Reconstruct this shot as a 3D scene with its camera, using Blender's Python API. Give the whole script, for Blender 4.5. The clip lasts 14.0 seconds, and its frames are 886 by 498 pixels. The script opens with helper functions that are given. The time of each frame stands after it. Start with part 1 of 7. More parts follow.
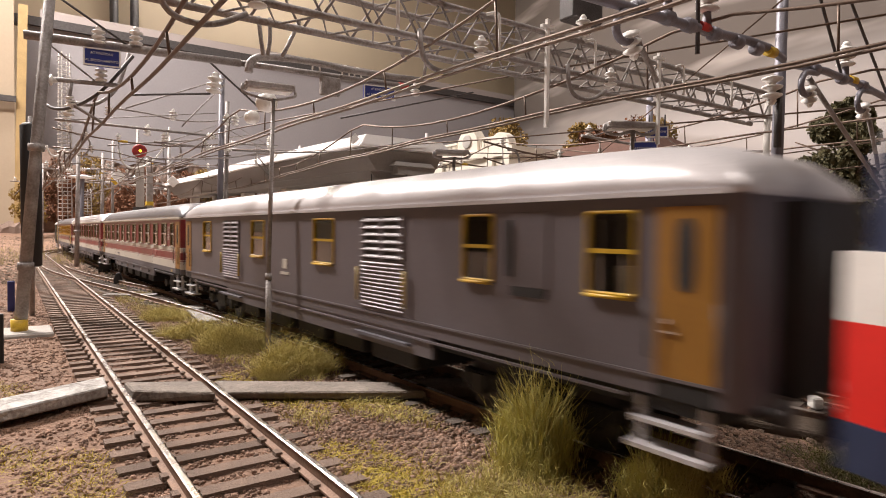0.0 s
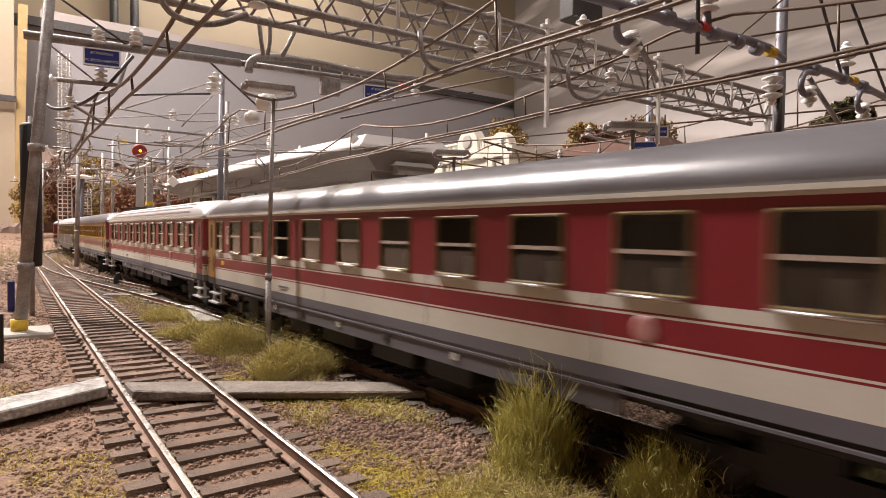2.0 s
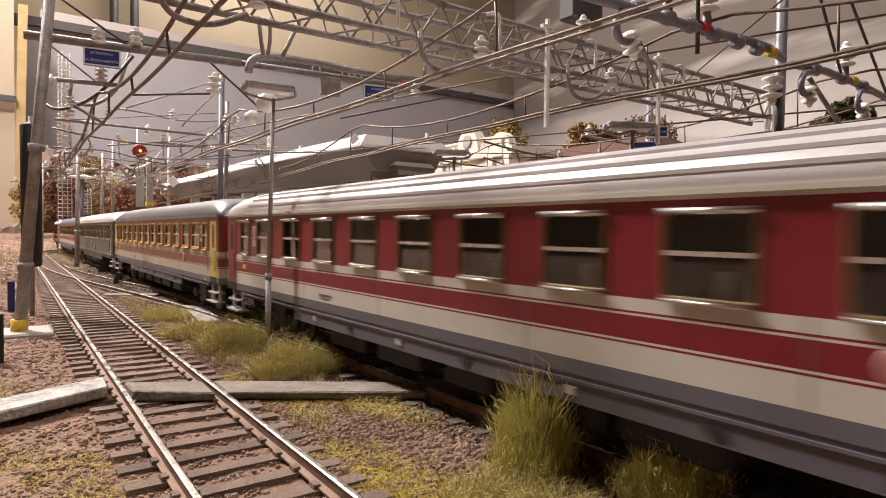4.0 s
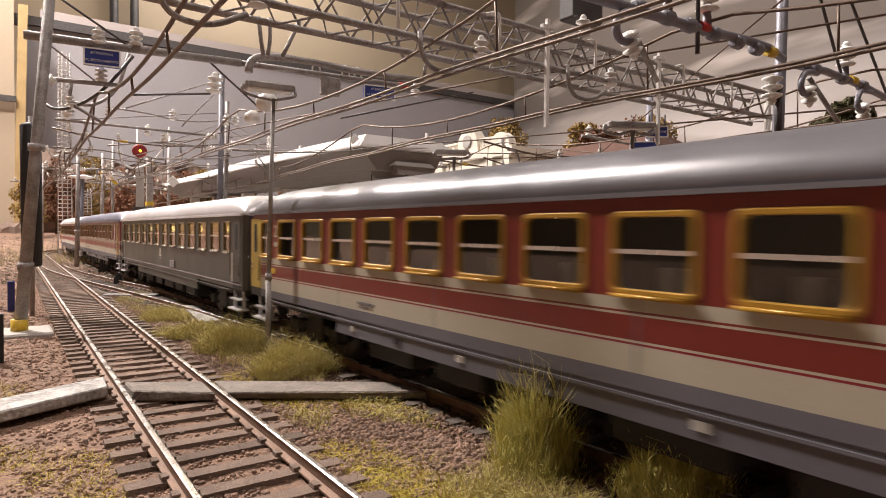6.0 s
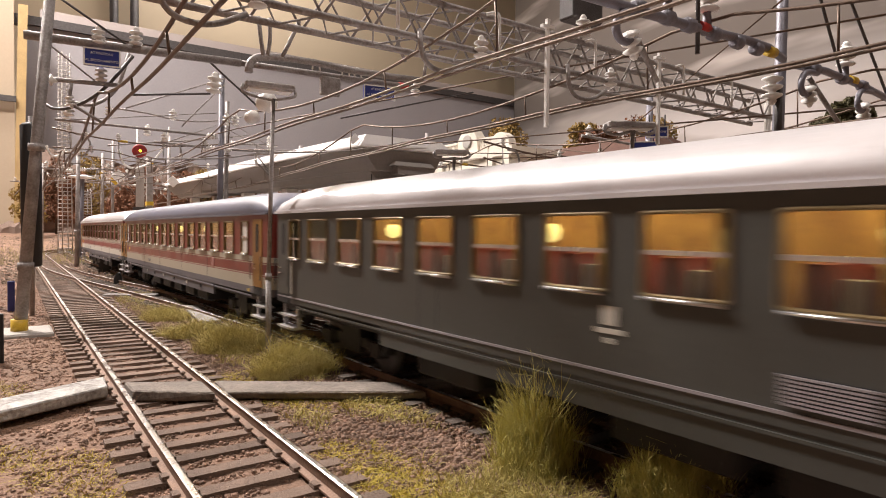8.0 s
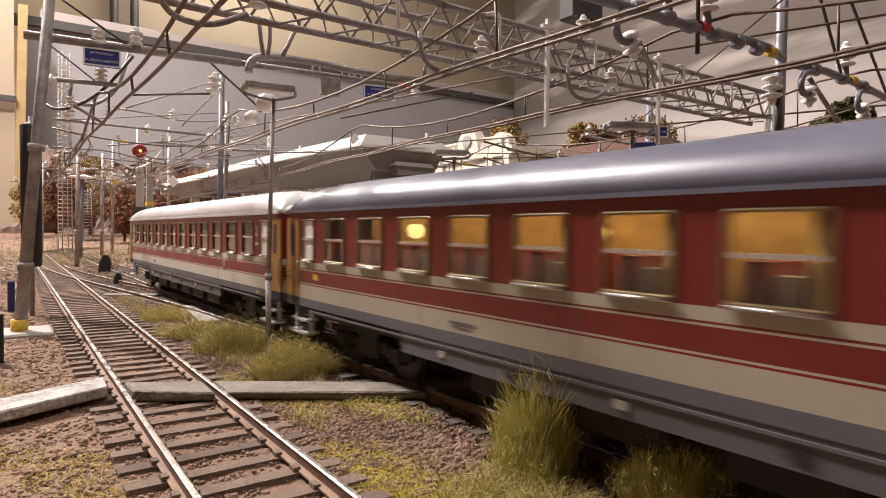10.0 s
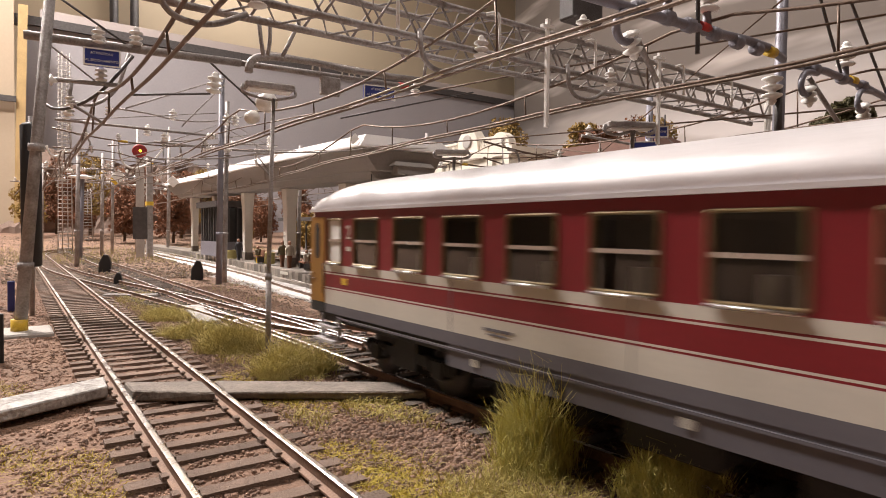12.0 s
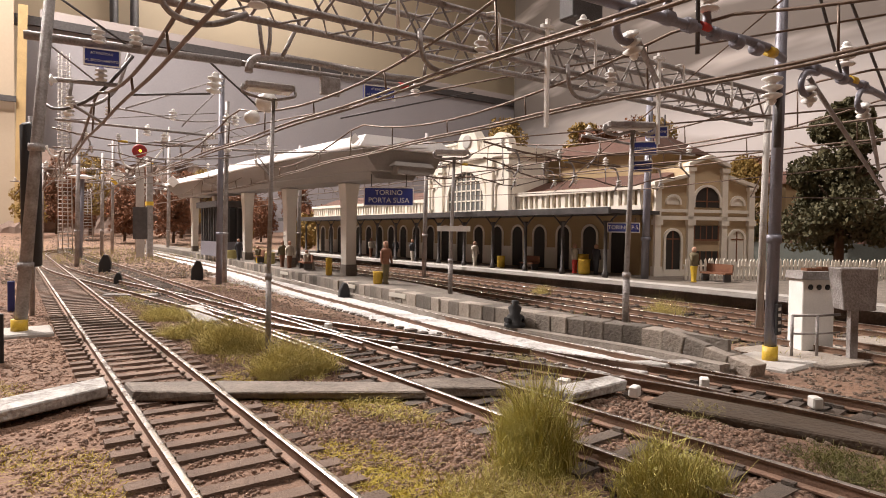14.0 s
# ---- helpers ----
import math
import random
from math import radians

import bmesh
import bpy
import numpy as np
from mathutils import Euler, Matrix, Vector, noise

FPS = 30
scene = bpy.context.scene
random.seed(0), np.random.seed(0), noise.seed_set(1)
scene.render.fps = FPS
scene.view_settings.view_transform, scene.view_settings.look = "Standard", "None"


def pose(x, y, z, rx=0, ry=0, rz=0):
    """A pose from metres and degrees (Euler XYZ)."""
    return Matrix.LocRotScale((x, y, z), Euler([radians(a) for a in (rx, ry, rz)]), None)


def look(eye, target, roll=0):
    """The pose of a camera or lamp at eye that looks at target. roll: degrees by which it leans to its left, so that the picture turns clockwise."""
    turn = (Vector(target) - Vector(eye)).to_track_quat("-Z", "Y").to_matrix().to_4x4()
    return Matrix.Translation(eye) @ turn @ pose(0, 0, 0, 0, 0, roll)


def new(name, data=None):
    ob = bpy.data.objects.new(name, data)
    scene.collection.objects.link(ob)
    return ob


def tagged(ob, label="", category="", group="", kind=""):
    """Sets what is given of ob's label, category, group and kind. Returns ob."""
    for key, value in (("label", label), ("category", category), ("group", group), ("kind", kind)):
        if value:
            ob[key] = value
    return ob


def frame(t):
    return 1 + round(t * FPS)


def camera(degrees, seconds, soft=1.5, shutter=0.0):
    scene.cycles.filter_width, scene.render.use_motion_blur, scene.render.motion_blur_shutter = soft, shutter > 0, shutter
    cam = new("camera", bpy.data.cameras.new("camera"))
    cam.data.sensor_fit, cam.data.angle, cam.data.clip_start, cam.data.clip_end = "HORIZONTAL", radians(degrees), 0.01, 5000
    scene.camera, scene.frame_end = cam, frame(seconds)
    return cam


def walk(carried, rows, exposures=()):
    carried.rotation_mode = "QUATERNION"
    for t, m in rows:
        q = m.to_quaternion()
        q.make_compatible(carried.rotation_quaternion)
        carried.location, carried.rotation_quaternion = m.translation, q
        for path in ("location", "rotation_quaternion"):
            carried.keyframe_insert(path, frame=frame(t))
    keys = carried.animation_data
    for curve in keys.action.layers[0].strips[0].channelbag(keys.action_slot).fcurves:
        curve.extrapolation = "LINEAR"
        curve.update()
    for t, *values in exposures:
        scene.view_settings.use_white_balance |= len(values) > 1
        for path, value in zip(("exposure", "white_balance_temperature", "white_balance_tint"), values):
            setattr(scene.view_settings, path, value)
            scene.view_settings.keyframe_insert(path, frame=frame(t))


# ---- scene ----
# All building lengths below are in centimetres of the model layout (1:87); U brings them to metres.
U = 0.01
H_EYE = 3.3
cam = camera(71.9, 14.0, soft=0.95, shutter=0.5)
YAW, PITCH, ROLL = 35.3, -1.6, 0.6
_aim = (math.sin(radians(YAW)) * math.cos(radians(PITCH)), math.cos(radians(YAW)) * math.cos(radians(PITCH)), math.sin(radians(PITCH)))
EYE = (0.0, 0.0, H_EYE * U)
CAM_POSE = look(EYE, (EYE[0] + _aim[0], EYE[1] + _aim[1], EYE[2] + _aim[2]), ROLL)
walk(cam, [(0.0, CAM_POSE), (14.0, CAM_POSE)], exposures=[(0.0, 0.0), (14.0, 0.0)])

# ---- light: an indoor club room, lit by unseen, assumed ceiling lamps ----
world = bpy.data.worlds.new("room_world")
scene.world = world
world.use_nodes = True
world.node_tree.nodes["Background"].inputs[0].default_value = (1.0, 0.9, 0.8, 1)
world.node_tree.nodes["Background"].inputs[1].default_value = 0.02


def unseen_ceiling_lamp(x, y, z, sx, sy, watts, color, target):
    data = bpy.data.lights.new("unseen_ceiling_lamp_light", "AREA")
    data.shape, data.size, data.size_y, data.energy, data.color = "RECTANGLE", sx * U, sy * U, watts, color
    ob = new("unseen_ceiling_lamp_light", data)
    ob.matrix_world = look((x * U, y * U, z * U), tuple(c * U for c in target))
    return ob


# Unseen lamps: a key, then added ones for rail sheen, wing, trees, far wall.
LAMPS = ((-34, 108, 118, 8, 30, 50.0, (6, 48, 0)), (-8, 146, 92, 30, 6, 13.5, (6, 45, 0)), (14, -22, 126, 8, 20, 7.5, (34, 24, 0)), (75, 125, 128, 8, 50, 2.0, (70, 80, 0)), (60, 200, 132, 60, 6, 7.0, (60, 232, 60)))
for lx, ly, lz, lw, ld, watts, tgt in LAMPS:
    unseen_ceiling_lamp(lx, ly, lz, lw, ld, watts, (1.0, 0.90, 0.84), tgt)


# ---- materials ----
def mat(name, color, rough=0.6, metal=0.0, var=0.25, scale=300.0, bump=0.15, fine=2500.0, second=None, amount=0.5,
        emit=0.0, random_obj=0.0, island=0.0, coat=0.0):
    """A paint, plaster or metal with stains (scale, per metre) and grain (fine, per metre)."""
    m = bpy.data.materials.new(name)
    m.use_nodes = True
    nt = m.node_tree
    n, l = nt.nodes, nt.links
    bsdf = n["Principled BSDF"]
    tex = n.new("ShaderNodeTexCoord")
    big, small = n.new("ShaderNodeTexNoise"), n.new("ShaderNodeTexNoise")
    big.inputs["Scale"].default_value, big.inputs["Detail"].default_value = scale, 4
    small.inputs["Scale"].default_value, small.inputs["Detail"].default_value = fine, 3
    for t in (big, small):
        l.new(tex.outputs["Object"], t.inputs["Vector"])
    ramp = n.new("ShaderNodeValToRGB")
    dark = second or tuple(c * (1 - var) for c in color)
    lite = color if second else tuple(min(1, c * (1 + var * 0.6)) for c in color)
    ramp.color_ramp.elements[0].color, ramp.color_ramp.elements[1].color = (*dark, 1), (*lite, 1)
    ramp.color_ramp.elements[0].position, ramp.color_ramp.elements[1].position = 0.5 - amount * 0.4, 0.5 + amount * 0.3
    mix = n.new("ShaderNodeMix")
    mix.data_type, mix.factor_mode = "FLOAT", "UNIFORM"
    mix.inputs[0].default_value = 0.4
    l.new(big.outputs["Fac"], mix.inputs[2])
    l.new(small.outputs["Fac"], mix.inputs[3])
    l.new(mix.outputs[0], ramp.inputs[0])
    out = ramp.outputs[0]
    if random_obj:
        info, hsv, mr = n.new("ShaderNodeObjectInfo"), n.new("ShaderNodeHueSaturation"), n.new("ShaderNodeMapRange")
        mr.inputs[3].default_value, mr.inputs[4].default_value = 1 - random_obj, 1 + random_obj
        l.new(info.outputs["Random"], mr.inputs[0])
        l.new(mr.outputs[0], hsv.inputs["Value"])
        l.new(out, hsv.inputs["Color"])
        out = hsv.outputs[0]
    if island:
        geo, hs, m1, m2 = n.new("ShaderNodeNewGeometry"), n.new("ShaderNodeHueSaturation"), n.new("ShaderNodeMapRange"), n.new("ShaderNodeMapRange")
        m1.inputs[3].default_value, m1.inputs[4].default_value = 1 - island, 1 + island
        m2.inputs[3].default_value, m2.inputs[4].default_value = 0.485, 0.515
        l.new(geo.outputs["Random Per Island"], m1.inputs[0])
        l.new(small.outputs["Fac"], m2.inputs[0])
        l.new(m1.outputs[0], hs.inputs["Value"])
        l.new(m2.outputs[0], hs.inputs["Hue"])
        l.new(out, hs.inputs["Color"])
        out = hs.outputs[0]
    l.new(out, bsdf.inputs["Base Color"])
    bsdf.inputs["Roughness"].default_value, bsdf.inputs["Metallic"].default_value = rough, metal
    bsdf.inputs["Coat Weight"].default_value = coat
    rr = n.new("ShaderNodeMapRange")
    rr.inputs[3].default_value, rr.inputs[4].default_value = max(0.02, rough - 0.12), min(1, rough + 0.12)
    l.new(big.outputs["Fac"], rr.inputs[0])
    l.new(rr.outputs[0], bsdf.inputs["Roughness"])
    if bump:
        b = n.new("ShaderNodeBump")
        b.inputs["Strength"].default_value, b.inputs["Distance"].default_value = bump, 0.0006
        l.new(small.outputs["Fac"], b.inputs["Height"])
        l.new(b.outputs[0], bsdf.inputs["Normal"])
    if emit:
        l.new(out, bsdf.inputs["Emission Color"])
        bsdf.inputs["Emission Strength"].default_value = emit
    return m


def glass(name, color=(0.9, 0.95, 0.95), rough=0.03):
    m = bpy.data.materials.new(name)
    m.use_nodes = True
    nt = m.node_tree
    n, l = nt.nodes, nt.links
    n.remove(n["Principled BSDF"])
    tr, gl, mx, fr = n.new("ShaderNodeBsdfTransparent"), n.new("ShaderNodeBsdfGlossy"), n.new("ShaderNodeMixShader"), n.new("ShaderNodeLayerWeight")
    tr.inputs[0].default_value = (*color, 1)
    gl.inputs["Roughness"].default_value = rough
    pw, mr = n.new("ShaderNodeMath"), n.new("ShaderNodeMapRange")
    pw.operation = "POWER"
    pw.inputs[1].default_value = 4.0
    mr.inputs[3].default_value, mr.inputs[4].default_value = 0.05, 0.95
    fr.inputs[0].default_value = 0.5
    l.new(fr.outputs["Facing"], pw.inputs[0])
    l.new(pw.outputs[0], mr.inputs[0])
    l.new(mr.outputs[0], mx.inputs[0])
    l.new(tr.outputs[0], mx.inputs[1])
    l.new(gl.outputs[0], mx.inputs[2])
    l.new(mx.outputs[0], n["Material Output"].inputs[0])
    return m



def cloud_cloth():
    """Painted clouds: pale towards the horizon, brownish grey above, with light diagonal streaks."""
    m = bpy.data.materials.new("sky_cloth")
    m.use_nodes = True
    n, l = m.node_tree.nodes, m.node_tree.links
    bsdf = n["Principled BSDF"]
    tex, mp, ns, sep = n.new("ShaderNodeTexCoord"), n.new("ShaderNodeMapping"), n.new("ShaderNodeTexNoise"), n.new("ShaderNodeSeparateXYZ")
    mp.inputs["Rotation"].default_value = (radians(-28), 0, 0)
    mp.inputs["Scale"].default_value = (0.5, 0.9, 6.0)
    ns.inputs["Scale"].default_value, ns.inputs["Detail"].default_value = 2.2, 3
    l.new(tex.outputs["Object"], mp.inputs[0])
    l.new(mp.outputs[0], ns.inputs["Vector"])
    l.new(tex.outputs["Object"], sep.inputs[0])
    mr = n.new("ShaderNodeMapRange")
    mr.inputs[1].default_value, mr.inputs[2].default_value = 0.26, 0.42
    l.new(sep.outputs[2], mr.inputs[0])
    c1, c2, mx, mx2 = n.new("ShaderNodeValToRGB"), n.new("ShaderNodeValToRGB"), n.new("ShaderNodeMix"), n.new("ShaderNodeMix")
    c1.color_ramp.elements[0].color, c1.color_ramp.elements[1].color = (0.70, 0.66, 0.65, 1), (0.15, 0.127, 0.113, 1)
    c2.color_ramp.elements[0].position, c2.color_ramp.elements[1].position = 0.52, 0.68
    l.new(mr.outputs[0], c1.inputs[0])
    l.new(ns.outputs["Fac"], c2.inputs[0])
    mx.data_type = "RGBA"
    l.new(c2.outputs[0], mx.inputs[0])
    l.new(c1.outputs[0], mx.inputs[6])
    mx.inputs[7].default_value = (0.44, 0.395, 0.37, 1)
    l.new(mx.outputs[2], bsdf.inputs["Base Color"])
    bsdf.inputs["Roughness"].default_value = 0.95
    return m


M = {}
M["earth"] = mat("earth", (0.30, 0.185, 0.125), 0.97, 0, 0.5, 70, 1.0, 1400, (0.10, 0.058, 0.04), 0.6)
M["stone"] = mat("ballast_stone", (0.255, 0.165, 0.118), 0.9, 0, 0.5, 120, 0.6, 3000, (0.15, 0.088, 0.06), 0.8, island=0.45)
M["stone_grey"] = mat("grey_stone", (0.24, 0.175, 0.13), 0.9, 0, 0.5, 120, 0.6, 3000, (0.11, 0.075, 0.055), 0.8, island=0.4)
M["lime"] = mat("lime_powder", (0.72, 0.70, 0.69), 0.95, 0, 0.3, 110, 0.9, 900, (0.42, 0.40, 0.385), 0.35, island=0.2)
M["sleeper"] = mat("sleeper_brown", (0.235, 0.165, 0.125), 0.85, 0, 0.4, 300, 0.7, 3500, (0.115, 0.078, 0.06), 0.7, random_obj=0.3)
M["sleeper_dark"] = mat("sleeper_dark", (0.15, 0.115, 0.09), 0.85, 0, 0.4, 400, 0.6, 3500, (0.05, 0.042, 0.038), 0.8, random_obj=0.25)
M["rail_rust"] = mat("rail_rust", (0.24, 0.15, 0.105), 0.7, 0.3, 0.4, 200, 0.3, 2500)
M["rail_top"] = mat("rail_polished", (0.78, 0.75, 0.72), 0.28, 1.0, 0.1, 200, 0.05, 2500)
M["concrete"] = mat("concrete", (0.34, 0.30, 0.26), 0.9, 0, 0.4, 90, 0.8, 1200, (0.13, 0.105, 0.085), 0.7, random_obj=0.5)
M["concrete_pale"] = mat("concrete_pale", (0.56, 0.53, 0.50), 0.9, 0, 0.3, 120, 0.5, 2500, (0.30, 0.275, 0.25), 0.8)
M["weathered"] = mat("weathered_plank", (0.54, 0.52, 0.50), 0.75, 0, 0.3, 160, 0.9, 900, (0.17, 0.15, 0.13), 0.35)
M["slab"] = mat("slab_grey", (0.27, 0.23, 0.195), 0.8, 0, 0.4, 150, 0.8, 1100, (0.11, 0.09, 0.075), 0.6, random_obj=0.15)
M["steel"] = mat("mast_grey", (0.40, 0.375, 0.37), 0.55, 0.2, 0.3, 220, 0.5, 1500, (0.17, 0.145, 0.13), 0.5)
M["steel_blue"] = mat("mast_blue_grey", (0.26, 0.255, 0.30), 0.45, 0.3, 0.3, 150, 0.25, 2500, (0.16, 0.155, 0.18), 0.7)
M["steel_dark"] = mat("dark_steel", (0.085, 0.078, 0.078), 0.5, 0.3, 0.4, 200, 0.3, 2500)
M["wire"] = mat("catenary_wire", (0.15, 0.105, 0.08), 0.5, 0.5, 0.3, 200, 0.0, 2500)
M["ceramic"] = mat("white_ceramic", (0.82, 0.80, 0.77), 0.3, 0, 0.1, 300, 0.0, 2000)
M["yellow"] = mat("yellow_paint", (0.65, 0.43, 0.04), 0.5, 0, 0.3, 300, 0.2, 2500)
M["red_paint"] = mat("red_paint", (0.50, 0.035, 0.03), 0.5, 0, 0.2, 300, 0.1, 2500)
M["black"] = mat("black_rubber", (0.018, 0.017, 0.018), 0.6, 0, 0.3, 300, 0.2, 2500)
M["blue_sign"] = mat("blue_sign", (0.03, 0.045, 0.24), 0.4, 0, 0.15, 300, 0.05, 2500)
M["white"] = mat("white_paint", (0.78, 0.76, 0.73), 0.55, 0, 0.12, 150, 0.1, 2500)
M["grey_board"] = mat("grey_board", (0.32, 0.305, 0.32), 0.9, 0, 0.08, 6, 0.05, 200)
M["sky_cloth"] = cloud_cloth()
M["cream_wall"] = mat("cream_wall", (0.74, 0.62, 0.45), 0.85, 0, 0.06, 5, 0.1, 300)
# Cream toned down to tan: panel's shadow in the colour, less ceiling bounce.
M["dimmed_cream"] = mat("dimmed_cream", (0.42, 0.34, 0.25), 0.85, 0, 0.06, 5, 0.1, 300)
M["dark_unseen_wall"] = mat("dark_unseen_wall", (0.22, 0.15, 0.10), 0.7, 0, 0.2, 5, 0.1, 300)
M["wood_frame"] = mat("wood_frame", (0.42, 0.29, 0.13), 0.6, 0, 0.25, 40, 0.2, 400)


# ---- mesh tools (centimetres) ----
def box(bm, x0, x1, y0, y1, z0, z1, mi=0, rot=0.0, origin=None):
    vs = [bm.verts.new((x, y, z)) for x in (x0, x1) for y in (y0, y1) for z in (z0, z1)]
    if rot:
        o = Vector(origin or ((x0 + x1) / 2, (y0 + y1) / 2, 0))
        r = Matrix.Rotation(radians(rot), 3, "Z")
        for v in vs:
            v.co = r @ (v.co - o) + o
    for q in ((0, 1, 3, 2), (4, 6, 7, 5), (0, 4, 5, 1), (2, 3, 7, 6), (0, 2, 6, 4), (1, 5, 7, 3)):
        bm.faces.new([vs[i] for i in q]).material_index = mi
    return vs


def tube(bm, p, q, r, r2=None, seg=8, mi=0, smooth=True):
    p, q = Vector(p), Vector(q)
    r2 = r if r2 is None else r2
    m = (q - p).to_track_quat("Z", "Y").to_matrix()
    ends = []
    for c, rad in ((p, r), (q, r2)):
        ends.append([bm.verts.new(c + m @ Vector((rad * math.cos(a), rad * math.sin(a), 0))) for a in (i * math.tau / seg for i in range(seg))])
    for i in range(seg):
        f = bm.faces.new((ends[0][i], ends[0][(i + 1) % seg], ends[1][(i + 1) % seg], ends[1][i]))
        f.smooth, f.material_index = smooth, mi
    bm.faces.new(ends[0][::-1]).material_index = mi
    bm.faces.new(ends[1]).material_index = mi


def rope(bm, pts, r, seg=6, mi=0):
    """One continuous round bar swept through the points."""
    P = [Vector(p) for p in pts]
    rings, last = [], None
    for i, p in enumerate(P):
        d = (P[min(i + 1, len(P) - 1)] - P[max(i - 1, 0)]).normalized()
        side = (last - d * last.dot(d)) if last else d.orthogonal()
        side.normalize()
        last = side
        up = d.cross(side)
        rings.append([bm.verts.new(p + side * (r * math.cos(k * math.tau / seg)) + up * (r * math.sin(k * math.tau / seg))) for k in range(seg)])
    for u, v in zip(rings, rings[1:]):
        for i in range(seg):
            f = bm.faces.new((u[i], u[(i + 1) % seg], v[(i + 1) % seg], v[i]))
            f.smooth, f.material_index = True, mi
    bm.faces.new(rings[0][::-1]).material_index = mi
    bm.faces.new(rings[-1]).material_index = mi


def lathe(bm, profile, at=(0, 0, 0), seg=12, mi=0, axis=None):
    """A turned body: profile rows of (radius, height)."""
    m = Vector(axis).to_track_quat("Z", "Y").to_matrix() if axis else Matrix.Identity(3)
    rings = [[bm.verts.new(Vector(at) + m @ Vector((r * math.cos(i * math.tau / seg), r * math.sin(i * math.tau / seg), z))) for i in range(seg)] for r, z in profile]
    for a, b in zip(rings, rings[1:]):
        for i in range(seg):
            f = bm.faces.new((a[i], a[(i + 1) % seg], b[(i + 1) % seg], b[i]))
            f.smooth, f.material_index = True, mi
    bm.faces.new(rings[0][::-1]).material_index = mi
    bm.faces.new(rings[-1]).material_index = mi


def loft(bm, sections, mi=0, smooth=True, closed=True, caps=True):
    rings = [[bm.verts.new(p) for p in s] for s in sections]
    k = len(rings[0])
    for a, b in zip(rings, rings[1:]):
        for i in range(k if closed else k - 1):
            f = bm.faces.new((a[i], a[(i + 1) % k], b[(i + 1) % k], b[i]))
            f.smooth, f.material_index = smooth, mi
    if caps:
        bm.faces.new(rings[0][::-1]).material_index = mi
        bm.faces.new(rings[-1]).material_index = mi


def to_mesh(name, bm, mats, bevel=0.0):
    if bevel:
        bmesh.ops.bevel(bm, geom=bm.edges[:], offset=bevel, segments=1, affect="EDGES")
    bmesh.ops.recalc_face_normals(bm, faces=bm.faces[:])
    me = bpy.data.meshes.new(name)
    for v in bm.verts:
        v.co *= U
    bm.to_mesh(me)
    bm.free()
    for m in (mats if isinstance(mats, (list, tuple)) else [mats]):
        me.materials.append(m)
    return me


def part(name, bm, mats, parent=None, label="", bevel=0.0):
    ob = new(name, to_mesh(name, bm, mats, bevel))
    ob.parent = parent
    if label:
        tagged(ob, label)
    return ob


def thing(name, label, category, x=0, y=0, z=0, rz=0, group="", kind=""):
    ob = new(name)
    ob.empty_display_size = 0.01
    ob.matrix_basis = pose(x * U, y * U, z * U, 0, 0, rz)
    return tagged(ob, label, category, group, kind)


def B():
    return bmesh.new()


def lerp_path(pts, y):
    """The smooth x at y along (x, y) rows."""
    for (xa, ya), (xb, yb) in zip(pts, pts[1:]):
        if y <= yb:
            k = max(0.0, (y - ya) / (yb - ya))
            k2 = k * k * (3 - 2 * k)
            return xa + (xb - xa) * (0.5 * k + 0.5 * k2)
    return pts[-1][0]


def arc_track(x0, y_bend, radius, turn_deg, start=-14, step=0.5, pre=()):
    """Points of a line up the layout that bends to the far side beyond y_bend."""
    pts, y = [], start
    while y < y_bend:
        pts.append((lerp_path(pre, y) if pre else x0, y))
        y += step
    xe = lerp_path(pre, y_bend) if pre else x0
    k = int(radians(turn_deg) * radius / step)
    for i in range(k):
        a = i * step / radius
        pts.append((xe + radius * (1 - math.cos(a)), y_bend + radius * math.sin(a)))
    return pts


LEFT = arc_track(2.69, 88, 70, 60)
MAIN = arc_track(8.2, 100, 65, 80, start=-40, pre=((8.4, -40), (8.35, -8), (8.27, 4), (8.08, 9), (7.96, 14), (7.86, 20), (7.6, 40), (7.25, 66), (7.1, 100)))
THIRD = arc_track(13.0, 110, 70, 60, pre=((13.4, -14), (13.2, 4), (12.9, 14), (13.6, 28), (15.6, 50), (16.2, 70), (17.5, 110)))
FOURTH = arc_track(24.0, 120, 60, 50, pre=((19.5, -14), (20.5, 4), (21.5, 18), (23.2, 40), (24.5, 70), (26.5, 120)))
FIFTH = arc_track(28.5, 120, 60, 50, pre=((24.5, -14), (25.4, 8), (26.5, 24), (28.0, 45), (29.0, 70), (30.5, 120)))


def along(pts, s):
    """Point and heading at the arc length s from the first point."""
    for a, b in zip(pts, pts[1:]):
        d = math.hypot(b[0] - a[0], b[1] - a[1])
        if s <= d:
            k = s / d
            return (a[0] + (b[0] - a[0]) * k, a[1] + (b[1] - a[1]) * k), math.atan2(-(b[0] - a[0]), b[1] - a[1])
        s -= d
    return pts[-1], math.atan2(-(pts[-1][0] - pts[-2][0]), pts[-1][1] - pts[-2][1])


def arc_length(pts):
    return sum(math.hypot(b[0] - a[0], b[1] - a[1]) for a, b in zip(pts, pts[1:]))


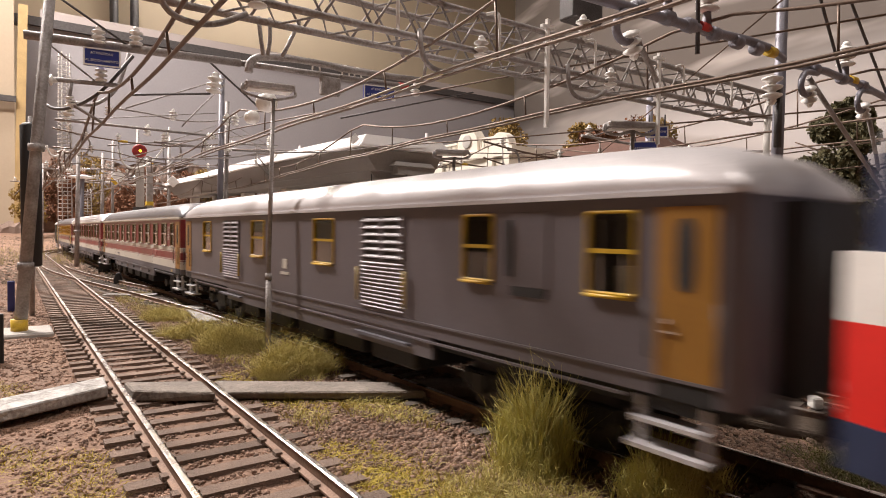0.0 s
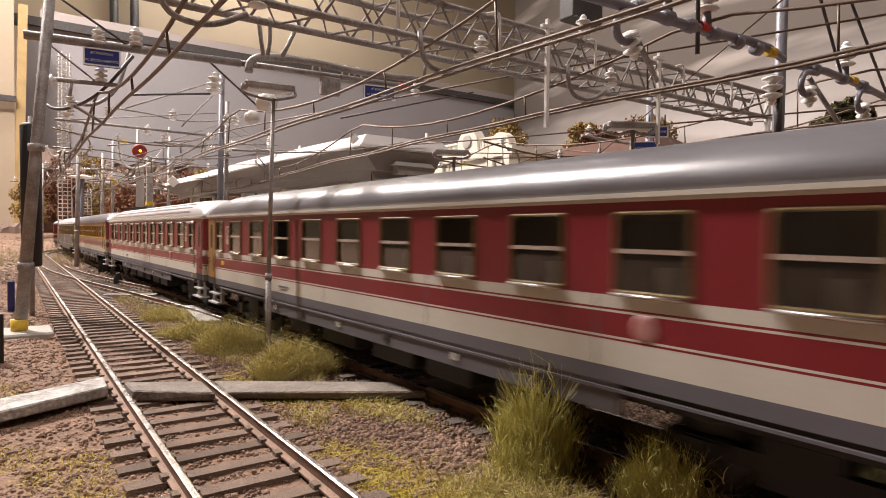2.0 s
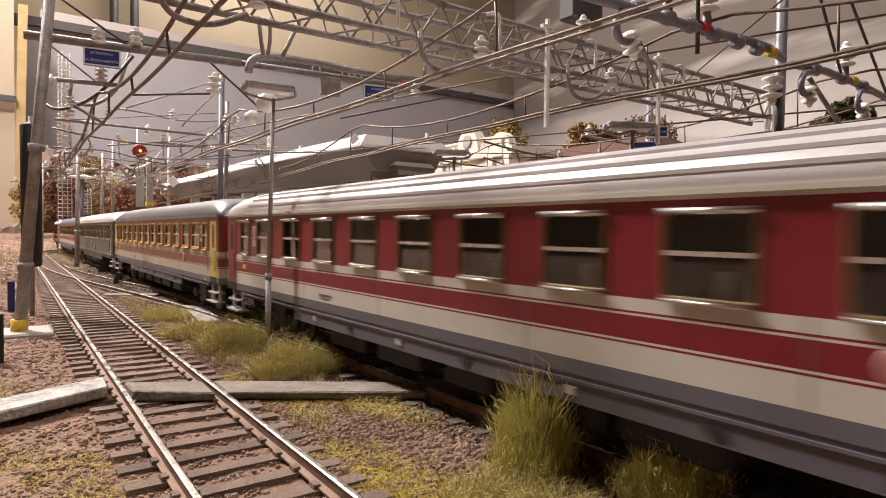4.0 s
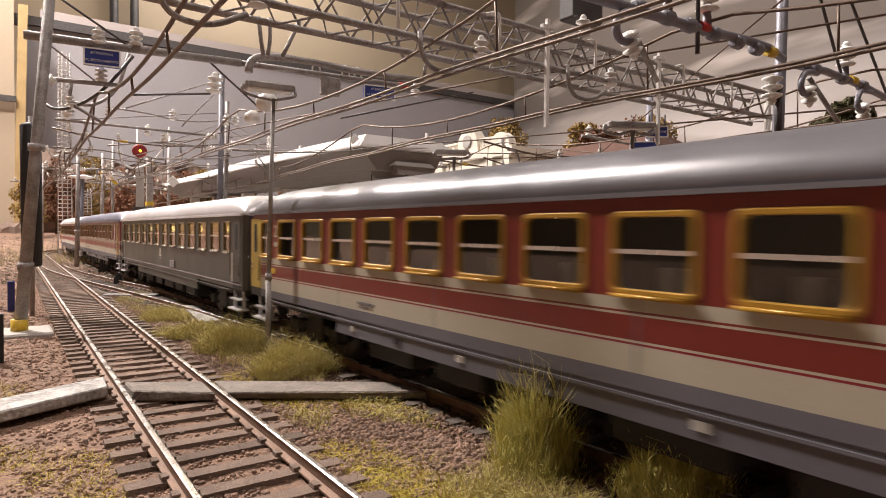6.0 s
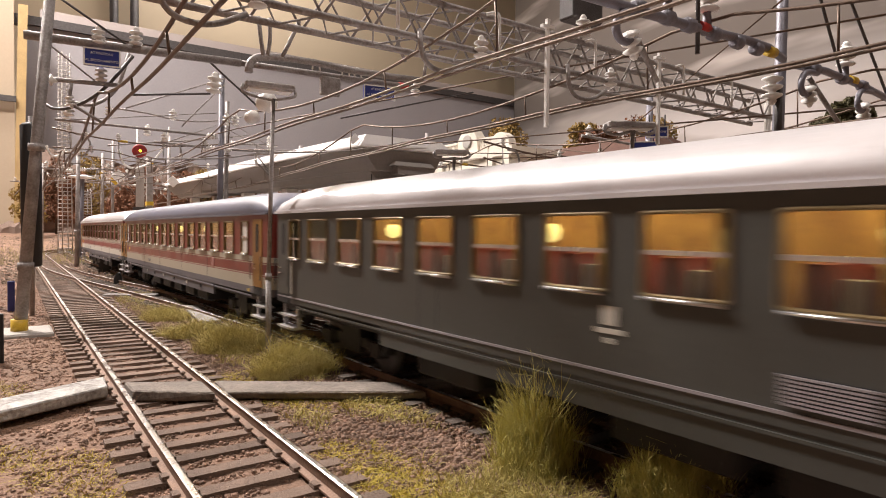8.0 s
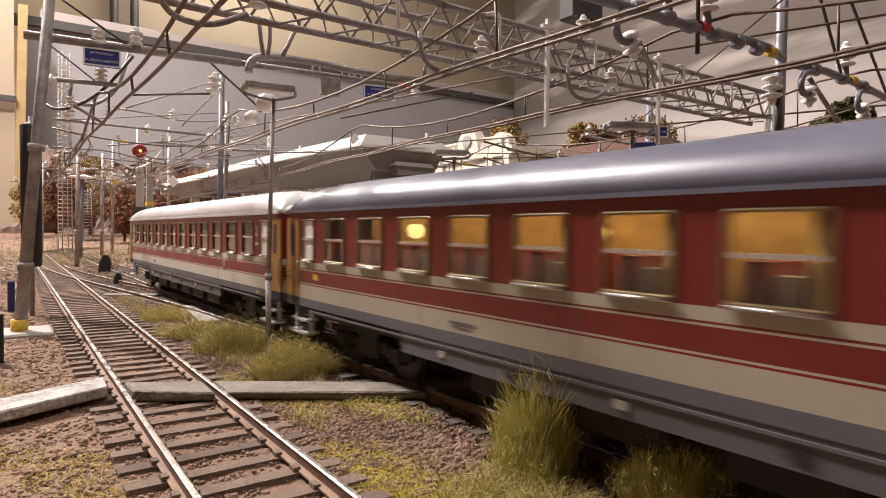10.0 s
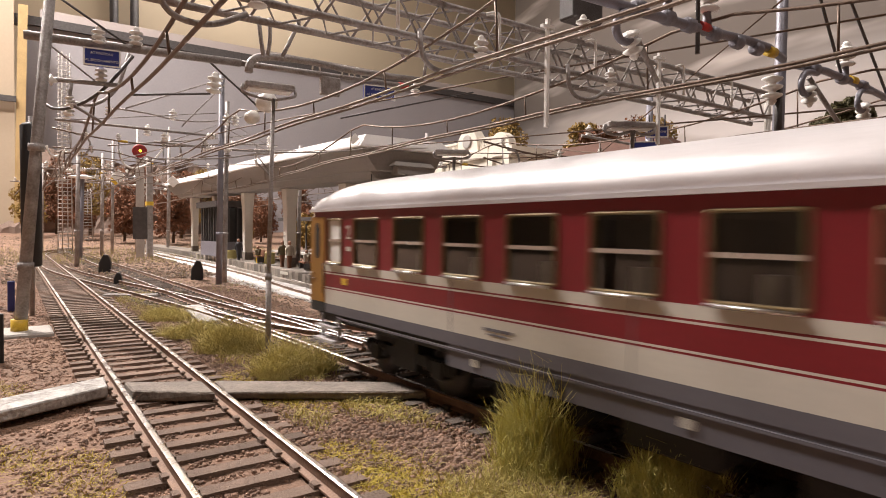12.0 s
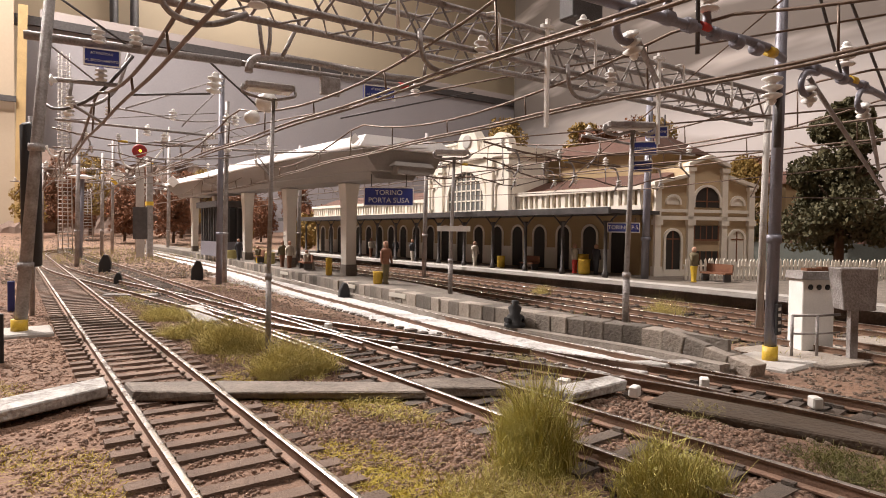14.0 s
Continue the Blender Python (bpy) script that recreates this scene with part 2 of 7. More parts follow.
# ---- the room and the layout's ground ----
def room():
    bm = B()
    box(bm, -160, 420, 230, 236, -80, 150)
    tagged(part("wall_far", bm, M["cream_wall"]), "cream painted club room wall behind the layout", "wall", kind="structure")
    # Unseen side walls, back wall and ceiling, darkened to soak up bounced light.
    bm = B()
    box(bm, -166, -160, -200, 236, -80, 150)
    tagged(part("wall_side", bm, M["dark_unseen_wall"]), "unseen side wall of the room, dark brown to cut bounced light", "wall", kind="structure")
    bm = B()
    box(bm, 420, 426, -200, 236, -80, 150)
    tagged(part("wall_other_side", bm, M["dark_unseen_wall"]), "unseen opposite wall of the room, dark brown to cut bounced light", "wall", kind="structure")
    bm = B()
    box(bm, -166, 426, -206, -200, -80, 150)
    tagged(part("wall_back", bm, M["dark_unseen_wall"]), "unseen wall behind the camera, dark brown to cut bounced light", "wall", kind="structure")
    bm = B()
    box(bm, -166, 426, -206, 236, 150, 154)
    tagged(part("ceiling", bm, M["dimmed_cream"]), "unseen ceiling of the room, toned down to cut bounced light", "ceiling", kind="structure")
    bm = B()
    box(bm, -166, 426, -206, 236, -86, -80)
    tagged(part("floor", bm, M["concrete"]), "grey concrete floor of the room", "floor", kind="structure")
    bm = B()
    box(bm, 3, 260, 170, 171.5, -8, 49.5)
    tagged(part("backdrop_board", bm, M["grey_board"]), "plain grey backdrop board at the layout's end", "backdrop", kind="structure")
    bm = B()
    box(bm, -30, 260, 169, 172, 49.5, 51.5)
    tagged(part("backdrop_rail", bm, M["steel_dark"]), "dark rail along the top of the backdrop board", "rail", kind="structure")
    bm = B()
    box(bm, 6, 260, 171.8, 173, 51.5, 54.2)
    tagged(part("backdrop_band", bm, mat("lilac_band", (0.47, 0.41, 0.39), 0.4, 0, 0.06, 6, 0.05, 200)), "dusty lilac strip above the backdrop rail", "panel", kind="structure")
    for x in (28, 34):
        bm = B()
        tube(bm, (x, 226, -80), (x, 226, 150), 1.3, seg=14)
        tagged(part("wall_pipe", bm, M["steel_dark"]), "dark vertical pipe on the cream wall", "pipe", kind="structure")
    # Added fittings, out of view, one above each assumed lamp.
    for lx, ly, lz, lw, ld, watts, tgt in LAMPS:
        f = thing("added_ceiling_light", "unseen white ceiling light fitting added above a lamp", "ceiling light", lx, ly, lz, group="ceiling lights")
        bm = B()
        box(bm, -lw / 2 - 2, lw / 2 + 2, -ld / 2 - 2, ld / 2 + 2, 4, 9)
        part("housing", bm, M["white"], f)
        for s in (-1, 1):
            bm = B()
            tube(bm, (0, s * ld * 0.3 if ld > lw else 0, 9), (0, s * ld * 0.3 if ld > lw else 0, 150 - lz), 0.8)
            part("hanger", bm, M["steel"], f)
    bm = B()
    pts = [(150, 168), (138, 120), (128, 70), (120, 20), (116, -60)]
    loft(bm, [[(x, y, -8), (x + 1, y, -8), (x + 1, y, 95), (x, y, 95)] for x, y in pts])
    tagged(part("backdrop_sky", bm, M["sky_cloth"]), "painted cloudy sky cloth behind the station", "backdrop", kind="structure")
    # Cream panel whose shadow is put into a tan base colour.
    bm = B()
    box(bm, -14, 0.9, 160.5, 164, -8, 60)
    tagged(part("wall_panel", bm, M["dimmed_cream"]), "cream panel beside the backdrop with its shade painted tan", "panel", kind="structure")
    bm = B()
    loft(bm, [[(x, 160, z), (x + 1.7, 160, z), (x + 1.7, 164, z), (x, 164, z)] for x, z in ((0.3, -8), (1.7, 51))], smooth=False)
    tagged(part("backdrop_post", bm, M["wood_frame"]), "ochre wooden frame post of the backdrop", "post", kind="structure")
    bm = B()
    box(bm, -14, 1.2, 159.2, 159.9, 30, 31.2)
    tagged(part("wall_rail", bm, M["steel_dark"]), "dark metal bar on the tan panel", "rail", kind="structure")


def ground():
    bm = B()
    xs = [-60 + i * 5 for i in range(11)] + [-8 + i * 0.35 for i in range(110)] + [31 + i * 4 for i in range(26)]
    ys = [-60 + i * 6 for i in range(9)] + [-8 + i * 0.4 for i in range(160)] + [57 + i * 4 for i in range(30)]
    rows = []
    for y in ys:
        row = []
        for x in xs:
            z = -0.31 + 0.04 * noise.noise((x * 0.25, y * 0.25, 0)) + 0.05 * noise.noise((x * 1.1, y * 1.1, 3)) + 0.05 * noise.noise((x * 3.1, y * 3.1, 5))
            if y > 120:
                z += (y - 120) * 0.06
            row.append(bm.verts.new((x, y, z)))
        rows.append(row)
    for a, b in zip(rows, rows[1:]):
        for i in range(len(xs) - 1):
            bm.faces.new((a[i], a[i + 1], b[i + 1], b[i])).smooth = True
    tagged(part("ground", bm, M["earth"]), "brown earth and ballast ground of the model layout", "ground", kind="structure")


def table():
    bm = B()
    box(bm, -60, 131, -60, 168, -9, -1.2)
    tagged(part("layout_table", bm, M["wood_frame"]), "wooden baseboard under the model layout", "table", kind="structure")
    for x, y in ((-55, -55), (125, -55), (-55, 160), (125, 160)):
        bm = B()
        box(bm, x - 3, x + 3, y - 3, y + 3, -80, -9)
        tagged(part("layout_table_leg", bm, M["wood_frame"]), "square wooden leg of the layout table", "table leg", kind="structure")


room()
ground()
table()


# ---- tracks ----
def sleeper_mesh(material):
    bm = B()
    box(bm, -1.45, 1.45, -0.14, 0.14, -0.55, -0.235)
    for s in (-1, 1):
        for t in (-1, 1):
            box(bm, s * 0.825 + t * 0.12 - 0.05, s * 0.825 + t * 0.12 + 0.05, -0.09, 0.09, -0.25, -0.17)
    return to_mesh("sleeper", bm, material)


def rail_part(track, pts, off):
    left = []
    for i, p in enumerate(pts):
        a, b = pts[max(0, i - 1)], pts[min(len(pts) - 1, i + 1)]
        d = Vector((b[0] - a[0], b[1] - a[1])).normalized()
        left.append((Vector((p[0], p[1])), Vector((d.y, -d.x))))
    prof = ((-0.11, -0.24), (0.11, -0.24), (0.11, -0.21), (0.025, -0.18), (0.025, -0.06), (0.05, -0.045), (0.05, -0.012), (0.028, 0.0),
            (-0.028, 0.0), (-0.05, -0.012), (-0.042, -0.045), (-0.025, -0.06), (-0.025, -0.18), (-0.11, -0.21))
    secs = [[(c.x + n.x * (off + px), c.y + n.y * (off + px), pz) for px, pz in prof] for c, n in left]
    bm = B()
    rings = [[bm.verts.new(p) for p in s] for s in secs]
    k = len(prof)
    for a, b in zip(rings, rings[1:]):
        for i in range(k):
            bm.faces.new((a[i], a[(i + 1) % k], b[(i + 1) % k], b[i])).material_index = 1 if i in (5, 6, 7, 8) else 0
    bm.faces.new(rings[0])
    bm.faces.new(rings[-1])
    return part("rail", bm, [M["rail_rust"], M["rail_top"]], track, "rusty steel rail with a polished head")


def track(pts, label, mesh, pitch, group="model railway tracks", y_max=95.0):
    t = thing("railway_track", label, "track", group=group)
    rail_part(t, pts, -0.825)
    rail_part(t, pts, 0.825)
    s, n = 0.2, 0
    rest = B()
    total = arc_length(pts)
    rnd = random.Random(len(pts))
    while s < total:
        (x, y), a = along(pts, s)
        if y < y_max and n < 170:
            ob = new("sleeper", mesh)
            ob.parent = t
            ob.matrix_basis = pose(x * U, y * U, 0, 0, 0, math.degrees(a) + rnd.uniform(-1.2, 1.2))
            n += 1
        else:
            box(rest, x - 1.45, x + 1.45, y - 0.14, y + 0.14, -0.5, -0.245, rot=math.degrees(a))
        s += pitch
    if rest.verts:
        tagged(part("far_sleepers", rest, M["sleeper_dark"], t), kind="stuff")
    else:
        rest.free()
    return t


SL, SD = sleeper_mesh(M["sleeper"]), sleeper_mesh(M["sleeper_dark"])
track(LEFT, "branch track with brown wooden sleepers in earthy ballast", SL, 0.72)
track(MAIN, "main line track with dark sleepers under the train", SD, 0.72)
track(THIRD, "platform track with white lime dusted bed", SD, 0.72)
track(FOURTH, "station track between island platform and station building", SD, 0.8)
track(FIFTH, "station track along the main building's platform", SD, 0.8)


# ---- crossovers, lime bed, boards ----
track([(7.65 - 4.6 * (k * k * (3 - 2 * k)), 16 + 48 * k) for k in (i / 60 for i in range(61))], "diverging turnout track with bright rails", SD, 0.72, y_max=64)
track([(13.3 - 5.75 * (k * k * (3 - 2 * k)), 3 + 24 * k) for k in (i / 40 for i in range(41))], "diverging turnout track on dark sleepers", SD, 0.72, y_max=64)

PLATFORM = ((15.2, -14), (15.2, 8), (15.35, 11), (14.85, 15), (14.5, 20), (14.8, 25), (15.05, 31), (15.4, 38), (16.2, 50), (17.2, 64), (18.2, 90), (18.6, 130))
PLAT_WIDTH = ((0.35, -14), (0.4, 8), (0.7, 11), (1.2, 16), (3.0, 28), (3.5, 36), (3.6, 130))


def strip(name, pts, lo, hi, z, material, label, category, wob=0.0, n_across=8, parent=None):
    bm = B()
    rows = []
    for (x, y) in pts:
        row = []
        for i in range(n_across + 1):
            k = i / n_across
            e = wob * noise.noise((y * 0.9, k * 3, 7)) if i in (0, n_across) else 0
            row.append(bm.verts.new((x + lo + (hi - lo) * k + e, y, z + 0.05 * noise.noise((x * 2 + k * 9, y * 2.3, 1)) - (0.22 if i in (0, n_across) else 0))))
        rows.append(row)
    for a, b in zip(rows, rows[1:]):
        for i in range(n_across):
            bm.faces.new((a[i], a[i + 1], b[i + 1], b[i])).smooth = True
    return tagged(part(name, bm, material, parent), label, category, kind="structure")


lime_line = [(lerp_path(PLATFORM, 9.5 + i * 0.4), 9.5 + i * 0.4) for i in range(220)]
strip("lime_bed", lime_line, -2.7, -0.5, -0.16, M["lime"], "white lime dusted track bed beside the island platform", "ballast", 0.25, 14)


def slab(label, x, y, w, d, rz, z, material, h=0.2, group="crossing boards", skew=0.0):
    t = thing("crossing_board", label, "board", x, y, 0, rz, group=group)
    bm = B()
    box(bm, -w / 2, w / 2, -d / 2, d / 2, z - h, z)
    for v in bm.verts:
        v.co += Vector((random.uniform(-0.05, 0.05) + skew * v.co.y, random.uniform(-0.04, 0.04), random.uniform(-0.03, 0.03)))
    part("board", bm, material, t, bevel=0.03)
    return t


slab("pale worn wooden crossing board beside the branch track", -0.1, 13.85, 3.9, 0.95, 26, 0.02, M["weathered"], skew=0.5)
slab("grey wooden crossing board between the branch rails", 2.69, 13.85, 1.68, 0.95, -33, -0.03, M["slab"], skew=-0.65)
slab("long grey crossing board between branch and main track", 5.38, 12.25, 4.1, 0.9, -33, -0.05, M["slab"], skew=-0.65)
slab("dark crossing board between the main rails", 8.05, 10.75, 1.65, 0.85, -34, -0.04, M["slab"], skew=-0.65)
slab("grey crossing board beside the main track", 9.75, 9.65, 1.5, 0.7, -34, -0.05, M["slab"], skew=-0.65)
slab("pale splintered board near the turnout", 10.3, 8.9, 1.9, 0.5, 2, 0.03, M["weathered"])
slab("pale board at the platform's end", 13.9, 9.6, 1.7, 0.5, -25, -0.02, M["weathered"])
slab("white plank by the turnout tie bar", 5.15, 35.7, 0.55, 2.6, 60, -0.14, M["weathered"])
slab("pale concrete lid among the grass", 6.35, 26.2, 0.75, 5.2, -6, -0.1, M["weathered"])
slab("dark steel cover plate beside the track", 12.0, 5.7, 1.5, 4.6, 14, -0.14, mat("dark_plank", (0.10, 0.072, 0.05), 0.85, 0, 0.4, 120, 0.8, 900, (0.045, 0.032, 0.024), 0.7))


# ---- ballast, stones and grass ----
def scatter(name, label, material, count, area, size, seed, keep=None, z=-0.4, category="ballast"):
    rnd = np.random.RandomState(seed)
    base = np.array([(1, 0, -0.4), (-0.5, 0.87, -0.4), (-0.5, -0.87, -0.4), (0.7, 0.5, 0.5), (-0.8, 0.2, 0.55), (0.2, -0.8, 0.5)])
    faces = [(0, 1, 3), (1, 2, 4), (2, 0, 5), (3, 1, 4), (4, 2, 5), (5, 0, 3), (3, 4, 5)]
    V, F, k = [], [], 0
    while k < count:
        u = rnd.rand(2)
        x = area[0] + (area[1] - area[0]) * u[0]
        y = area[2] + (area[3] - area[2]) * u[1] ** 1.7
        if keep and not keep(x, y):
            count -= 1
            continue
        s = size * (0.45 + 1.2 * rnd.rand() ** 2)
        a = rnd.rand() * 6.28
        ca, sa = math.cos(a), math.sin(a)
        j = base * (0.7 + 0.6 * rnd.rand(6, 3)) * s
        g = z + 0.04 * noise.noise((x * 0.25, y * 0.25, 0)) + 0.05 * noise.noise((x * 1.1, y * 1.1, 3)) + 0.05 * noise.noise((x * 3.1, y * 3.1, 5))
        g += max(0.0, y - 120) * 0.06
        pts = np.stack([j[:, 0] * ca - j[:, 1] * sa + x, j[:, 0] * sa + j[:, 1] * ca + y, j[:, 2] * 0.9 + g + s * 0.25], 1) * U
        V.extend(pts.tolist())
        F.extend([tuple(i + 6 * k for i in f) for f in faces])
        k += 1
    me = bpy.data.meshes.new(name)
    me.from_pydata(V, [], F)
    me.polygons.foreach_set("use_smooth", np.ones(len(F), dtype=bool))
    me.materials.append(material)
    return tagged(new(name, me), label, category, kind="stuff")


M["stone_mix"] = mat("ballast_mixed", (0.33, 0.205, 0.145), 0.95, 0, 0.5, 60, 0.6, 3000, (0.12, 0.07, 0.048), 0.9, island=0.4)
scatter("ballast", "reddish brown ballast stones round the branch track", M["stone_mix"], 100000, (-6, 7.2, 4.0, 62), 0.034, 1, z=-0.315)
scatter("ballast_between", "brown earth clods beside the main track", M["stone"], 56000, (3.8, 11, 3.0, 40), 0.04, 2, z=-0.30)
scatter("ballast_grey", "dark grey ballast round the station tracks", M["stone_grey"], 46000, (6.5, 30, 2.0, 60), 0.048, 3, z=-0.32)
scatter("ballast_far", "grey brown ballast in the far station throat", M["stone_grey"], 16000, (-8, 34, 48, 150), 0.1, 6, z=-0.29)
scatter("lime_lumps", "white lime lumps on the platform track", M["lime"], 13000, (12.0, 14.9, 9.5, 48), 0.036, 4, z=-0.22, keep=lambda x, y: x < lerp_path(PLATFORM, y) - 0.45)


def grass_mat(name, a, b):
    m = mat(name, a, 0.8, 0, 0.3, 250, 0, 2500, b, 1.0)
    return m


M["grass_y"] = grass_mat("grass_straw", (0.60, 0.51, 0.18), (0.32, 0.265, 0.075))
M["grass_t"] = grass_mat("grass_tall_olive", (0.60, 0.54, 0.17), (0.29, 0.255, 0.065))
M["grass_d"] = grass_mat("grass_olive", (0.46, 0.40, 0.16), (0.20, 0.18, 0.06))


M["grass_o"] = grass_mat("grass_dark_olive", (0.19, 0.17, 0.05), (0.07, 0.07, 0.02))


def blades(bm_v, bm_f, rnd, x, y, z, h, lean, w):
    a = rnd.uniform(0, math.tau)
    dx, dy = math.cos(a) * lean, math.sin(a) * lean
    px, py = -math.sin(a + 1) * w, math.cos(a + 1) * w
    k = len(bm_v)
    for t, ww in ((0, 1), (0.55, 0.8)):
        cx, cy, cz = x + dx * t * t, y + dy * t * t, z + h * t
        bm_v.append(((cx - px * ww) * U, (cy - py * ww) * U, cz * U))
        bm_v.append(((cx + px * ww) * U, (cy + py * ww) * U, cz * U))
    bm_v.append(((x + dx) * U, (y + dy) * U, (z + h * (1 - 0.25 * lean / max(h, 0.01))) * U))
    bm_f.append((k, k + 1, k + 3, k + 2))
    bm_f.append((k + 2, k + 3, k + 4))


def fibre(v, f, rnd, p, h, lean, w, curl):
    """A thin curling blade in three pieces."""
    a = rnd.uniform(0, math.tau)
    px, py = -math.sin(a + 1) * w, math.cos(a + 1) * w
    x, y, z = p
    k = len(v)
    for i in range(4):
        t = i / 3
        d = lean * t * t
        b = a + curl * t
        ww = 1 - 0.75 * t
        cx, cy, cz = x + math.cos(b) * d, y + math.sin(b) * d, z + h * t * (1 - 0.28 * t * lean / max(h, 0.05))
        v.append(((cx - px * ww) * U, (cy - py * ww) * U, cz * U))
        v.append(((cx + px * ww) * U, (cy + py * ww) * U, (cz + w * 0.3) * U))
    for i in range(3):
        q = k + 2 * i
        f.append((q, q + 1, q + 3, q + 2))


def tuft(label, x, y, radius, height, n, material, seed, brush=0.0):
    """Clumps of curling fibres; brush gathers them to tall, upright sprays."""
    rnd = random.Random(seed)
    v, f = [], []
    clumps = []
    for i in range(9 + int(radius * 12)):
        a, r = rnd.uniform(0, math.tau), radius * math.sqrt(rnd.random())
        clumps.append((r * math.cos(a), r * math.sin(a), (1 - 0.6 * (r / radius) ** 1.6) * rnd.uniform(0.55, 1.05)))
    for i in range(n):
        cx, cy, ck = rnd.choice(clumps)
        g = radius * 0.22
        h = height * ck * rnd.uniform(0.35, 1.0)
        fibre(v, f, rnd, (cx + rnd.gauss(0, g), cy + rnd.gauss(0, g), -0.04), h, h * rnd.uniform(0.05, 0.4 if brush else 1.0) + 0.05, 0.008, rnd.uniform(-2.2, 2.2))
        if rnd.random() < 0.55:
            z0 = h * rnd.uniform(0.3, 0.85)
            fibre(v, f, rnd, (cx + rnd.gauss(0, g * 1.3), cy + rnd.gauss(0, g * 1.3), z0), h * 0.22, h * rnd.uniform(0.1, 0.3), 0.008, rnd.uniform(-3, 3))
    me = bpy.data.meshes.new("grass_tuft")
    me.from_pydata(v, [], f)
    me.materials.append(material)
    ob = new("grass_tuft", me)
    ob.matrix_basis = pose(x * U, y * U, -0.34 * U)
    return tagged(ob, label, "grass", group="grass tufts")


tuft("tall straw yellow grass tuft beside the main track", 6.5, 6.75, 0.58, 2.3, 3800, M["grass_t"], 1, 1.0)
tuft("low straw grass round the tall tuft", 5.75, 6.2, 0.85, 0.7, 1500, M["grass_y"], 11)
tuft("straw yellow grass tuft close to the rail", 7.15, 4.75, 0.52, 1.7, 3000, M["grass_t"], 2, 1.0)
tuft("olive grass tuft at the foot of the lamp post", 5.5, 18.6, 0.85, 1.55, 4200, M["grass_y"], 3)
tuft("olive grass tuft beside the crossing boards", 5.75, 14.8, 0.9, 1.45, 4600, M["grass_y"], 4)
tuft("straw grass tuft in the verge between branch and main track", 4.95, 21.6, 0.9, 1.15, 3000, M["grass_y"], 12)
tuft("low straw grass tuft before the concrete lid", 5.0, 26.5, 1.0, 1.0, 2600, M["grass_y"], 13)
tuft("dry grass tuft on the turnout", 11.3, 12.7, 0.55, 0.6, 500, M["grass_d"], 5)
tuft("green weed tuft beside the station track", 11.2, 6.9, 0.5, 0.5, 500, M["grass_d"], 6)
tuft("dark green weed tuft by the cover plate", 10.35, 3.9, 0.85, 0.62, 1800, M["grass_o"], 7)
tuft("dry weed tuft between the station tracks", 24.0, 16.6, 1.0, 1.4, 500, M["grass_y"], 8)
tuft("dry weed tuft on the far track bed", 25.5, 26.0, 0.8, 1.0, 400, M["grass_y"], 9)


def meadow(name, label, material, n, area, h, seed, thresh):
    rnd = random.Random(seed)
    v, f = [], []
    k = 0
    while k < n:
        k += 1
        x, y = rnd.uniform(area[0], area[1]), area[2] + (area[3] - area[2]) * rnd.random() ** 1.6
        if noise.noise((x * 0.55, y * 0.4, seed)) < thresh:
            continue
        blades(v, f, rnd, x, y, -0.36, h * rnd.uniform(0.4, 1.1), rnd.uniform(0.1, 0.5), 0.009)
    me = bpy.data.meshes.new(name)
    me.from_pydata(v, [], f)
    me.materials.append(material)
    tagged(new(name, me), label, "grass", kind="stuff")


M["moss"] = grass_mat("moss_flock", (0.55, 0.43, 0.05), (0.28, 0.21, 0.05))
meadow("grass_flock", "short yellow green grass flock between the tracks", M["grass_y"], 17000, (4.3, 6.4, 3.5, 44), 0.36, 3, 0.08)
meadow("moss_flock", "bright yellow moss flock on the earth", M["moss"], 30000, (4.0, 6.6, 4.5, 15.5), 0.2, 5, 0.22)
meadow("rust_flock", "orange rust flock on the verge", mat("orange_flock", (0.55, 0.22, 0.04), 0.9, 0, 0.3, 250, 0, 2500, (0.30, 0.13, 0.03), 1.0), 7000, (-2.5, 1.0, 5.0, 12), 0.2, 31, 0.25)
meadow("verge_flock", "sparse yellow grass flock on the verge", M["moss"], 20000, (-4, 1.2, 5.5, 20), 0.2, 8, 0.16)
meadow("track_weeds", "weeds between the station tracks", M["grass_d"], 9000, (18, 30, 6, 60), 0.4, 9, 0.15)
meadow("far_weeds", "dry weeds on the far ground", M["grass_d"], 16000, (-8, 40, 70, 135), 1.1, 15, 0.0)
meadow("turnout_weeds", "weeds round the far turnouts", M["grass_d"], 6000, (3, 16, 30, 100), 0.45, 12, 0.2)


# ---- island platform with its canopy ----
def path_row(path, y0, y1, step):
    n = int((y1 - y0) / step)
    return [(lerp_path(path, y0 + (y1 - y0) * i / n), y0 + (y1 - y0) * i / n) for i in range(n + 1)]


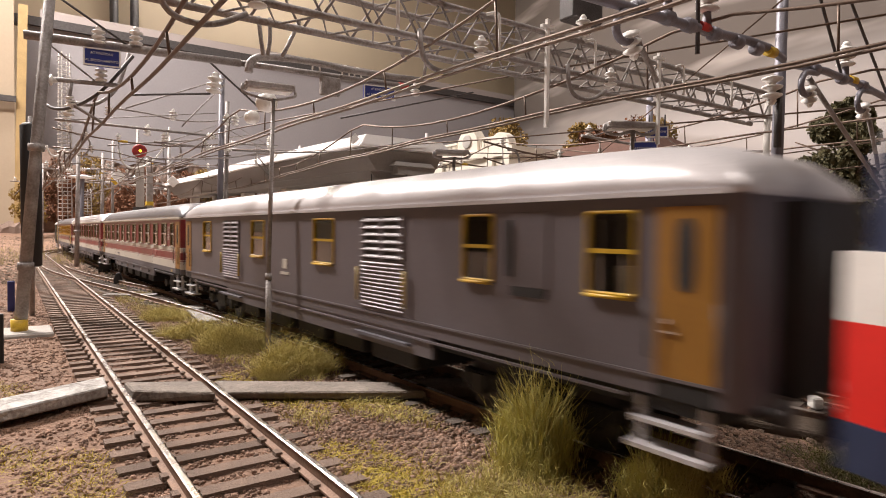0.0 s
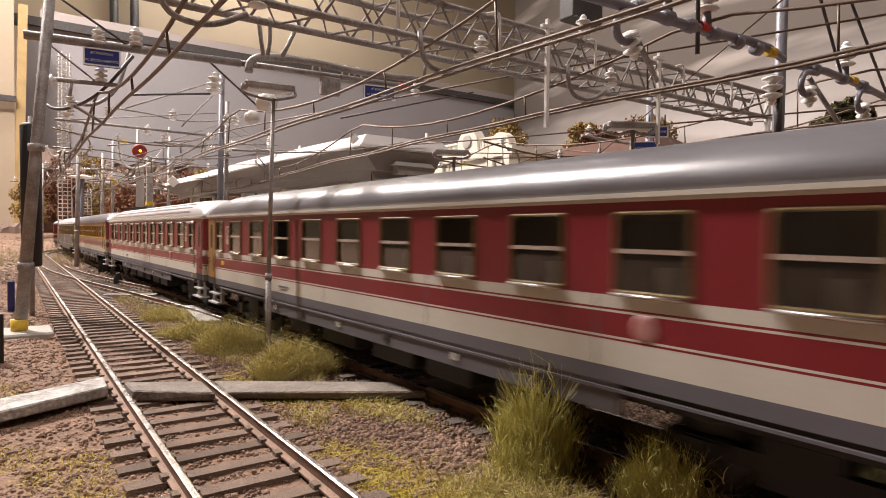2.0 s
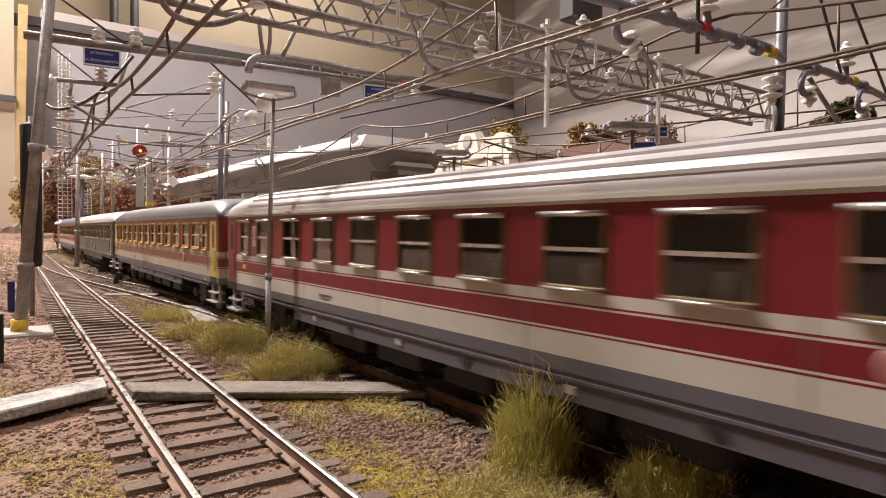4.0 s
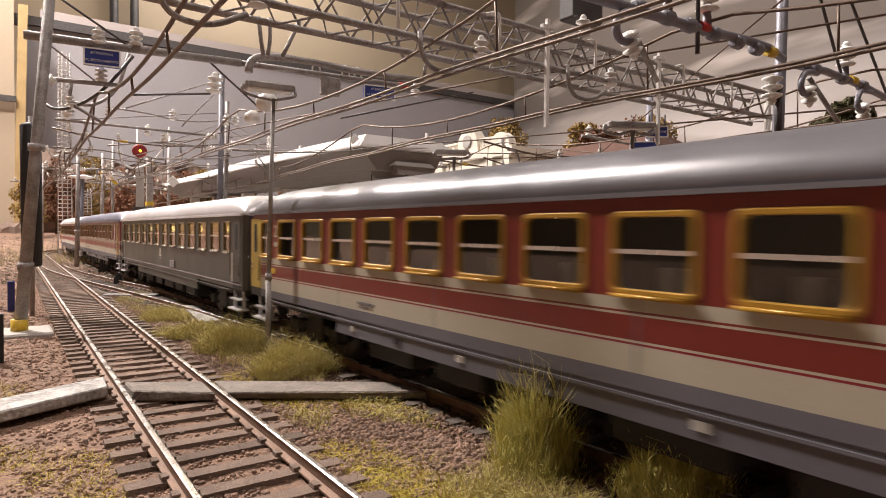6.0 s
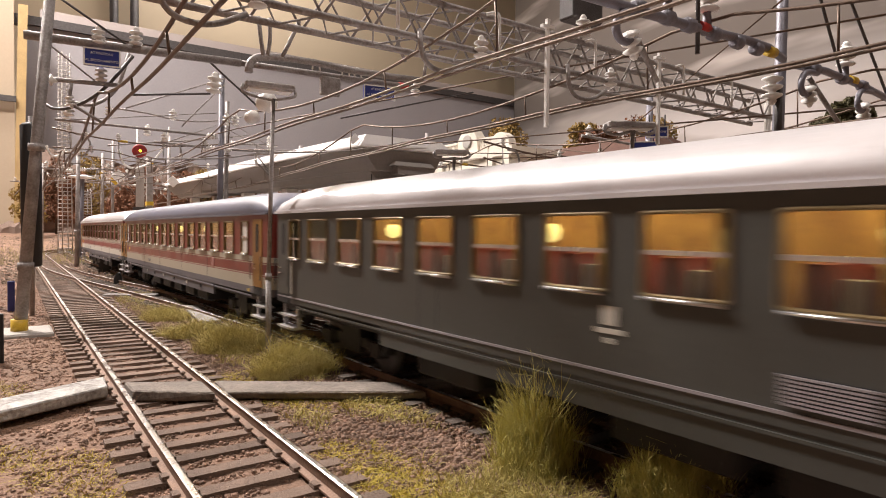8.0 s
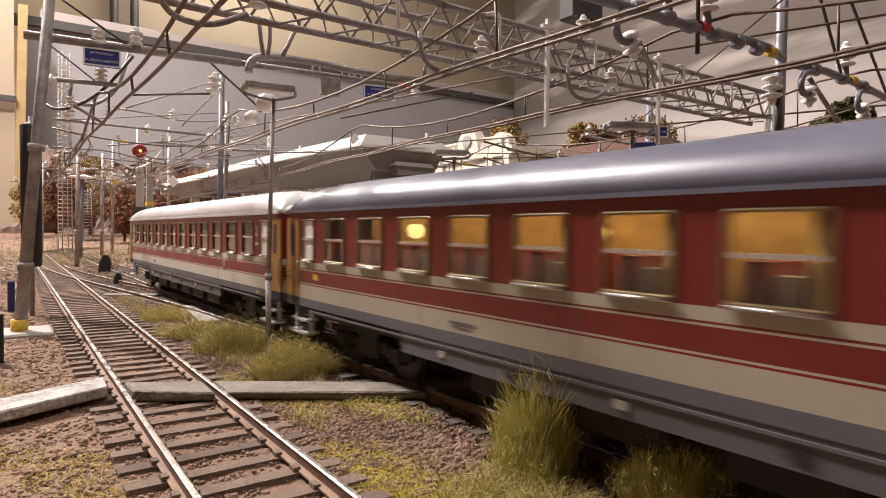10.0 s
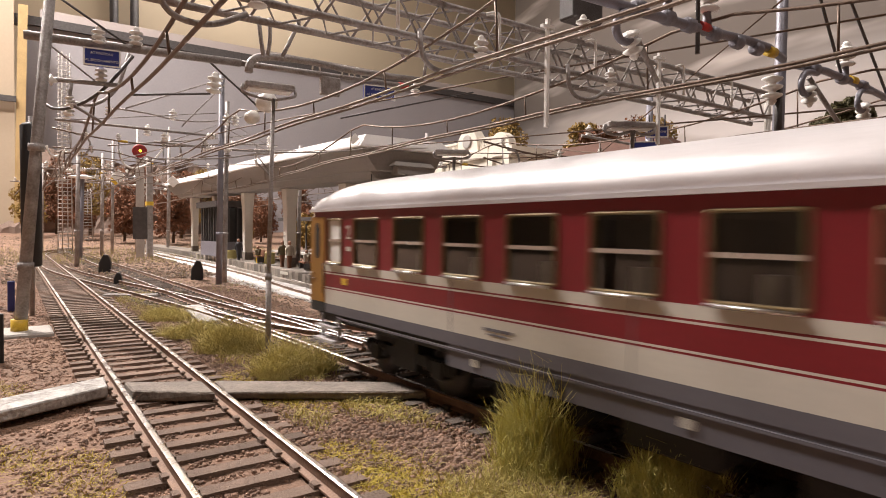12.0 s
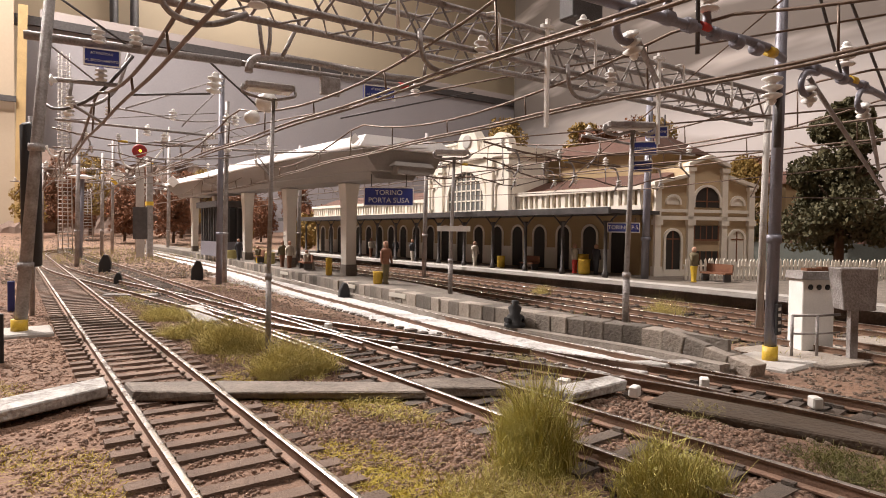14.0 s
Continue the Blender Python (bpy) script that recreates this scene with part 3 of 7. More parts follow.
def island():
    plat = tagged(new("platform_island"), "island platform with stone kerbs and pale paving", "platform", kind="structure")
    bm = B()
    secs = [[(x + 0.3, y, -0.4), (x + lerp_path(PLAT_WIDTH, y), y, -0.4), (x + lerp_path(PLAT_WIDTH, y), y, 0.5), (x + 0.3, y, 0.5)] for x, y in path_row(PLATFORM, 8.8, 120, 0.8)]
    loft(bm, secs, smooth=False)
    part("paving", bm, M["concrete"], plat)
    bmk = B()
    box(bmk, -0.2, 0.45, -0.338, 0.338, -0.35, 0.52)
    bmesh.ops.bevel(bmk, geom=bmk.edges[:], offset=0.022, segments=1, affect="EDGES")
    me = to_mesh("kerb_stone", bmk, M["concrete"])
    rnd = random.Random(4)
    s = 8.35
    while s < 75:
        x, x2 = lerp_path(PLATFORM, s), lerp_path(PLATFORM, s + 1)
        ob = new("kerb_stone", me)
        ob.parent = plat
        taper = min(0.0, (s - 10.4) * 0.2)
        ob.matrix_basis = pose((x + 0.2 + rnd.uniform(-0.03, 0.03)) * U, s * U, (rnd.uniform(-0.02, 0.02) + taper) * U, 11.3 if taper else 0, 0, math.degrees(math.atan2(-(x2 - x), 1)) + rnd.uniform(-1.0, 1.0))
        s += 0.67
    bm = B()
    loft(bm, [[(x - 0.6, y, -0.4), (x - 0.08, y, -0.4), (x - 0.08, y, -0.02), (x - 0.55, y, 0.0)] for x, y in path_row(PLATFORM, 8.5, 110, 1.0)], smooth=False)
    part("lower_kerb", bm, M["concrete"], plat)
    for y in (24.5, 30.0, 41.0):
        bm = B()
        x = lerp_path(PLATFORM, y)
        box(bm, x - 0.06, x - 0.02, y - 0.75, y + 0.75, 0.22, 0.42)
        part("name_plate", bm, M["cream"], plat, "small cream plate on the kerb")


M["cream"] = mat("cream_paint", (0.56, 0.53, 0.47), 0.45, 0, 0.10, 60, 0.06, 1500)
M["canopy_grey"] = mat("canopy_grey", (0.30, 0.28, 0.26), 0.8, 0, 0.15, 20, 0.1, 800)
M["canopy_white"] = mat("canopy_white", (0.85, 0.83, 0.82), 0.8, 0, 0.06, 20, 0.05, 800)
M["stone_white"] = mat("stone_white", (0.74, 0.70, 0.64), 0.8, 0, 0.12, 60, 0.15, 1500)
island()
CENTRE = ((17.35, 20), (17.35, 36), (17.6, 47), (18.2, 58), (18.8, 68), (19.4, 90), (20, 130))


def canopy():
    c = thing("platform_canopy", "white roofed concrete canopy over the island platform", "canopy")
    pts = path_row(CENTRE, 28.0, 86, 2.0)

    def rise(y):
        return (y - 28) * 0.022

    def ring(y, x, rows):
        return [(x + w, y, z + rise(y)) for w, z in rows]

    bm = B()
    loft(bm, [ring(y, x, ((-2.9, 7.62), (2.78, 7.62), (2.78, 7.72), (2.3, 8.28), (-2.42, 8.28), (-2.9, 7.72))) for x, y in pts], smooth=False)
    part("roof", bm, M["canopy_white"], c, "white roof with a broad sloping edge")
    x0, y0 = pts[0]
    bm = B()
    loft(bm, [[(x0 - 2.9, y0 - 0.35, 7.62), (x0 + 2.78, y0 - 0.35, 7.62), (x0 + 2.78, y0 - 0.35, 7.72), (x0 - 2.9, y0 - 0.35, 7.72)], [(x0 - 2.9, y0 - 0.004, 7.62), (x0 + 2.78, y0 - 0.004, 7.62), (x0 + 2.3, y0 - 0.004, 8.27), (x0 - 2.42, y0 - 0.004, 8.27)]], smooth=False)
    part("end_slope", bm, M["canopy_white"], c, "white sloping end of the roof")
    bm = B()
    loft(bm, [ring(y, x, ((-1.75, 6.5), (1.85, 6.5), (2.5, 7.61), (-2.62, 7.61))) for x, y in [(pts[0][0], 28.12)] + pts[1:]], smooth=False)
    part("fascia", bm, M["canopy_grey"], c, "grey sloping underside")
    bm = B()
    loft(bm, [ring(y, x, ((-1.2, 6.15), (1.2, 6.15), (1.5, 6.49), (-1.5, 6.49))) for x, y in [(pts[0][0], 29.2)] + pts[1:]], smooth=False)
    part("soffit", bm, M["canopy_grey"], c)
    for y in (34.8, 45.3, 57.5, 70.0, 82.0):
        x = lerp_path(CENTRE, y)
        bm = B()
        loft(bm, [[(x + sx * (0.34 + k * 0.14), y + sy * (0.38 + 0.12 * k), z) for sx, sy in ((-1, -1), (1, -1), (1, 1), (-1, 1))] for z, k in ((0.5, 0), (4.8, 0.3), (6.1 + rise(y), 1.2))], smooth=False)
        col = part("column", bm, M["stone_white"], c, "white tapered column with a dark foot", bevel=0.04)
        bm = B()
        box(bm, x - 0.38, x + 0.38, y - 0.42, y + 0.42, 0.5, 1.2)
        part("foot", bm, M["slab"], col)
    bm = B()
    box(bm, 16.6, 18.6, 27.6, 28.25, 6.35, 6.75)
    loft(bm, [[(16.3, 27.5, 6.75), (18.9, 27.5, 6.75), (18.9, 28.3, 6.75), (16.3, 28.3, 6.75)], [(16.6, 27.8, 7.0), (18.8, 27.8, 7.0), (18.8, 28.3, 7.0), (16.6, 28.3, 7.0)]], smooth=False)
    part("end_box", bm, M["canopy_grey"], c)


canopy()


def text_part(s, parent, size, m, material, label=""):
    cu = bpy.data.curves.new("lettering", "FONT")
    cu.body, cu.size, cu.align_x, cu.align_y, cu.extrude = s, size * U, "CENTER", "CENTER", 0.004 * U
    ob = new("lettering_source", cu)
    bpy.context.view_layer.update()
    me = bpy.data.meshes.new_from_object(ob.evaluated_get(bpy.context.evaluated_depsgraph_get()))
    bpy.data.objects.remove(ob)
    me.materials.append(material)
    t = new("lettering", me)
    t.parent = parent
    t.matrix_basis = m
    return t


def sign(label, x, y, z, w, h, lines, rz=0.0, size=0.4, hang=0.0, depth=0.16, material=None):
    """A sign board facing -y, turned by rz."""
    t = thing("sign_board", label, "sign", x, y, z, rz)
    bm = B()
    box(bm, -w / 2, w / 2, 0, depth, -h / 2, h / 2)
    part("panel", bm, material or M["blue_sign"], t, bevel=0.02)
    bm = B()
    for a, b, c, d in ((-w / 2, w / 2, h / 2 - 0.05, h / 2), (-w / 2, w / 2, -h / 2, -h / 2 + 0.05), (-w / 2, -w / 2 + 0.05, -h / 2 + 0.05, h / 2 - 0.05), (w / 2 - 0.05, w / 2, -h / 2 + 0.05, h / 2 - 0.05)):
        box(bm, a, b, -0.02, -0.003, c, d)
    part("border", bm, M["white"], t)
    n = len(lines)
    for i, s in enumerate(lines):
        zz = h * 0.5 - (i + 0.5) * h / n
        zz *= 0.82
        text_part(s, t, size, pose(0, -0.012 * U, zz * U, 90), M["white"])
    if hang:
        bm = B()
        for s in (-1, 1):
            tube(bm, (s * w * 0.35, depth / 2, h / 2), (s * w * 0.35, depth / 2, h / 2 + hang), 0.03)
        part("hanger", bm, M["steel_dark"], t)
    return t


sign("dark blue station name sign hung under the canopy's end", 16.55, 28.45, 5.16, 2.66, 1.0, ["TORINO", "PORTA SUSA"], rz=-33, size=0.38, hang=0.7)


# ---- small figurines, benches and bins ----
def figurine(label, x, y, z, colors, height=1.95, seated=False, rz=0):
    """A painted miniature, one plain turned shape with a head."""
    bm = B()
    hgt = height * (0.72 if seated else 1)
    k = hgt / 1.95
    prof = [(0.16, 0), (0.17, 0.06), (0.13, 0.12), (0.17, 0.55), (0.22, 0.9), (0.20, 1.1), (0.27, 1.45), (0.25, 1.58), (0.09, 1.65)]
    lathe(bm, [(r, h * k) for r, h in prof], seg=10)
    for f in bm.faces:
        f.material_index = 1 if f.calc_center_median().z > 0.85 * k else 0
    n0 = len(bm.faces)
    lathe(bm, [(0.05, 1.62 * k), (0.12, 1.68 * k), (0.145, 1.78 * k), (0.12, 1.9 * k), (0.04, 1.95 * k)], seg=10, mi=2)
    for s in (-1, 1):
        tube(bm, (s * 0.27, 0, 1.48 * k), (s * 0.31, -0.1, 0.95 * k), 0.075, 0.06, mi=1)
    if seated:
        for s in (-1, 1):
            tube(bm, (s * 0.12, 0, 0.55), (s * 0.13, -0.5, 0.5), 0.11, mi=0)
            tube(bm, (s * 0.13, -0.48, 0.5), (s * 0.13, -0.52, 0.0), 0.08, mi=0)
    me = to_mesh("figurine", bm, [colors[0], colors[1], M["skin"]])
    ob = new("figurine", me)
    ob.matrix_basis = pose(x * U, y * U, z * U, 0, 0, rz)
    return tagged(ob, label, "figurine", group="painted miniature figurines")


M["skin"] = mat("figure_pink", (0.45, 0.26, 0.18), 0.7, 0, 0.2, 300, 0, 1500)
M["fig_brown"] = mat("figure_brown", (0.20, 0.085, 0.045), 0.7, 0, 0.3, 300, 0, 1500)
M["fig_dark"] = mat("figure_dark", (0.05, 0.05, 0.06), 0.7, 0, 0.3, 300, 0, 1500)
M["fig_olive"] = mat("figure_olive", (0.13, 0.10, 0.05), 0.7, 0, 0.3, 300, 0, 1500)
M["fig_pale"] = mat("figure_pale", (0.50, 0.45, 0.38), 0.7, 0, 0.2, 300, 0, 1500)
figurine("standing figurine in a brown jacket on the island platform", 16.25, 28.2, 0.5, (M["fig_olive"], M["fig_brown"]), 2.3)
for i, (x, y, a, b, st) in enumerate(((17.0, 40.6, "fig_pale", "fig_pale", True), (16.9, 43.6, "fig_brown", "fig_pale", False), (16.8, 44.8, "fig_brown", "fig_olive", False),
                                      (17.0, 51.0, "yellow", "fig_olive", True), (16.9, 56.0, "fig_dark", "fig_dark", False))):
    figurine("seated pale figurine on a bench" if st else "standing figurine on the island platform", x, y, 0.5, (M[a], M[b]), 2.0, st, 80 if st else 0)
for i, (x, y, a, b) in enumerate(((30.6, 51.2, "fig_dark", "fig_dark"), (30.2, 47.5, "fig_pale", "fig_dark"), (30.0, 38.0, "fig_pale", "fig_pale"), (31.5, 27.0, "fig_dark", "fig_dark"),
                                  (31.2, 28.6, "red_paint", "fig_pale"), (31.6, 20.0, "yellow", "fig_olive"), (30.5, 56.0, "fig_brown", "fig_pale"))):
    figurine("standing figurine on the station platform", x, y, 0.6, (M[a], M[b]), 2.0)
for x, y, nm in ((16.9, 40.6, "bench"), (17.1, 51.0, "bench"), (31.4, 33.3, "bench"), (33.5, 19.8, "bench")):
    t = thing("bench", "dark wooden platform bench", "bench", x, y, 0.6, -10, group="platform benches")
    bm = B()
    box(bm, -0.3, 0.3, -0.9, 0.9, 0.42, 0.52)
    part("seat", bm, M["fig_brown"], t)
    bm = B()
    box(bm, 0.28, 0.36, -0.9, 0.9, 0.52, 1.0)
    part("backrest", bm, M["fig_brown"], t)
    for yy in (-0.75, 0.75):
        bm = B()
        box(bm, -0.25, 0.3, yy - 0.05, yy + 0.05, 0, 0.42)
        part("leg", bm, M["steel_dark"], t)


def bin_thing(label, x, y, z, r=0.25, h=0.9, material="yellow"):
    bm = B()
    lathe(bm, ((r * 0.8, 0), (r, h * 0.1), (r, h * 0.9), (r * 1.1, h), (r * 0.9, h), (r * 0.85, h * 0.8)), seg=14)
    ob = part("litter_bin", bm, M[material])
    ob.matrix_basis = pose(x * U, y * U, z * U)
    tagged(ob, label, "bin", group="yellow litter bins")


bin_thing("yellow litter bin beside a canopy column", 16.3, 35.4, 0.5, 0.2, 1.1)
bin_thing("yellow carrier bag shape beside the brown figurine", 15.95, 28.5, 0.5, 0.26, 0.65)
bin_thing("yellow litter bin on the station platform", 31.0, 36.0, 0.6, 0.3, 0.9)
bin_thing("yellow ticket machine on the station platform", 31.6, 28.2, 0.6, 0.35, 1.3)
bin_thing("yellow luggage box on the station platform", 31.0, 27.6, 0.6, 0.4, 1.0)
bin_thing("green planter on the island platform", 16.9, 58.0, 0.6, 0.45, 0.8, "grass_d")
bin_thing("green planter with a shrub on the platform", 16.9, 47.8, 0.6, 0.4, 0.9, "grass_d")


def kiosk():
    t = thing("platform_kiosk", "grey glazed waiting kiosk under the canopy", "kiosk", 18.3, 66.0, 0.58)
    bm = B()
    box(bm, -1.4, 1.4, -3.5, 3.5, 0, 1.5)
    part("base", bm, M["steel_blue"], t)
    for yy in even_list(8, -3.4, 3.4):
        bm = B()
        box(bm, -1.38, -1.22, yy - 0.1, yy + 0.1, 1.5, 5.0)
        part("mullion", bm, M["steel_dark"], t)
    for xx in even_list(4, -1.2, 1.3):
        bm = B()
        box(bm, xx - 0.08, xx + 0.08, -3.48, -3.32, 1.5, 5.0)
        part("mullion", bm, M["steel_dark"], t)
    bm = B()
    box(bm, -1.2, 1.2, -3.3, 3.3, 1.5, 4.9)
    part("glazing", bm, M["black"], t, "dark glass")
    bm = B()
    box(bm, -1.8, 1.6, -4.2, 3.8, 5.0, 5.6)
    part("roof", bm, M["steel_dark"], t)


def even_list(n, a, b):
    return [a + (b - a) * i / (n - 1) for i in range(n)]


kiosk()


# ---- station building ----
M["plaster"] = mat("ochre_plaster", (0.50, 0.38, 0.24), 0.9, 0, 0.15, 40, 0.15, 1200)
M["plaster_dark"] = mat("tan_and_shaded_plaster", (0.40, 0.29, 0.16), 0.9, 0, 0.15, 40, 0.15, 1200)
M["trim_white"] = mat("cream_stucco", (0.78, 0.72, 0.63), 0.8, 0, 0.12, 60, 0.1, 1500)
M["roof_tile"] = mat("brown_roof_tile", (0.105, 0.05, 0.036), 0.9, 0, 0.35, 120, 0.5, 1500)
# Near-black colour for the unlit insides behind doors and windows.
M["dark_fill"] = mat("painted_dark_opening", (0.03, 0.024, 0.02), 0.6, 0, 0.3, 60, 0, 1200)
M["fan_glass"] = mat("fan_window_glass", (0.17, 0.17, 0.165), 0.15, 0, 0.3, 60, 0, 1200)


def arch_pts(c, z_spring, r, z0, n=10):
    pts = [(c - r, z0)] + [(c - r * math.cos(math.pi * i / n), z_spring + r * math.sin(math.pi * i / n)) for i in range(n + 1)] + [(c + r, z0)]
    return pts


def arch_solid(bm, pts, x0, x1, axis="x", mi=0):
    """A flat arched body between two planes; the outline runs along the other axis."""
    secs = []
    for x in (x0, x1):
        secs.append([(x, a, z) if axis == "x" else (a, x, z) for a, z in pts])
    loft(bm, secs, mi=mi, smooth=False)


def arch_ring(bm, c, zs, r, w, z0, x0, x1, axis="x", n=12):
    outer, inner = arch_pts(c, zs, r + w, z0, n), arch_pts(c, zs, r, z0, n)
    def corner(p, x):
        return (x, p[0], p[1]) if axis == "x" else (p[0], x, p[1])

    loft(bm, [[corner(o, x0), corner(o, x1), corner(q, x1), corner(q, x0)] for o, q in zip(outer, inner)], smooth=False)


def station():
    st = thing("station_building", "ochre and cream station building with balustrade and clock gable", "building")
    X = 34.0
    bm = B()
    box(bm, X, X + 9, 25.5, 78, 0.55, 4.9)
    # Darker plaster than the wing: the awning's shade is put into its colour.
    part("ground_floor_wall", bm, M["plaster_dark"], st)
    # arched doorways and pale dado between them
    y = 27.2
    while y < 76:
        # Solid dark body painted as the unlit inside; nothing is hollowed out.
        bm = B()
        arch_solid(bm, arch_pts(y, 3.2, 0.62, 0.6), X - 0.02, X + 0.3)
        d = part("doorway", bm, M["dark_fill"], st, "arched doorway with its dark inside painted on")
        bm = B()
        arch_ring(bm, y, 3.2, 0.62, 0.16, 0.6, X - 0.08, X + 0.1)
        part("surround", bm, M["trim_white"], d)
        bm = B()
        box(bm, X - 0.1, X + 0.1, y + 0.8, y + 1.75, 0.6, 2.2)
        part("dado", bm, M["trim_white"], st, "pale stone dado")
        y += 2.55
    # platform canopy of the station
    bm = B()
    box(bm, 29.2, X, 24.0, 79, 4.55, 4.78)
    loft(bm, [[(29.0, y, 4.5), (29.25, y, 4.5), (29.25, y, 4.9), (29.0, y, 4.9)] for y in (24.0, 79)], smooth=False)
    part("awning", bm, M["steel_dark"], st, "dark platform awning")
    y = 25.0
    while y < 78:
        bm = B()
        lathe(bm, ((0.2, 0.6), (0.2, 0.9), (0.12, 1.0), (0.11, 3.8), (0.16, 4.0), (0.2, 4.1)), (30.0, y, 0), 10)
        for s in (-1, 1):
            rope(bm, [(30.0, y, 3.7), (30.0, y + s * 0.5, 4.2), (30.0, y + s * 0.9, 4.5)], 0.05)
        part("iron_column", bm, M["steel_dark"], st, "dark cast iron column")
        y += 3.6
    # balustrade
    for y0, y1 in ((25.0, 37.2), (49.6, 78)):
        bm = B()
        box(bm, X - 0.6, X + 0.1, y0, y1, 4.9, 5.2)
        box(bm, X - 0.6, X + 0.1, y0, y1, 6.2, 6.5)
        part("balustrade_rail", bm, M["trim_white"], st, "cream balustrade rails")
        n = int((y1 - y0) / 0.6)
        for i in range(n):
            yy = y0 + (i + 0.5) * (y1 - y0) / n
            bm = B()
            wd = 0.2 if i % 4 == 3 else 0.09
            box(bm, X - 0.45, X - 0.15, yy - wd, yy + wd, 5.2, 6.2)
            part("baluster", bm, M["trim_white"], st)
        bm = B()
        box(bm, X + 0.3, X + 0.5, y0, y1, 4.9, 6.6)
        part("terrace_wall", bm, M["plaster_dark"], st)
        bm = B()
        loft(bm, [[(X + 0.1, y, 6.5), (X + 3.2, y, 7.6), (X + 3.2, y, 7.2), (X + 0.2, y, 6.35)] for y in (y0, y1)], smooth=False)
        part("lean_to_roof", bm, M["roof_tile"], st, "brown tiled lean-to roof")
    bm = B()
    box(bm, X + 3.2, X + 10, 27, 52, 4.9, 9.4)
    part("upper_wall", bm, M["plaster_dark"], st, "tan upper storey wall")
    bm = B()
    loft(bm, [[(X + 2.6, y, 9.3), (X + 10.4, y, 9.3), (X + 6.5, y + (2 if y < 40 else -2), 10.9)] for y in (26.4, 52.6)], smooth=False)
    part("main_roof", bm, M["roof_tile"], st, "brown hipped main roof")
    # centre block with the fan window
    Y0, Y1 = 37.2, 49.6
    YC = 43.2
    bm = B()
    box(bm, X - 0.9, X + 6, Y0, Y1, 4.9, 9.6)
    part("centre_block", bm, M["trim_white"], st, "cream stucco centre block")
    bm = B()
    box(bm, X - 1.15, X + 6.2, Y0 - 0.2, Y1 + 0.2, 9.6, 10.0)
    box(bm, X - 1.05, X + 6.1, Y0 - 0.1, Y1 + 0.1, 10.0, 10.35)
    part("cornice", bm, M["trim_white"], st)
    bm = B()
    arch_solid(bm, arch_pts(YC, 6.05, 2.6, 5.25, 16), X - 0.92, X - 0.6)
    fw = part("fan_window", bm, M["fan_glass"], st, "large arched fan window")
    bm = B()
    arch_ring(bm, YC, 6.05, 2.6, 0.4, 5.25, X - 1.15, X - 0.9, n=20)
    part("surround", bm, M["trim_white"], fw)
    for i in range(-3, 4):
        bm = B()
        yy = YC + i * 0.68
        top = 6.05 + math.sqrt(max(0, 2.6 ** 2 - (i * 0.68) ** 2))
        box(bm, X - 1.0, X - 0.92, yy - 0.06, yy + 0.06, 5.25, top)
        part("glazing_bar", bm, M["trim_white"], fw)
    for z in (6.05, 6.95, 7.8):
        bm = B()
        hw = math.sqrt(2.6 ** 2 - (z - 6.05) ** 2)
        box(bm, X - 1.0, X - 0.92, YC - hw, YC + hw, z - 0.06, z + 0.06)
        part("glazing_bar", bm, M["trim_white"], fw)
    for yy in (Y0 + 0.5, Y0 + 2.6, Y1 - 2.6, Y1 - 0.5):
        bm = B()
        box(bm, X - 1.15, X - 0.9, yy - 0.35, yy + 0.35, 4.9, 9.6)
        box(bm, X - 1.25, X - 0.9, yy - 0.5, yy + 0.5, 8.8, 9.2)
        part("pilaster", bm, M["trim_white"], st)
    for yy in (Y0 + 1.55, Y1 - 1.55):
        bm = B()
        arch_ring(bm, yy, 7.0, 0.42, 0.14, 5.4, X - 1.02, X - 0.88, n=8)
        arch_ring(bm, yy, 8.4, 0.3, 0.12, 8.1, X - 1.02, X - 0.88, n=8)
        part("niche", bm, M["trim_white"], st)
    # parapet with clock and rounded gables
    bm = B()
    loft(bm, [[(x, YC - 1.5, 10.3), (x, YC - 1.3, 11.6), (x, YC - 0.7, 12.3), (x, YC + 0.7, 12.3), (x, YC + 1.3, 11.6), (x, YC + 1.5, 10.3)] for x in (X - 0.9, X + 0.1)], smooth=False)
    cg = part("clock_gable", bm, M["trim_white"], st, "cream clock gable")
    bm = B()
    lathe(bm, ((0.62, 0), (0.62, 0.08), (0.5, 0.1)), (X - 0.9, YC, 11.3), 20, axis=(-1, 0, 0))
    part("clock", bm, M["concrete_pale"], cg, "pale round clock face")
    for yy in (Y0 + 1.6, Y1 - 1.6):
        bm = B()
        arch_solid(bm, arch_pts(yy, 10.3, 1.3, 10.3, 12), X - 0.95, X - 0.2)
        part("rounded_gable", bm, M["trim_white"], st)
    for i in range(9):
        for s in (-1, 1):
            bm = B()
            yy = YC + s * (1.8 + i * 0.2)
            box(bm, X - 0.8, X - 0.5, yy - 0.05, yy + 0.05, 10.35, 11.2)
            part("baluster", bm, M["trim_white"], st)
    for s in (-1, 1):
        bm = B()
        box(bm, X - 0.85, X - 0.45, YC + s * 2.6 - 1.0, YC + s * 2.6 + 1.0, 11.2, 11.4)
        part("parapet_rail", bm, M["trim_white"], st)
    # end wing, turned a little
    wing = part("end_wing", _wing_wall(), M["plaster"], st, "ochre end wing with cream trim")
    wing.matrix_basis = pose(34.0 * U, 24.5 * U, 0, 0, 0, -20.5)
    L = 7.7
    for a in (0.25, 2.7, 5.3, 7.45):
        bm = B()
        hgt = 6.5 if a in (0.25, 7.45) else 7.7
        box(bm, a - 0.22, a + 0.22, -0.22, 0.1, 0.55, hgt)
        box(bm, a - 0.32, a + 0.32, -0.3, 0.1, 0.55, 1.2)
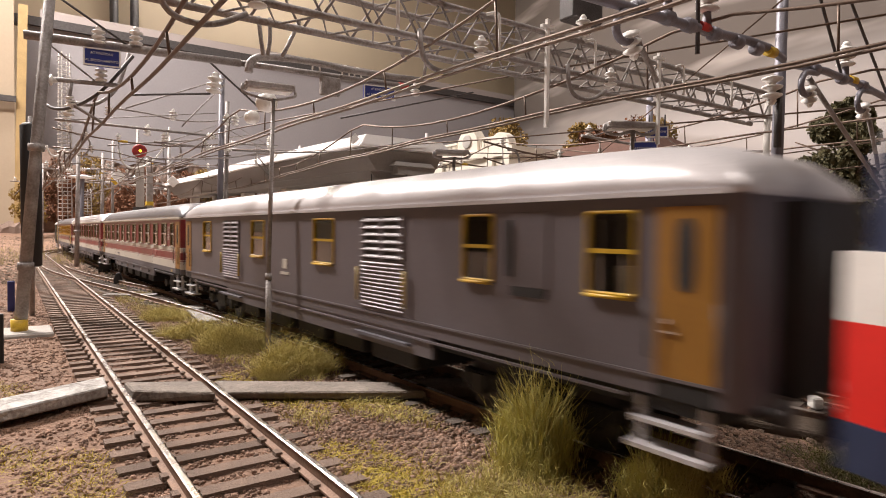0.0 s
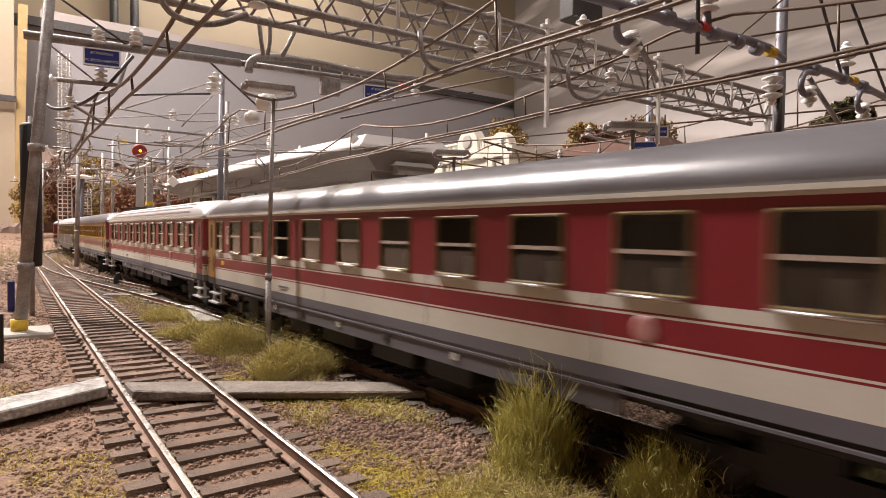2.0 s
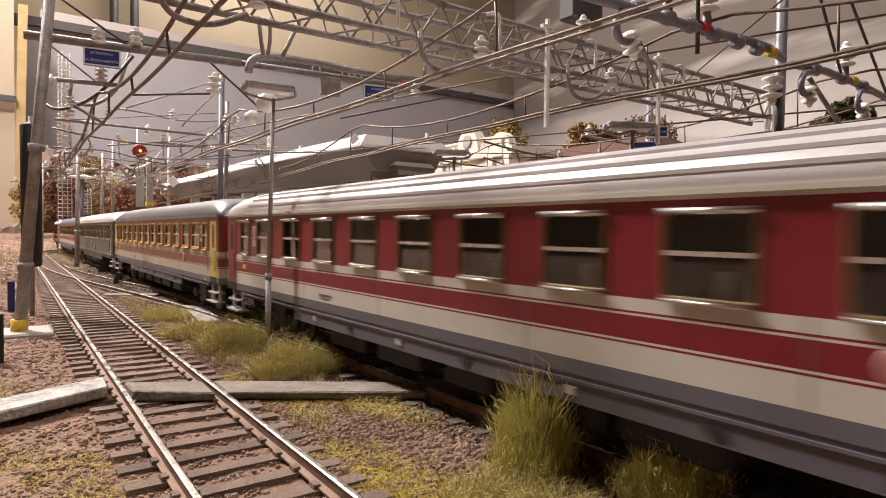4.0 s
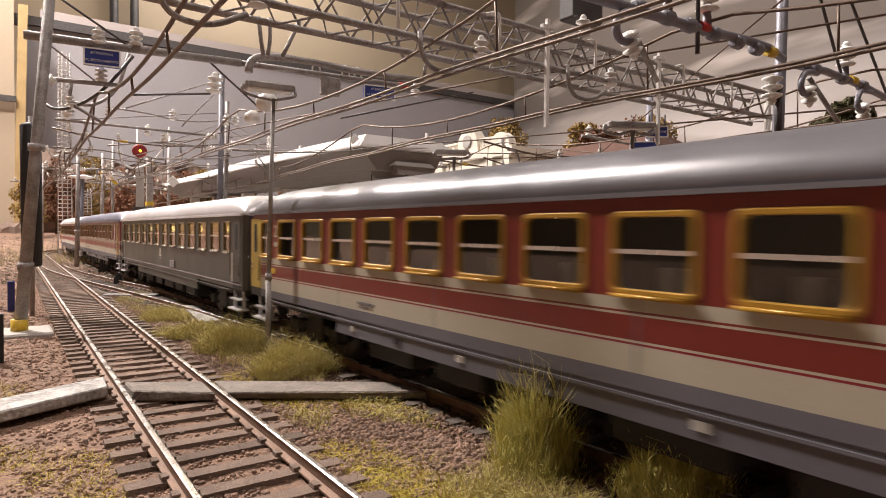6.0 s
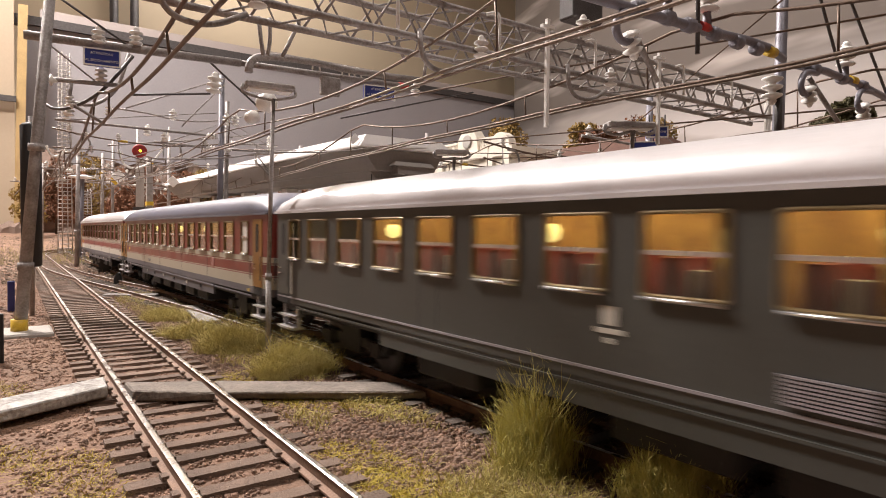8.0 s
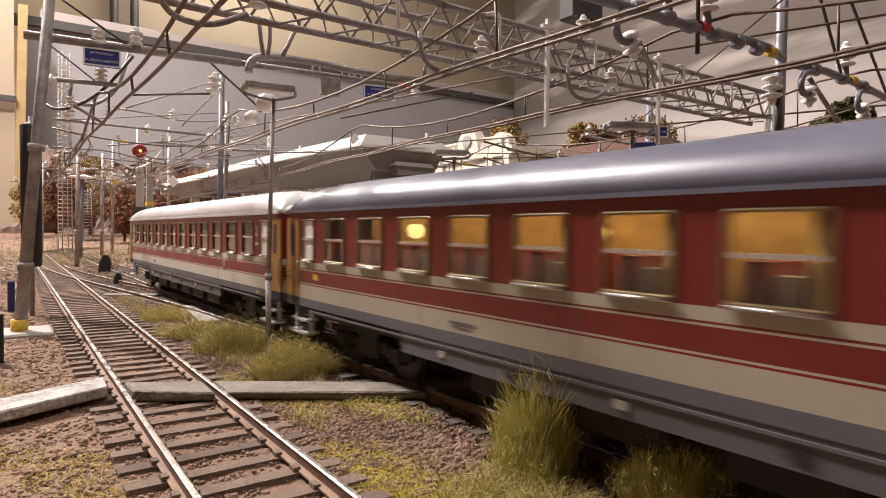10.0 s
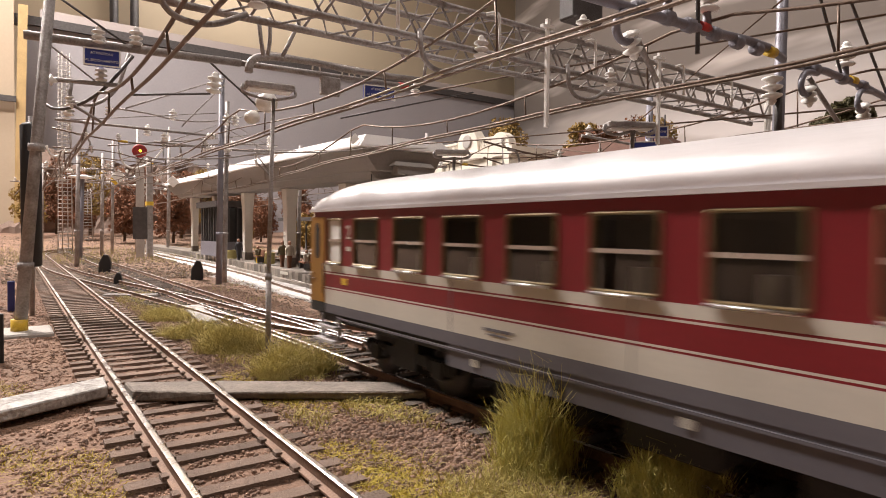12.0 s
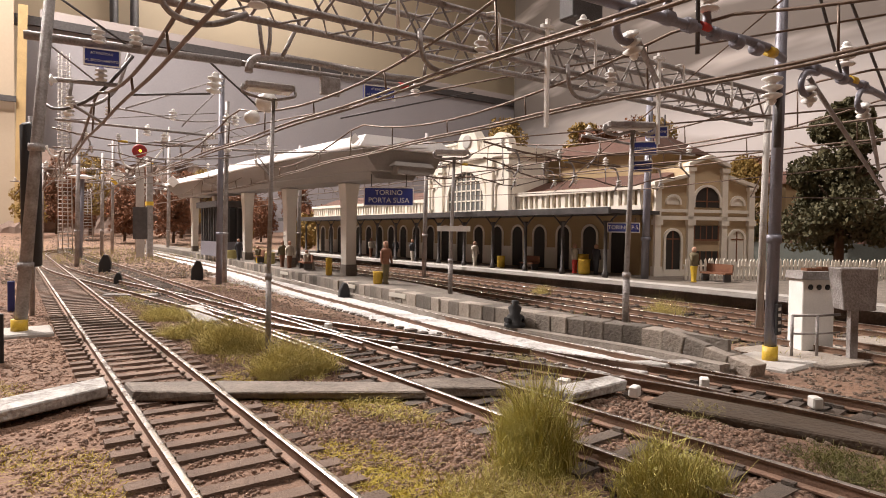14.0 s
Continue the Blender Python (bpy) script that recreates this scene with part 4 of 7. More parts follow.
        box(bm, a - 0.3, a + 0.3, -0.3, 0.1, 3.9, 4.25)
        box(bm, a - 0.3, a + 0.3, -0.3, 0.1, hgt - 0.25, hgt)
        part("pilaster", bm, M["trim_white"], wing)
    for z0, z1, o in ((4.25, 4.5, 0.22), (4.75, 4.95, 0.16), (0.55, 1.0, 0.1)):
        bm = B()
        box(bm, 0, L, -o, 0.05, z0, z1)
        part("string_course", bm, M["trim_white"], wing)
    for c, z0, zs, r in ((1.45, 0.9, 3.0, 0.55), (6.4, 0.9, 3.0, 0.55), (4.0, 5.1, 5.5, 0.95), (1.45, 5.25, 5.35, 0.42), (6.4, 5.25, 5.35, 0.42)):
        bm = B()
        arch_solid(bm, arch_pts(c, zs, r, z0), -0.06, 0.02, axis="y")
        w = part("arched_window", bm, M["dark_fill"] if r > 0.5 and c != 6.4 else M["trim_white"], wing)
        bm = B()
        arch_ring(bm, c, zs, r, 0.16, z0, -0.16, 0.02, axis="y")
        part("surround", bm, M["trim_white"], w)
        if r > 0.5:
            bm = B()
            box(bm, c - 0.04, c + 0.04, -0.09, -0.06, z0, zs + r * 0.95)
            box(bm, c - r, c + r, -0.09, -0.06, zs - 0.04, zs + 0.04)
            part("glazing_bar", bm, M["fig_brown"], w)
    for z0, z1 in ((3.0, 3.9), (1.0, 2.2)):
        bm = B()
        box(bm, 3.05, 4.95, -0.06, 0.02, z0, z1)
        w = part("window", bm, M["dark_fill"], wing)
        bm = B()
        for k in range(5):
            box(bm, 3.05 + k * 0.46, 3.11 + k * 0.46, -0.1, -0.06, z0, z1)
        box(bm, 3.0, 5.0, -0.12, -0.06, z0 - 0.1, z0)
        part("window_bars", bm, M["fig_brown"], w)
    bm = B()
    for a0, a1, zz0, zz1 in ((-0.15, 2.5, 6.45, 7.05), (5.5, 7.85, 7.05, 6.45), (2.4, 4.0, 7.75, 8.35), (4.0, 5.6, 8.35, 7.75)):
        loft(bm, [[(a, -0.35, z), (a, 0.3, z), (a, 0.3, z + 0.22), (a, -0.35, z + 0.22)] for a, z in ((a0, zz0), (a1, zz1))], smooth=False)
    part("gable_moulding", bm, M["trim_white"], wing)


def _wing_wall():
    bm = B()
    L = 7.7
    out = [(0, 0.5), (L, 0.5), (L, 6.45), (5.45, 7.05), (5.45, 7.75), (4.0, 8.35), (2.55, 7.75), (2.55, 7.05), (0, 6.45)]
    loft(bm, [[(a, y, z) for a, z in out] for y in (0, 9.0)], smooth=False)
    return bm


station()
STATION_EDGE = ((27.6, 8), (28.4, 18), (28.8, 30), (29.0, 82))
bm = B()
loft(bm, [[(x + 0.9, y, -0.4), (46, y, -0.4), (46, y, 0.57), (x + 0.9, y, 0.57)] for x, y in STATION_EDGE], smooth=False)
tagged(part("platform_station", bm, M["slab"]), "paved platform along the station building", "platform", kind="structure")
bm = B()
loft(bm, [[(x - 0.15, y, 0.36), (x + 0.95, y, 0.36), (x + 0.95, y, 0.6), (x - 0.15, y, 0.6)] for x, y in STATION_EDGE], smooth=False)
tagged(part("platform_station_edge", bm, M["concrete_pale"]), "pale overhanging stone edge of the station platform", "kerb", kind="structure")
sign("blue station sign with white letters under the awning", 30.3, 23.9, 3.68, 1.9, 0.6, ["TORINO P.S."], rz=-50, size=0.33, hang=0.3)
sign("white direction board on the platform lamp post", 16.3, 22.2, 3.45, 1.5, 0.24, [" "], rz=-33, material=M["white"])


def fence():
    f = thing("picket_fence", "white wooden picket fence beside the station wing", "fence")
    a, b = Vector((32.8, 21.4)), Vector((44.5, 14.8))
    n = 56
    d = (b - a) / n
    ang = math.degrees(math.atan2(d.y, d.x))
    bm0 = B()
    loft(bm0, [[(-0.075, y, 0), (0.075, y, 0), (0.075, y, 1.15), (0, y, 1.3), (-0.075, y, 1.15)] for y in (-0.03, 0.03)], smooth=False)
    me = to_mesh("picket", bm0, M["trim_white"])
    for i in range(n):
        p = a + d * (i + 0.5)
        ob = new("picket", me)
        ob.parent = f
        ob.matrix_basis = pose(p.x * U, p.y * U, (0.57 + random.uniform(-0.04, 0.04)) * U, 0, random.uniform(-2, 2), ang)
    for z in (0.85, 1.45):
        bm = B()
        tube(bm, (a.x, a.y + 0.06, z), (b.x, b.y + 0.06, z), 0.05)
        part("fence_rail", bm, M["trim_white"], f)


fence()


# ---- trees, hills and far scenery ----
def leaf_mat(name, a, b):
    return mat(name, a, 0.75, 0, 0.4, 90, 0, 1500, b, 1.0)


M["leaf_green"] = leaf_mat("leaf_dark_green", (0.115, 0.10, 0.04), (0.035, 0.034, 0.016))
M["leaf_rust"] = leaf_mat("leaf_rust", (0.22, 0.085, 0.035), (0.07, 0.032, 0.018))
M["leaf_gold"] = leaf_mat("leaf_gold", (0.34, 0.22, 0.05), (0.12, 0.07, 0.02))
M["bark"] = mat("bark", (0.09, 0.055, 0.035), 0.9, 0, 0.4, 100, 0.6, 1500)


def crown_mesh(rnd, blobs, n, size):
    v, f = [], []
    for i in range(n):
        c, r = rnd.choice(blobs)
        d = Vector((rnd.gauss(0, 1), rnd.gauss(0, 1), rnd.gauss(0, 1))).normalized() * r * (rnd.random() ** 0.4)
        p = Vector(c) + d
        s = size * rnd.uniform(0.5, 1.4)
        q = Euler((rnd.uniform(0, 6), rnd.uniform(0, 6), rnd.uniform(0, 6))).to_matrix()
        k = len(v)
        for a, b in ((-1, -0.4), (0.3, -0.8), (1.1, 0.3), (-0.2, 0.9)):
            w = p + q @ Vector((a * s, b * s, 0.3 * s * a * b))
            v.append((w.x * U, w.y * U, w.z * U))
        f.append((k, k + 1, k + 2, k + 3))
    return v, f


def tree(label, x, y, z, h, width, material, seed, n=2600, size=0.28, cone=0.5, group="model trees"):
    t = thing("tree", label, "tree", x, y, z, group=group)
    rnd = random.Random(seed)
    bm = B()
    tube(bm, (0, 0, -0.2), (0.1, 0, h * 0.45), h * 0.028, h * 0.018)
    tube(bm, (0.1, 0, h * 0.45), (0, 0.1, h * 0.92), h * 0.018, h * 0.005)
    for i in range(10):
        a, zz = rnd.uniform(0, math.tau), h * rnd.uniform(0.25, 0.75)
        tube(bm, (0.05, 0, zz), (math.cos(a) * width * 0.4, math.sin(a) * width * 0.4, zz + h * 0.12), h * 0.009, h * 0.003, seg=5)
    part("trunk", bm, M["bark"], t)
    blobs = []
    for i in range(26):
        k = rnd.random()
        zz = h * (0.22 + 0.76 * k)
        rad = width * 0.5 * (1 - cone * k) * (0.6 + 0.4 * min(1, k * 5))
        a = rnd.uniform(0, math.tau)
        rr = rad * rnd.uniform(0.2, 0.85)
        blobs.append(((math.cos(a) * rr, math.sin(a) * rr, zz), rad * rnd.uniform(0.28, 0.5) + 0.25))
    v, f = crown_mesh(rnd, blobs, n, size)
    me = bpy.data.meshes.new("crown")
    me.from_pydata(v, [], f)
    me.materials.append(material)
    cr = new("crown", me)
    cr.parent = t
    return t


tree("tall dark green broadleaf tree beside the station", 56.6, 22.6, -0.3, 15.6, 10.5, M["leaf_green"], 21, 26000, 0.16, 0.8)
tree("dark green tree behind the picket fence", 70, 18.5, -0.3, 9.0, 7.0, M["leaf_green"], 22, 14000, 0.17, 0.4)
tree("dark green tree behind the station wing", 60, 35.0, -0.3, 9.0, 8.0, M["leaf_green"], 23, 8000, 0.18, 0.4)
for i, (x, y, h, w, m) in enumerate(((70, 50, 18.5, 10, "leaf_gold"), (80, 60, 21, 12, "leaf_rust"), (66, 60, 19, 10, "leaf_gold"), (62, 54, 17, 9, "leaf_rust"), (60, 70, 20, 10, "leaf_gold"), (86, 74, 18, 12, "leaf_rust"), (80, 84, 17, 11, "leaf_gold"),
                                     (92, 50, 16, 11, "leaf_rust"), (78, 42, 13, 9, "leaf_gold"), (68, 92, 19, 11, "leaf_gold"))):
    tree("autumn tree with rust and gold leaves on the hillside", x, y, -0.3, h, w, M[m], 30 + i, 8000, 0.19, 0.35)
for i, (x, y, h, w, m) in enumerate(((44, 130, 8, 8, "leaf_rust"), (52, 118, 7, 8, "leaf_rust"), (36, 122, 7, 7, "leaf_gold"), (60, 110, 8, 9, "leaf_rust"), (30, 140, 14, 9, "leaf_rust"),
                                     (22, 146, 16, 10, "leaf_rust"), (14, 150, 17, 9, "leaf_gold"), (8, 152, 15, 8, "leaf_rust"), (18, 132, 9, 8, "leaf_rust"), (26, 128, 10, 9, "leaf_rust"), (11, 140, 12, 7, "leaf_rust"), (38, 150, 15, 10, "leaf_gold"), (46, 148, 14, 10, "leaf_rust"), (56, 140, 12, 10, "leaf_rust"), (3, 146, 10, 6, "leaf_gold"), (40, 96, 5, 7, "leaf_gold"), (48, 90, 5, 7, "leaf_rust"), (33, 152, 13, 10, "leaf_rust"))):
    tree("rust coloured autumn shrub behind the platforms", x, y, 0.3 + max(0, y - 120) * 0.06, h, w, M[m], 50 + i, 5500, 0.19, 0.3, group="autumn shrubs")


def rock_face():
    bm = B()
    rnd = random.Random(5)
    rows = []
    for j in range(13):
        row = []
        for i in range(60):
            x, z = -4 + i * 0.95, j * 1.6
            row.append(bm.verts.new((x + rnd.uniform(-0.3, 0.3), 160 + 3 * noise.noise((x * 0.15, z * 0.2, 2)) + j * 0.35 + rnd.uniform(-0.5, 0.5), z + rnd.uniform(-0.4, 0.4) if j < 12 else z + 3 * noise.noise((x * 0.2, 0, 9)))))
        rows.append(row)
    for a, b in zip(rows, rows[1:]):
        for i in range(59):
            bm.faces.new((a[i], a[i + 1], b[i + 1], b[i]))
    tagged(part("rock_cutting", bm, mat("rock", (0.26, 0.19, 0.155), 0.95, 0, 0.5, 25, 0.8, 300, (0.10, 0.065, 0.05), 0.9)), "brown rocky cutting at the far bend of the tracks", "rock", kind="structure")


rock_face()


def far_house(label, x, y, w, d, h, m, roof, rz=0):
    t = thing("town_house", label, "house", x, y, 0, rz, group="background town houses")
    bm = B()
    box(bm, -w / 2, w / 2, -d / 2, d / 2, -0.5, h)
    part("wall", bm, M[m], t)
    bm = B()
    loft(bm, [[(-w / 2 - 0.5, yy, h), (w / 2 + 0.5, yy, h), (0, yy, h + 2.2)] for yy in (-d / 2 - 0.5, d / 2 + 0.5)], smooth=False)
    part("roof", bm, M[roof], t)
    for i in range(3):
        for j in range(int(h // 3.2)):
            bm = B()
            yy, zz = -d / 2 + (i + 0.5) * d / 3, 1.2 + j * 3.2
            box(bm, -w / 2 - 0.05, -w / 2 + 0.1, yy - 0.5, yy + 0.5, zz, zz + 1.7)
            part("window", bm, M["dark_fill"], t)


far_house("ochre town house with brown roof behind the station", 72, 70, 10, 12, 11, "plaster_dark", "roof_tile", 10)
far_house("tan town house with brown roof on the hill", 88, 44, 10, 11, 10, "plaster_dark", "roof_tile", -8)
far_house("low brown brick shed behind the trees", 82, 30, 9, 14, 4.5, "roof_tile", "roof_tile", 5)
bm = B()
loft(bm, [[(x, y, -0.4), (x + 0.6, y, -0.4), (x + 0.6, y, 2.6), (x, y, 2.6)] for x, y in ((58, 44), (62, 20), (64, 0))], smooth=False)
tagged(part("wall_garden", bm, mat("green_grey_wall", (0.13, 0.145, 0.13), 0.9, 0, 0.2, 30, 0.2, 600)), "low grey green wall behind the fence", "wall", kind="structure")


# ---- overhead line ----
def insulator(bm, p, axis=(0, 0, 1), k=1.0, mi=1):
    prof = []
    for i in range(3):
        prof += [(0.07 * k, 0.17 * i * k), (0.21 * k, (0.17 * i + 0.05) * k), (0.19 * k, (0.17 * i + 0.09) * k), (0.08 * k, (0.17 * i + 0.14) * k)]
    prof += [(0.10 * k, 0.52 * k), (0.05 * k, 0.6 * k)]
    lathe(bm, prof, p, 12, mi=mi, axis=axis)


def insulator_part(parent, p, axis=(0, 0, 1), k=1.0):
    bm = B()
    insulator(bm, p, axis, k, 0)
    return part("insulator", bm, M["ceramic"], parent, "white ribbed ceramic insulator")


def bent(bm, pts, r, seg=8, n=5):
    """A smooth bent pipe through points (quadratic blends)."""
    P = [Vector(p) for p in pts]
    out = [P[0]]
    for i in range(1, len(P) - 1):
        a, b = (P[i - 1] + P[i]) / 2 if i > 1 else P[0].lerp(P[i], 0.5), (P[i] + P[i + 1]) / 2
        for j in range(n + 1):
            t = j / n
            out.append(a * (1 - t) ** 2 + P[i] * 2 * t * (1 - t) + b * t * t)
    out.append(P[-1])
    clean = [out[0]]
    for q in out[1:]:
        if (q - clean[-1]).length > 0.01:
            clean.append(q)
    rope(bm, clean, r, seg)


SUPPORTS = (-10.0, 8.2, 26.0, 46.0, 66.0, 88.0, 112.0)


def mess_z(y, hi=8.35, lo=7.35):
    for a, b in zip(SUPPORTS, SUPPORTS[1:]):
        if a <= y <= b:
            k = (y - a) / (b - a)
            return hi - (hi - lo) * 4 * k * (1 - k)
    return hi


def catenary(label, path, zc=6.9, r=0.035, y0=-9.0, y1=95.0, hi=8.35, lo=7.35, twin=0.0):
    c = thing("overhead_wire", label, "cable", group="overhead wires")
    rows = [(x, y) for x, y in path if y0 <= y <= y1][::3]
    for dx in ((0.0,) if not twin else (-twin, twin)):
        bm = B()
        rope(bm, [(x + dx + 0.12 * math.sin(y * 0.16), y, zc + 0.03 * math.sin(y * 0.7)) for x, y in rows], r)
        part("contact_wire", bm, M["wire"], c)
    bm = B()
    rope(bm, [(x + 0.05 * math.sin(y * 0.2), y, mess_z(y, hi, lo)) for x, y in rows], r)
    part("messenger_wire", bm, M["wire"], c)
    y = y0 + 1.5
    while y < 70:
        x = lerp_path([(a, b) for a, b in path if b <= y1], y)
        bm = B()
        rope(bm, [(x + 0.05 * math.sin(y * 0.2), y, mess_z(y, hi, lo)), (x + 0.12 * math.sin(y * 0.16), y, zc)], r * 0.7)
        part("dropper", bm, M["wire"], c)
        y += 4.3


catenary("rusty contact and messenger wires over the branch track", LEFT, 6.95, 0.05)
catenary("rusty twin contact wires over the main track", MAIN, 6.9, 0.038, twin=0.14)
catenary("rusty twin contact wires over the platform track", THIRD, 6.85, 0.038, twin=0.16)
catenary("rusty contact wires over the station track", FOURTH, 6.8, 0.035)
catenary("rusty contact wires over the outer station track", FIFTH, 6.8, 0.035)


def long_wire(label, pts, r=0.03):
    bm = B()
    rope(bm, pts, r)
    ob = part("feeder_wire", bm, M["wire"])
    tagged(ob, label, "cable", group="feeder wires")


long_wire("rusty cross wire between gantry and far mast", [(19.5, 2.0, 8.9), (12.6, 14, 8.1), (9.0, 30, 8.2), (6.5, 60, 8.8)])
long_wire("rusty feeder wire crossing the tracks", [(24.0, 5, 7.5), (17, 20, 7.3), (12.5, 41, 8.2)])
long_wire("thin stay wire down to the platform side", [(16.5, 8, 9.5), (24.5, 24, 5.6)], 0.025)
long_wire("thin tie wire across the station tracks", [(12.2, 41, 8.6), (24, 24, 7.6), (31.8, 23.3, 7.2)], 0.025)
long_wire("thin tie wire over the island platform", [(6.4, 60, 8.5), (20, 30, 7.5), (23.3, 12, 6.5)], 0.025)
long_wire("slack bonding wire in the station throat", [(23.3, 12, 5.6), (30, 16, 5.2), (45, 14, 5.6)], 0.025)
long_wire("long feeder wire along the station platform", [(26, 2, 6.2), (26.6, 20, 5.6), (30, 60, 6.6)], 0.025)
long_wire("upper feeder wire along the station tracks", [(22, 1, 6.5), (24.4, 16, 6.3), (26, 40, 6.9), (26, 80, 7.4)], 0.025)


def pole(parent, x, y, z0, z1, r, material="steel", lean=(0, 0), collar=(), foot=True, r_top=None):
    bm = B()
    top = (x + lean[0], y + lean[1], z1)
    tube(bm, (x, y, z0), top, r, r_top or r * 0.85, seg=14)
    for z in collar:
        k = (z - z0) / (z1 - z0)
        tube(bm, (x + lean[0] * k, y + lean[1] * k, z - 0.12), (x + lean[0] * k, y + lean[1] * k, z + 0.12), r * 1.22, seg=14)
    p = part("pole", bm, M[material], parent)
    if foot:
        bm = B()
        tube(bm, (x, y, z0), (x, y, z0 + 0.55), r * 1.25, seg=14)
        part("yellow_foot", bm, M["yellow"], p)
        bm = B()
        box(bm, x - 0.95, x + 0.95, y - 0.95, y + 0.95, z0 - 0.35, z0 + 0.16)
        part("concrete_base", bm, M["concrete_pale"], p, bevel=0.06)
    return p


def cantilever(mast, xm, ym, xw, z_tube, z_wire, side=1, k=1.0):
    """A bracket from the mast to the wire at xw: tube, stay, insulators and bent registration arm."""
    d = 1 if xw > xm else -1
    bm = B()
    tube(bm, (xm + d * 0.2, ym, z_tube), (xw + d * 0.6, ym, z_tube + 0.1), 0.08)
    part("bracket_tube", bm, M["steel"], mast)
    bm = B()
    tube(bm, (xm + d * 0.2, ym, z_tube + 1.5), (xw - d * 0.2, ym, z_tube + 0.15), 0.03)
    part("stay", bm, M["steel"], mast)
    insulator_part(mast, (xm + d * 0.25, ym, z_tube - 0.02), (d, 0, 0.02), 1.0)
    insulator_part(mast, (xw, ym, z_tube + 0.15), (0, 0, 1), 1.0)
    bm = B()
    bent(bm, [(xw - d * 0.9, ym, z_tube), (xw - d * 1.0, ym, z_tube - 0.7), (xw - d * 0.6, ym, z_tube - 0.95), (xw + d * 0.1, ym, z_wire + 0.05)], 0.055)
    part("registration_arm", bm, M["steel"], mast)
    insulator_part(mast, (xw - d * 0.98, ym, z_tube - 0.5), (0.2 * d, 0, -1), 0.7)


def mast_right():
    m = thing("catenary_mast", "blue grey tubular mast with pipe brackets at the platform end", "mast", group="catenary masts")
    x, y = 17.36, 8.6
    pole(m, x, y, -0.35, 13.0, 0.165, "steel_blue", (0.12, -0.08), (3.2,))
    bm = B()
    rope(bm, [(x - 0.3, 8.3, 8.06), (15.9, 8.1, 8.10), (14.9, 8.1, 8.10), (13.2, 8.1, 7.99), (11.8, 8.1, 7.94), (10.3, 8.1, 7.90), (9.4, 8.1, 7.87), (7.4, 8.1, 7.8)], 0.105, 10)
    rope(bm, [(x + 0.2, 8.3, 8.0), (19.1, 8.1, 8.02), (21.7, 8.1, 7.97), (24.5, 8.1, 7.78)], 0.105, 10)
    part("bracket_tube", bm, M["steel_blue"], m, "blue grey bracket pipe")
    for xx in (10.6, 11.6, 12.4, 13.4, 14.4, 15.3, 18.4, 20.2, 21.6):
        bm = B()
        lathe(bm, ((0.1, -0.16), (0.165, -0.12), (0.165, 0.12), (0.1, 0.16)), (xx, 8.1, 7.97), 10, axis=(1, 0, 0.01))
        part("clamp", bm, M["steel_blue"], m)
    for xx, c in ((12.95, "red_paint"), (16.0, "yellow"), (20.9, "yellow")):
        bm = B()
        tube(bm, (xx - 0.18, 8.1, 8.02), (xx + 0.18, 8.1, 8.02), 0.135)
        part("colour_band", bm, M[c], m)
    for xx, z in ((11.6, 8.1), (13.1, 8.1), (20.4, 8.05)):
        bm = B()
        tube(bm, (xx, 8.1, z - 0.2), (xx, 8.1, z + 0.35), 0.12, 0.09)
        part("insulator_pin", bm, M["steel_blue"], m)
        insulator_part(m, (xx, 8.1, z + 0.3), (0, 0, 1), 1.25)
    for xx in (9.9, 17.6, 21.2):
        bm = B()
        bent(bm, [(xx + 0.9, 8.05, 7.85), (xx + 0.15, 8.05, 7.8), (xx - 0.1, 8.05, 7.4), (xx + 0.1, 8.05, 7.15), (xx + 0.45, 8.05, 7.2)], 0.085)
        part("hook", bm, M["steel_blue"], m, "bent pipe hook")
    for xx in (10.25, 17.95, 21.55):
        insulator_part(m, (xx, 8.05, 7.4), (0.4, 0.1, -0.6), 1.0)
    for a, b in (((10.5, 8.05, 7.3), (12.4, 8.9, 6.9)), ((18.3, 8.2, 7.75), (24.6, 8.4, 4.74)), ((21.9, 8.0, 7.0), (24.5, 8.6, 5.6))):
        bm = B()
        tube(bm, a, b, 0.075, 0.055)
        part("registration_arm", bm, M["steel"], m)
    insulator_part(m, (x - 0.55, 8.45, 7.6), (0, 0, -1), 1.3)
    for a, b, r in (((x - 0.28, 8.4, 5.7), (x - 0.28, 8.4, 7.3), 0.1), ((20.2, 8.1, 8.0), (16.9, 7.9, 11.5), 0.045), ((23.5, 8.1, 8.0), (18.5, 7.9, 11.5), 0.045), ((12.7, 8.1, 10.5), (12.75, 8.1, 7.4), 0.05)):
        bm = B()
        tube(bm, a, b, r)
        part("stay", bm, M["steel_dark"], m)
    bm = B()
    box(bm, x - 0.16, x + 0.1, y - 0.25, y - 0.2, 0.55, 1.4)
    pl = part("number_plate", bm, M["black"], m, "black plate with white marks")
    for z in (0.65, 0.85, 1.05, 1.22):
        bm = B()
        box(bm, x - 0.1, x + 0.03, y - 0.262, y - 0.252, z, z + 0.09)
        part("mark", bm, M["white"], pl)


mast_right()


